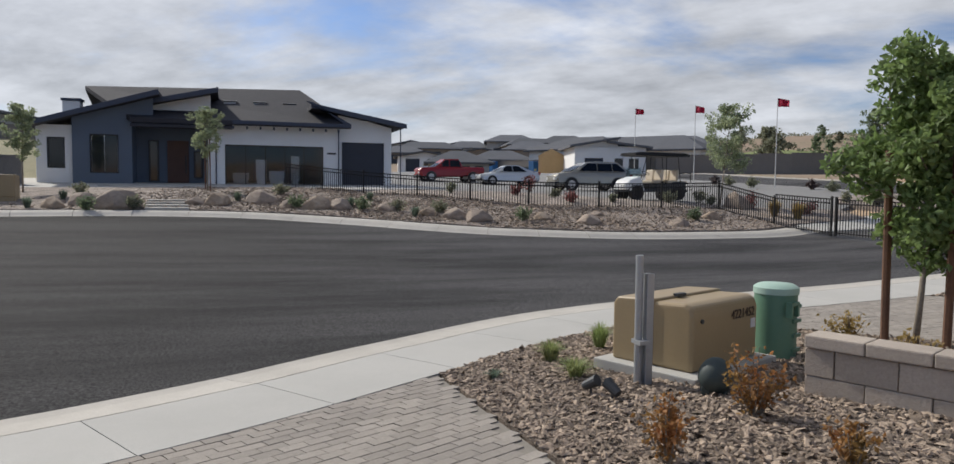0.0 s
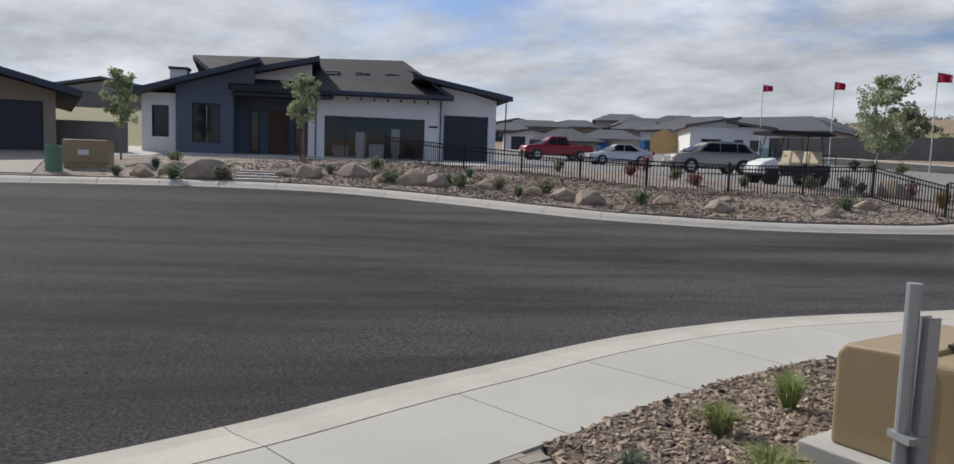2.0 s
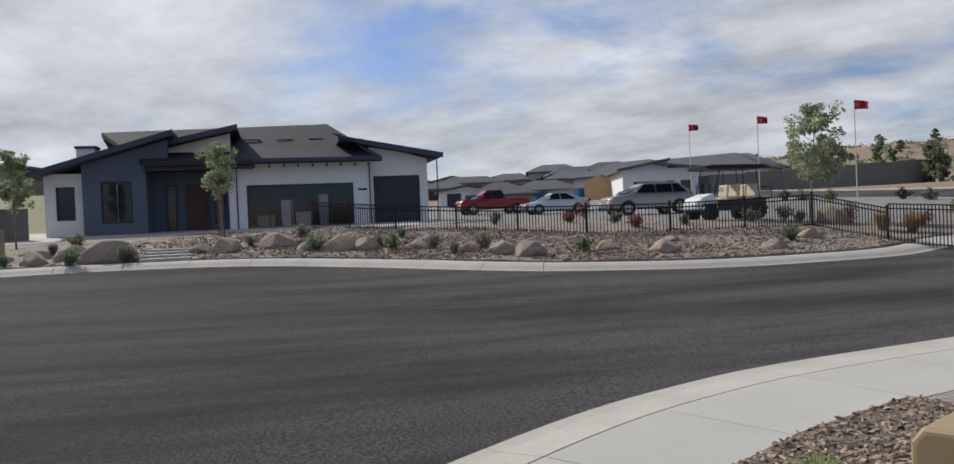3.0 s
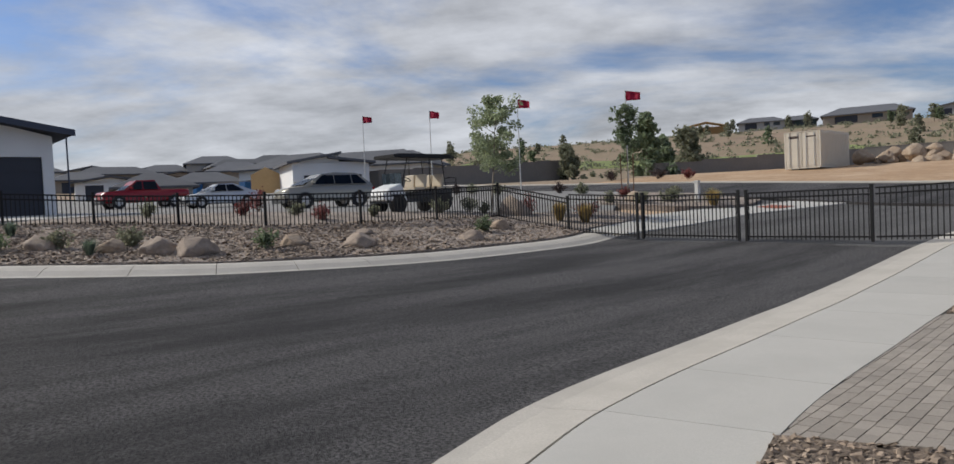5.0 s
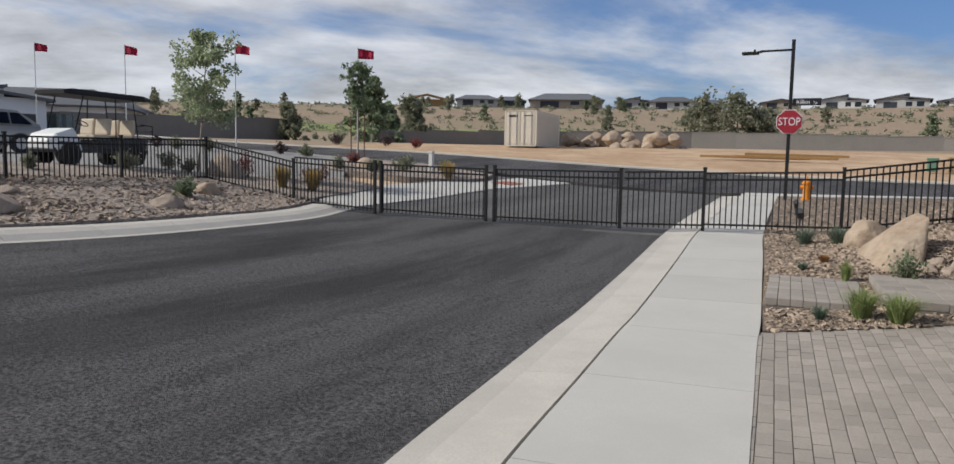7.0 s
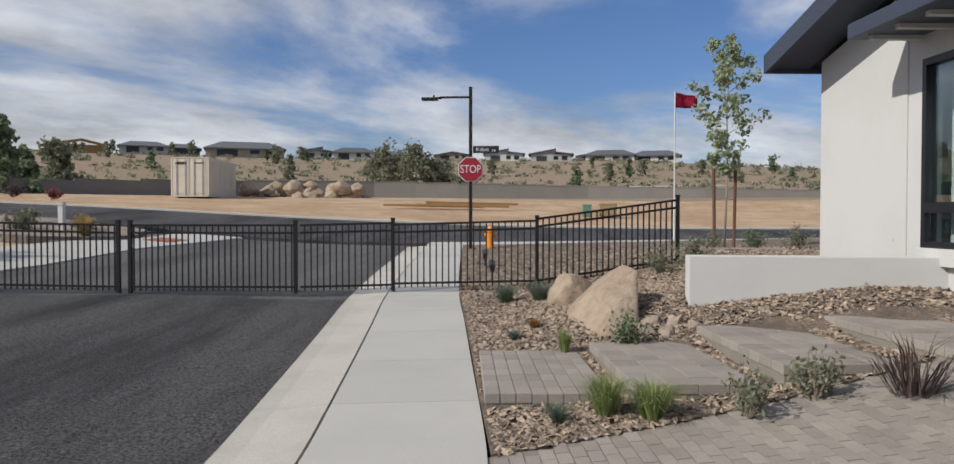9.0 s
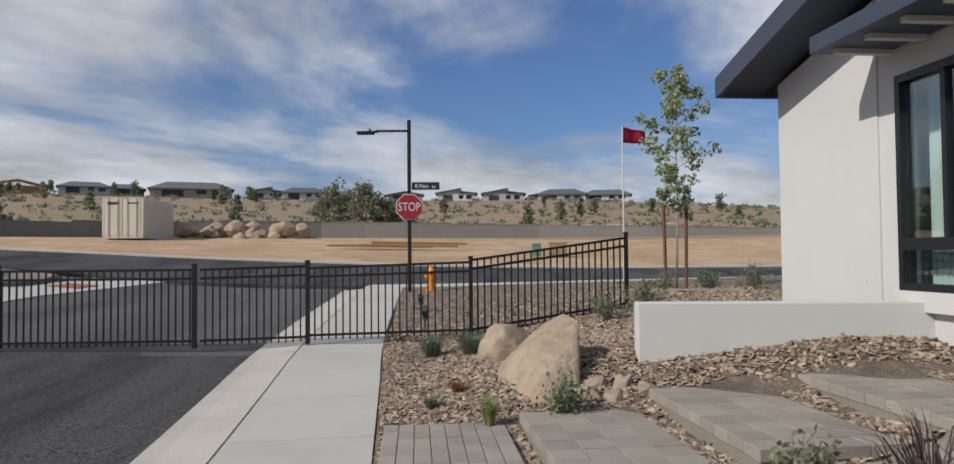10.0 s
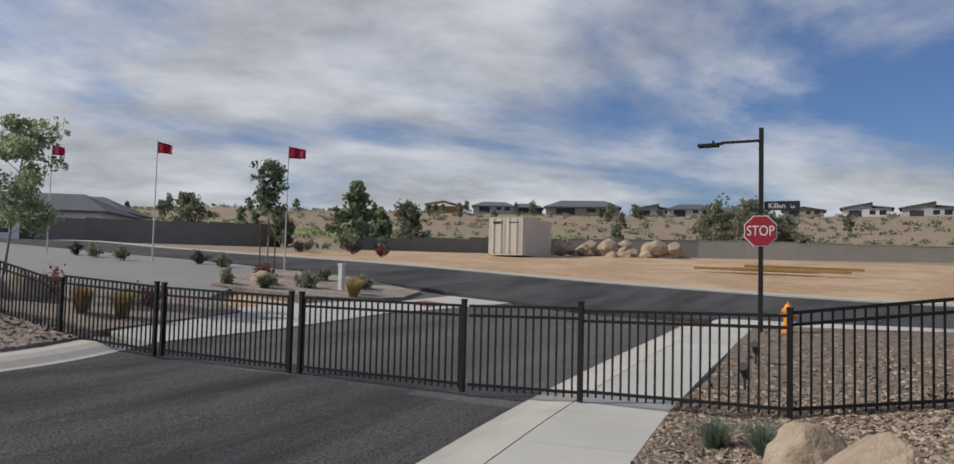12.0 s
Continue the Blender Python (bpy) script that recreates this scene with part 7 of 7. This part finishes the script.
pave(bpy.data.objects["driveway_b"], DB, 0.19, 0.1, 95, (2.2, 11.5), lambda x, y: min(max((x - 3) / 6, 0), 1) * 0.1, 0.055)


def chips(owner_name, poly, n, lo, hi, zf, near=None, reach=99.0, label=""):
    """Angular crushed-rock chips lying on a bed."""
    r_ = np.random.default_rng(n)
    xs, ys = [p[0] for p in poly], [p[1] for p in poly]
    base = np.array([(-1, -0.6, -0.3), (0.9, -0.8, -0.35), (1.0, 0.55, -0.3), (-0.7, 0.75, -0.35), (-0.75, -0.4, 0.4), (0.6, -0.5, 0.28), (0.75, 0.4, 0.42), (-0.5, 0.55, 0.3)])
    quads = np.array([(4, 5, 6, 7), (0, 1, 5, 4), (1, 2, 6, 5), (2, 3, 7, 6), (3, 0, 4, 7)])
    V, Fc, c_ = [], [], 0
    tries = 0
    while c_ < n and tries < n * 8:
        tries += 1
        x, y = r_.uniform(min(xs), max(xs)), r_.uniform(min(ys), max(ys))
        if near and math.hypot(x - near[0], y - near[1]) > reach * (0.35 + 0.65 * r_.random()):
            continue
        if not inside(x, y, poly) or any(abs((x - a) * c + (y - b) * sn) < w / 2 and abs((y - b) * c - (x - a) * sn) < d / 2 for a, b, w, d, c, sn in PADS):
            continue
        s = lo + (hi - lo) * r_.random() ** 2
        e = Euler((r_.normal() * 0.35, r_.normal() * 0.35, r_.random() * 6.28)).to_matrix()
        b = base * (1 + 0.25 * r_.normal(size=(8, 3))) * (s, s * (0.5 + 0.3 * r_.random()), s * (0.35 + 0.3 * r_.random()))
        V.append(b @ np.array(e).T + (x, y, zf(x, y) + s * 0.18))
        Fc.append(quads + 8 * c_)
        c_ += 1
    me_ = bpy.data.meshes.new("gravel_chips")
    me_.from_pydata(np.concatenate(V).tolist(), [], np.concatenate(Fc).tolist())
    me_.materials.append(M["chip"])
    return tagged(new("gravel_chips", me_), label, "gravel", kind="stuff")


BED = [(3.47, 3.86), (2.92, 4.82), (2.40, 5.64), (1.94, 6.52), (1.60, 7.47), (1.42, 8.0), (2.9, 8.43), (4.4, 8.93), (7, 9.6), (8.6, 7.1), (8.6, 4.0), (5.66, 3.93)]
chips("gravel_bed", BED, 23000, 0.018, 0.042, bed_a, (5.0, 4.6), 6.2, "angular brown crushed-rock chips round the transformer")
GARD = [(0.71, 14.6), (0.58, 16), (0.32, 18.5), (0.06, 20.9), (-0.36, 27), (-0.6, 31), (7, 31), (9, 20), (7, 15.55), (4.3, 14.33), (2.66, 13.70), (0.88, 13.08)]
chips("gravel_garden", GARD, 27000, 0.019, 0.045, garden_z, (2.2, 14.5), 9.0, "angular brown crushed-rock chips in the garden")
chips("gravel_garden", GARD, 5000, 0.03, 0.055, garden_z, (2.5, 22), 12.0, "brown gravel chips beyond the railing")
chips("gravel_bank", bank_outline, 13000, 0.035, 0.075, bank_z, (-12.5, 9), 14.0, "brown crushed-rock chips on the far bank")
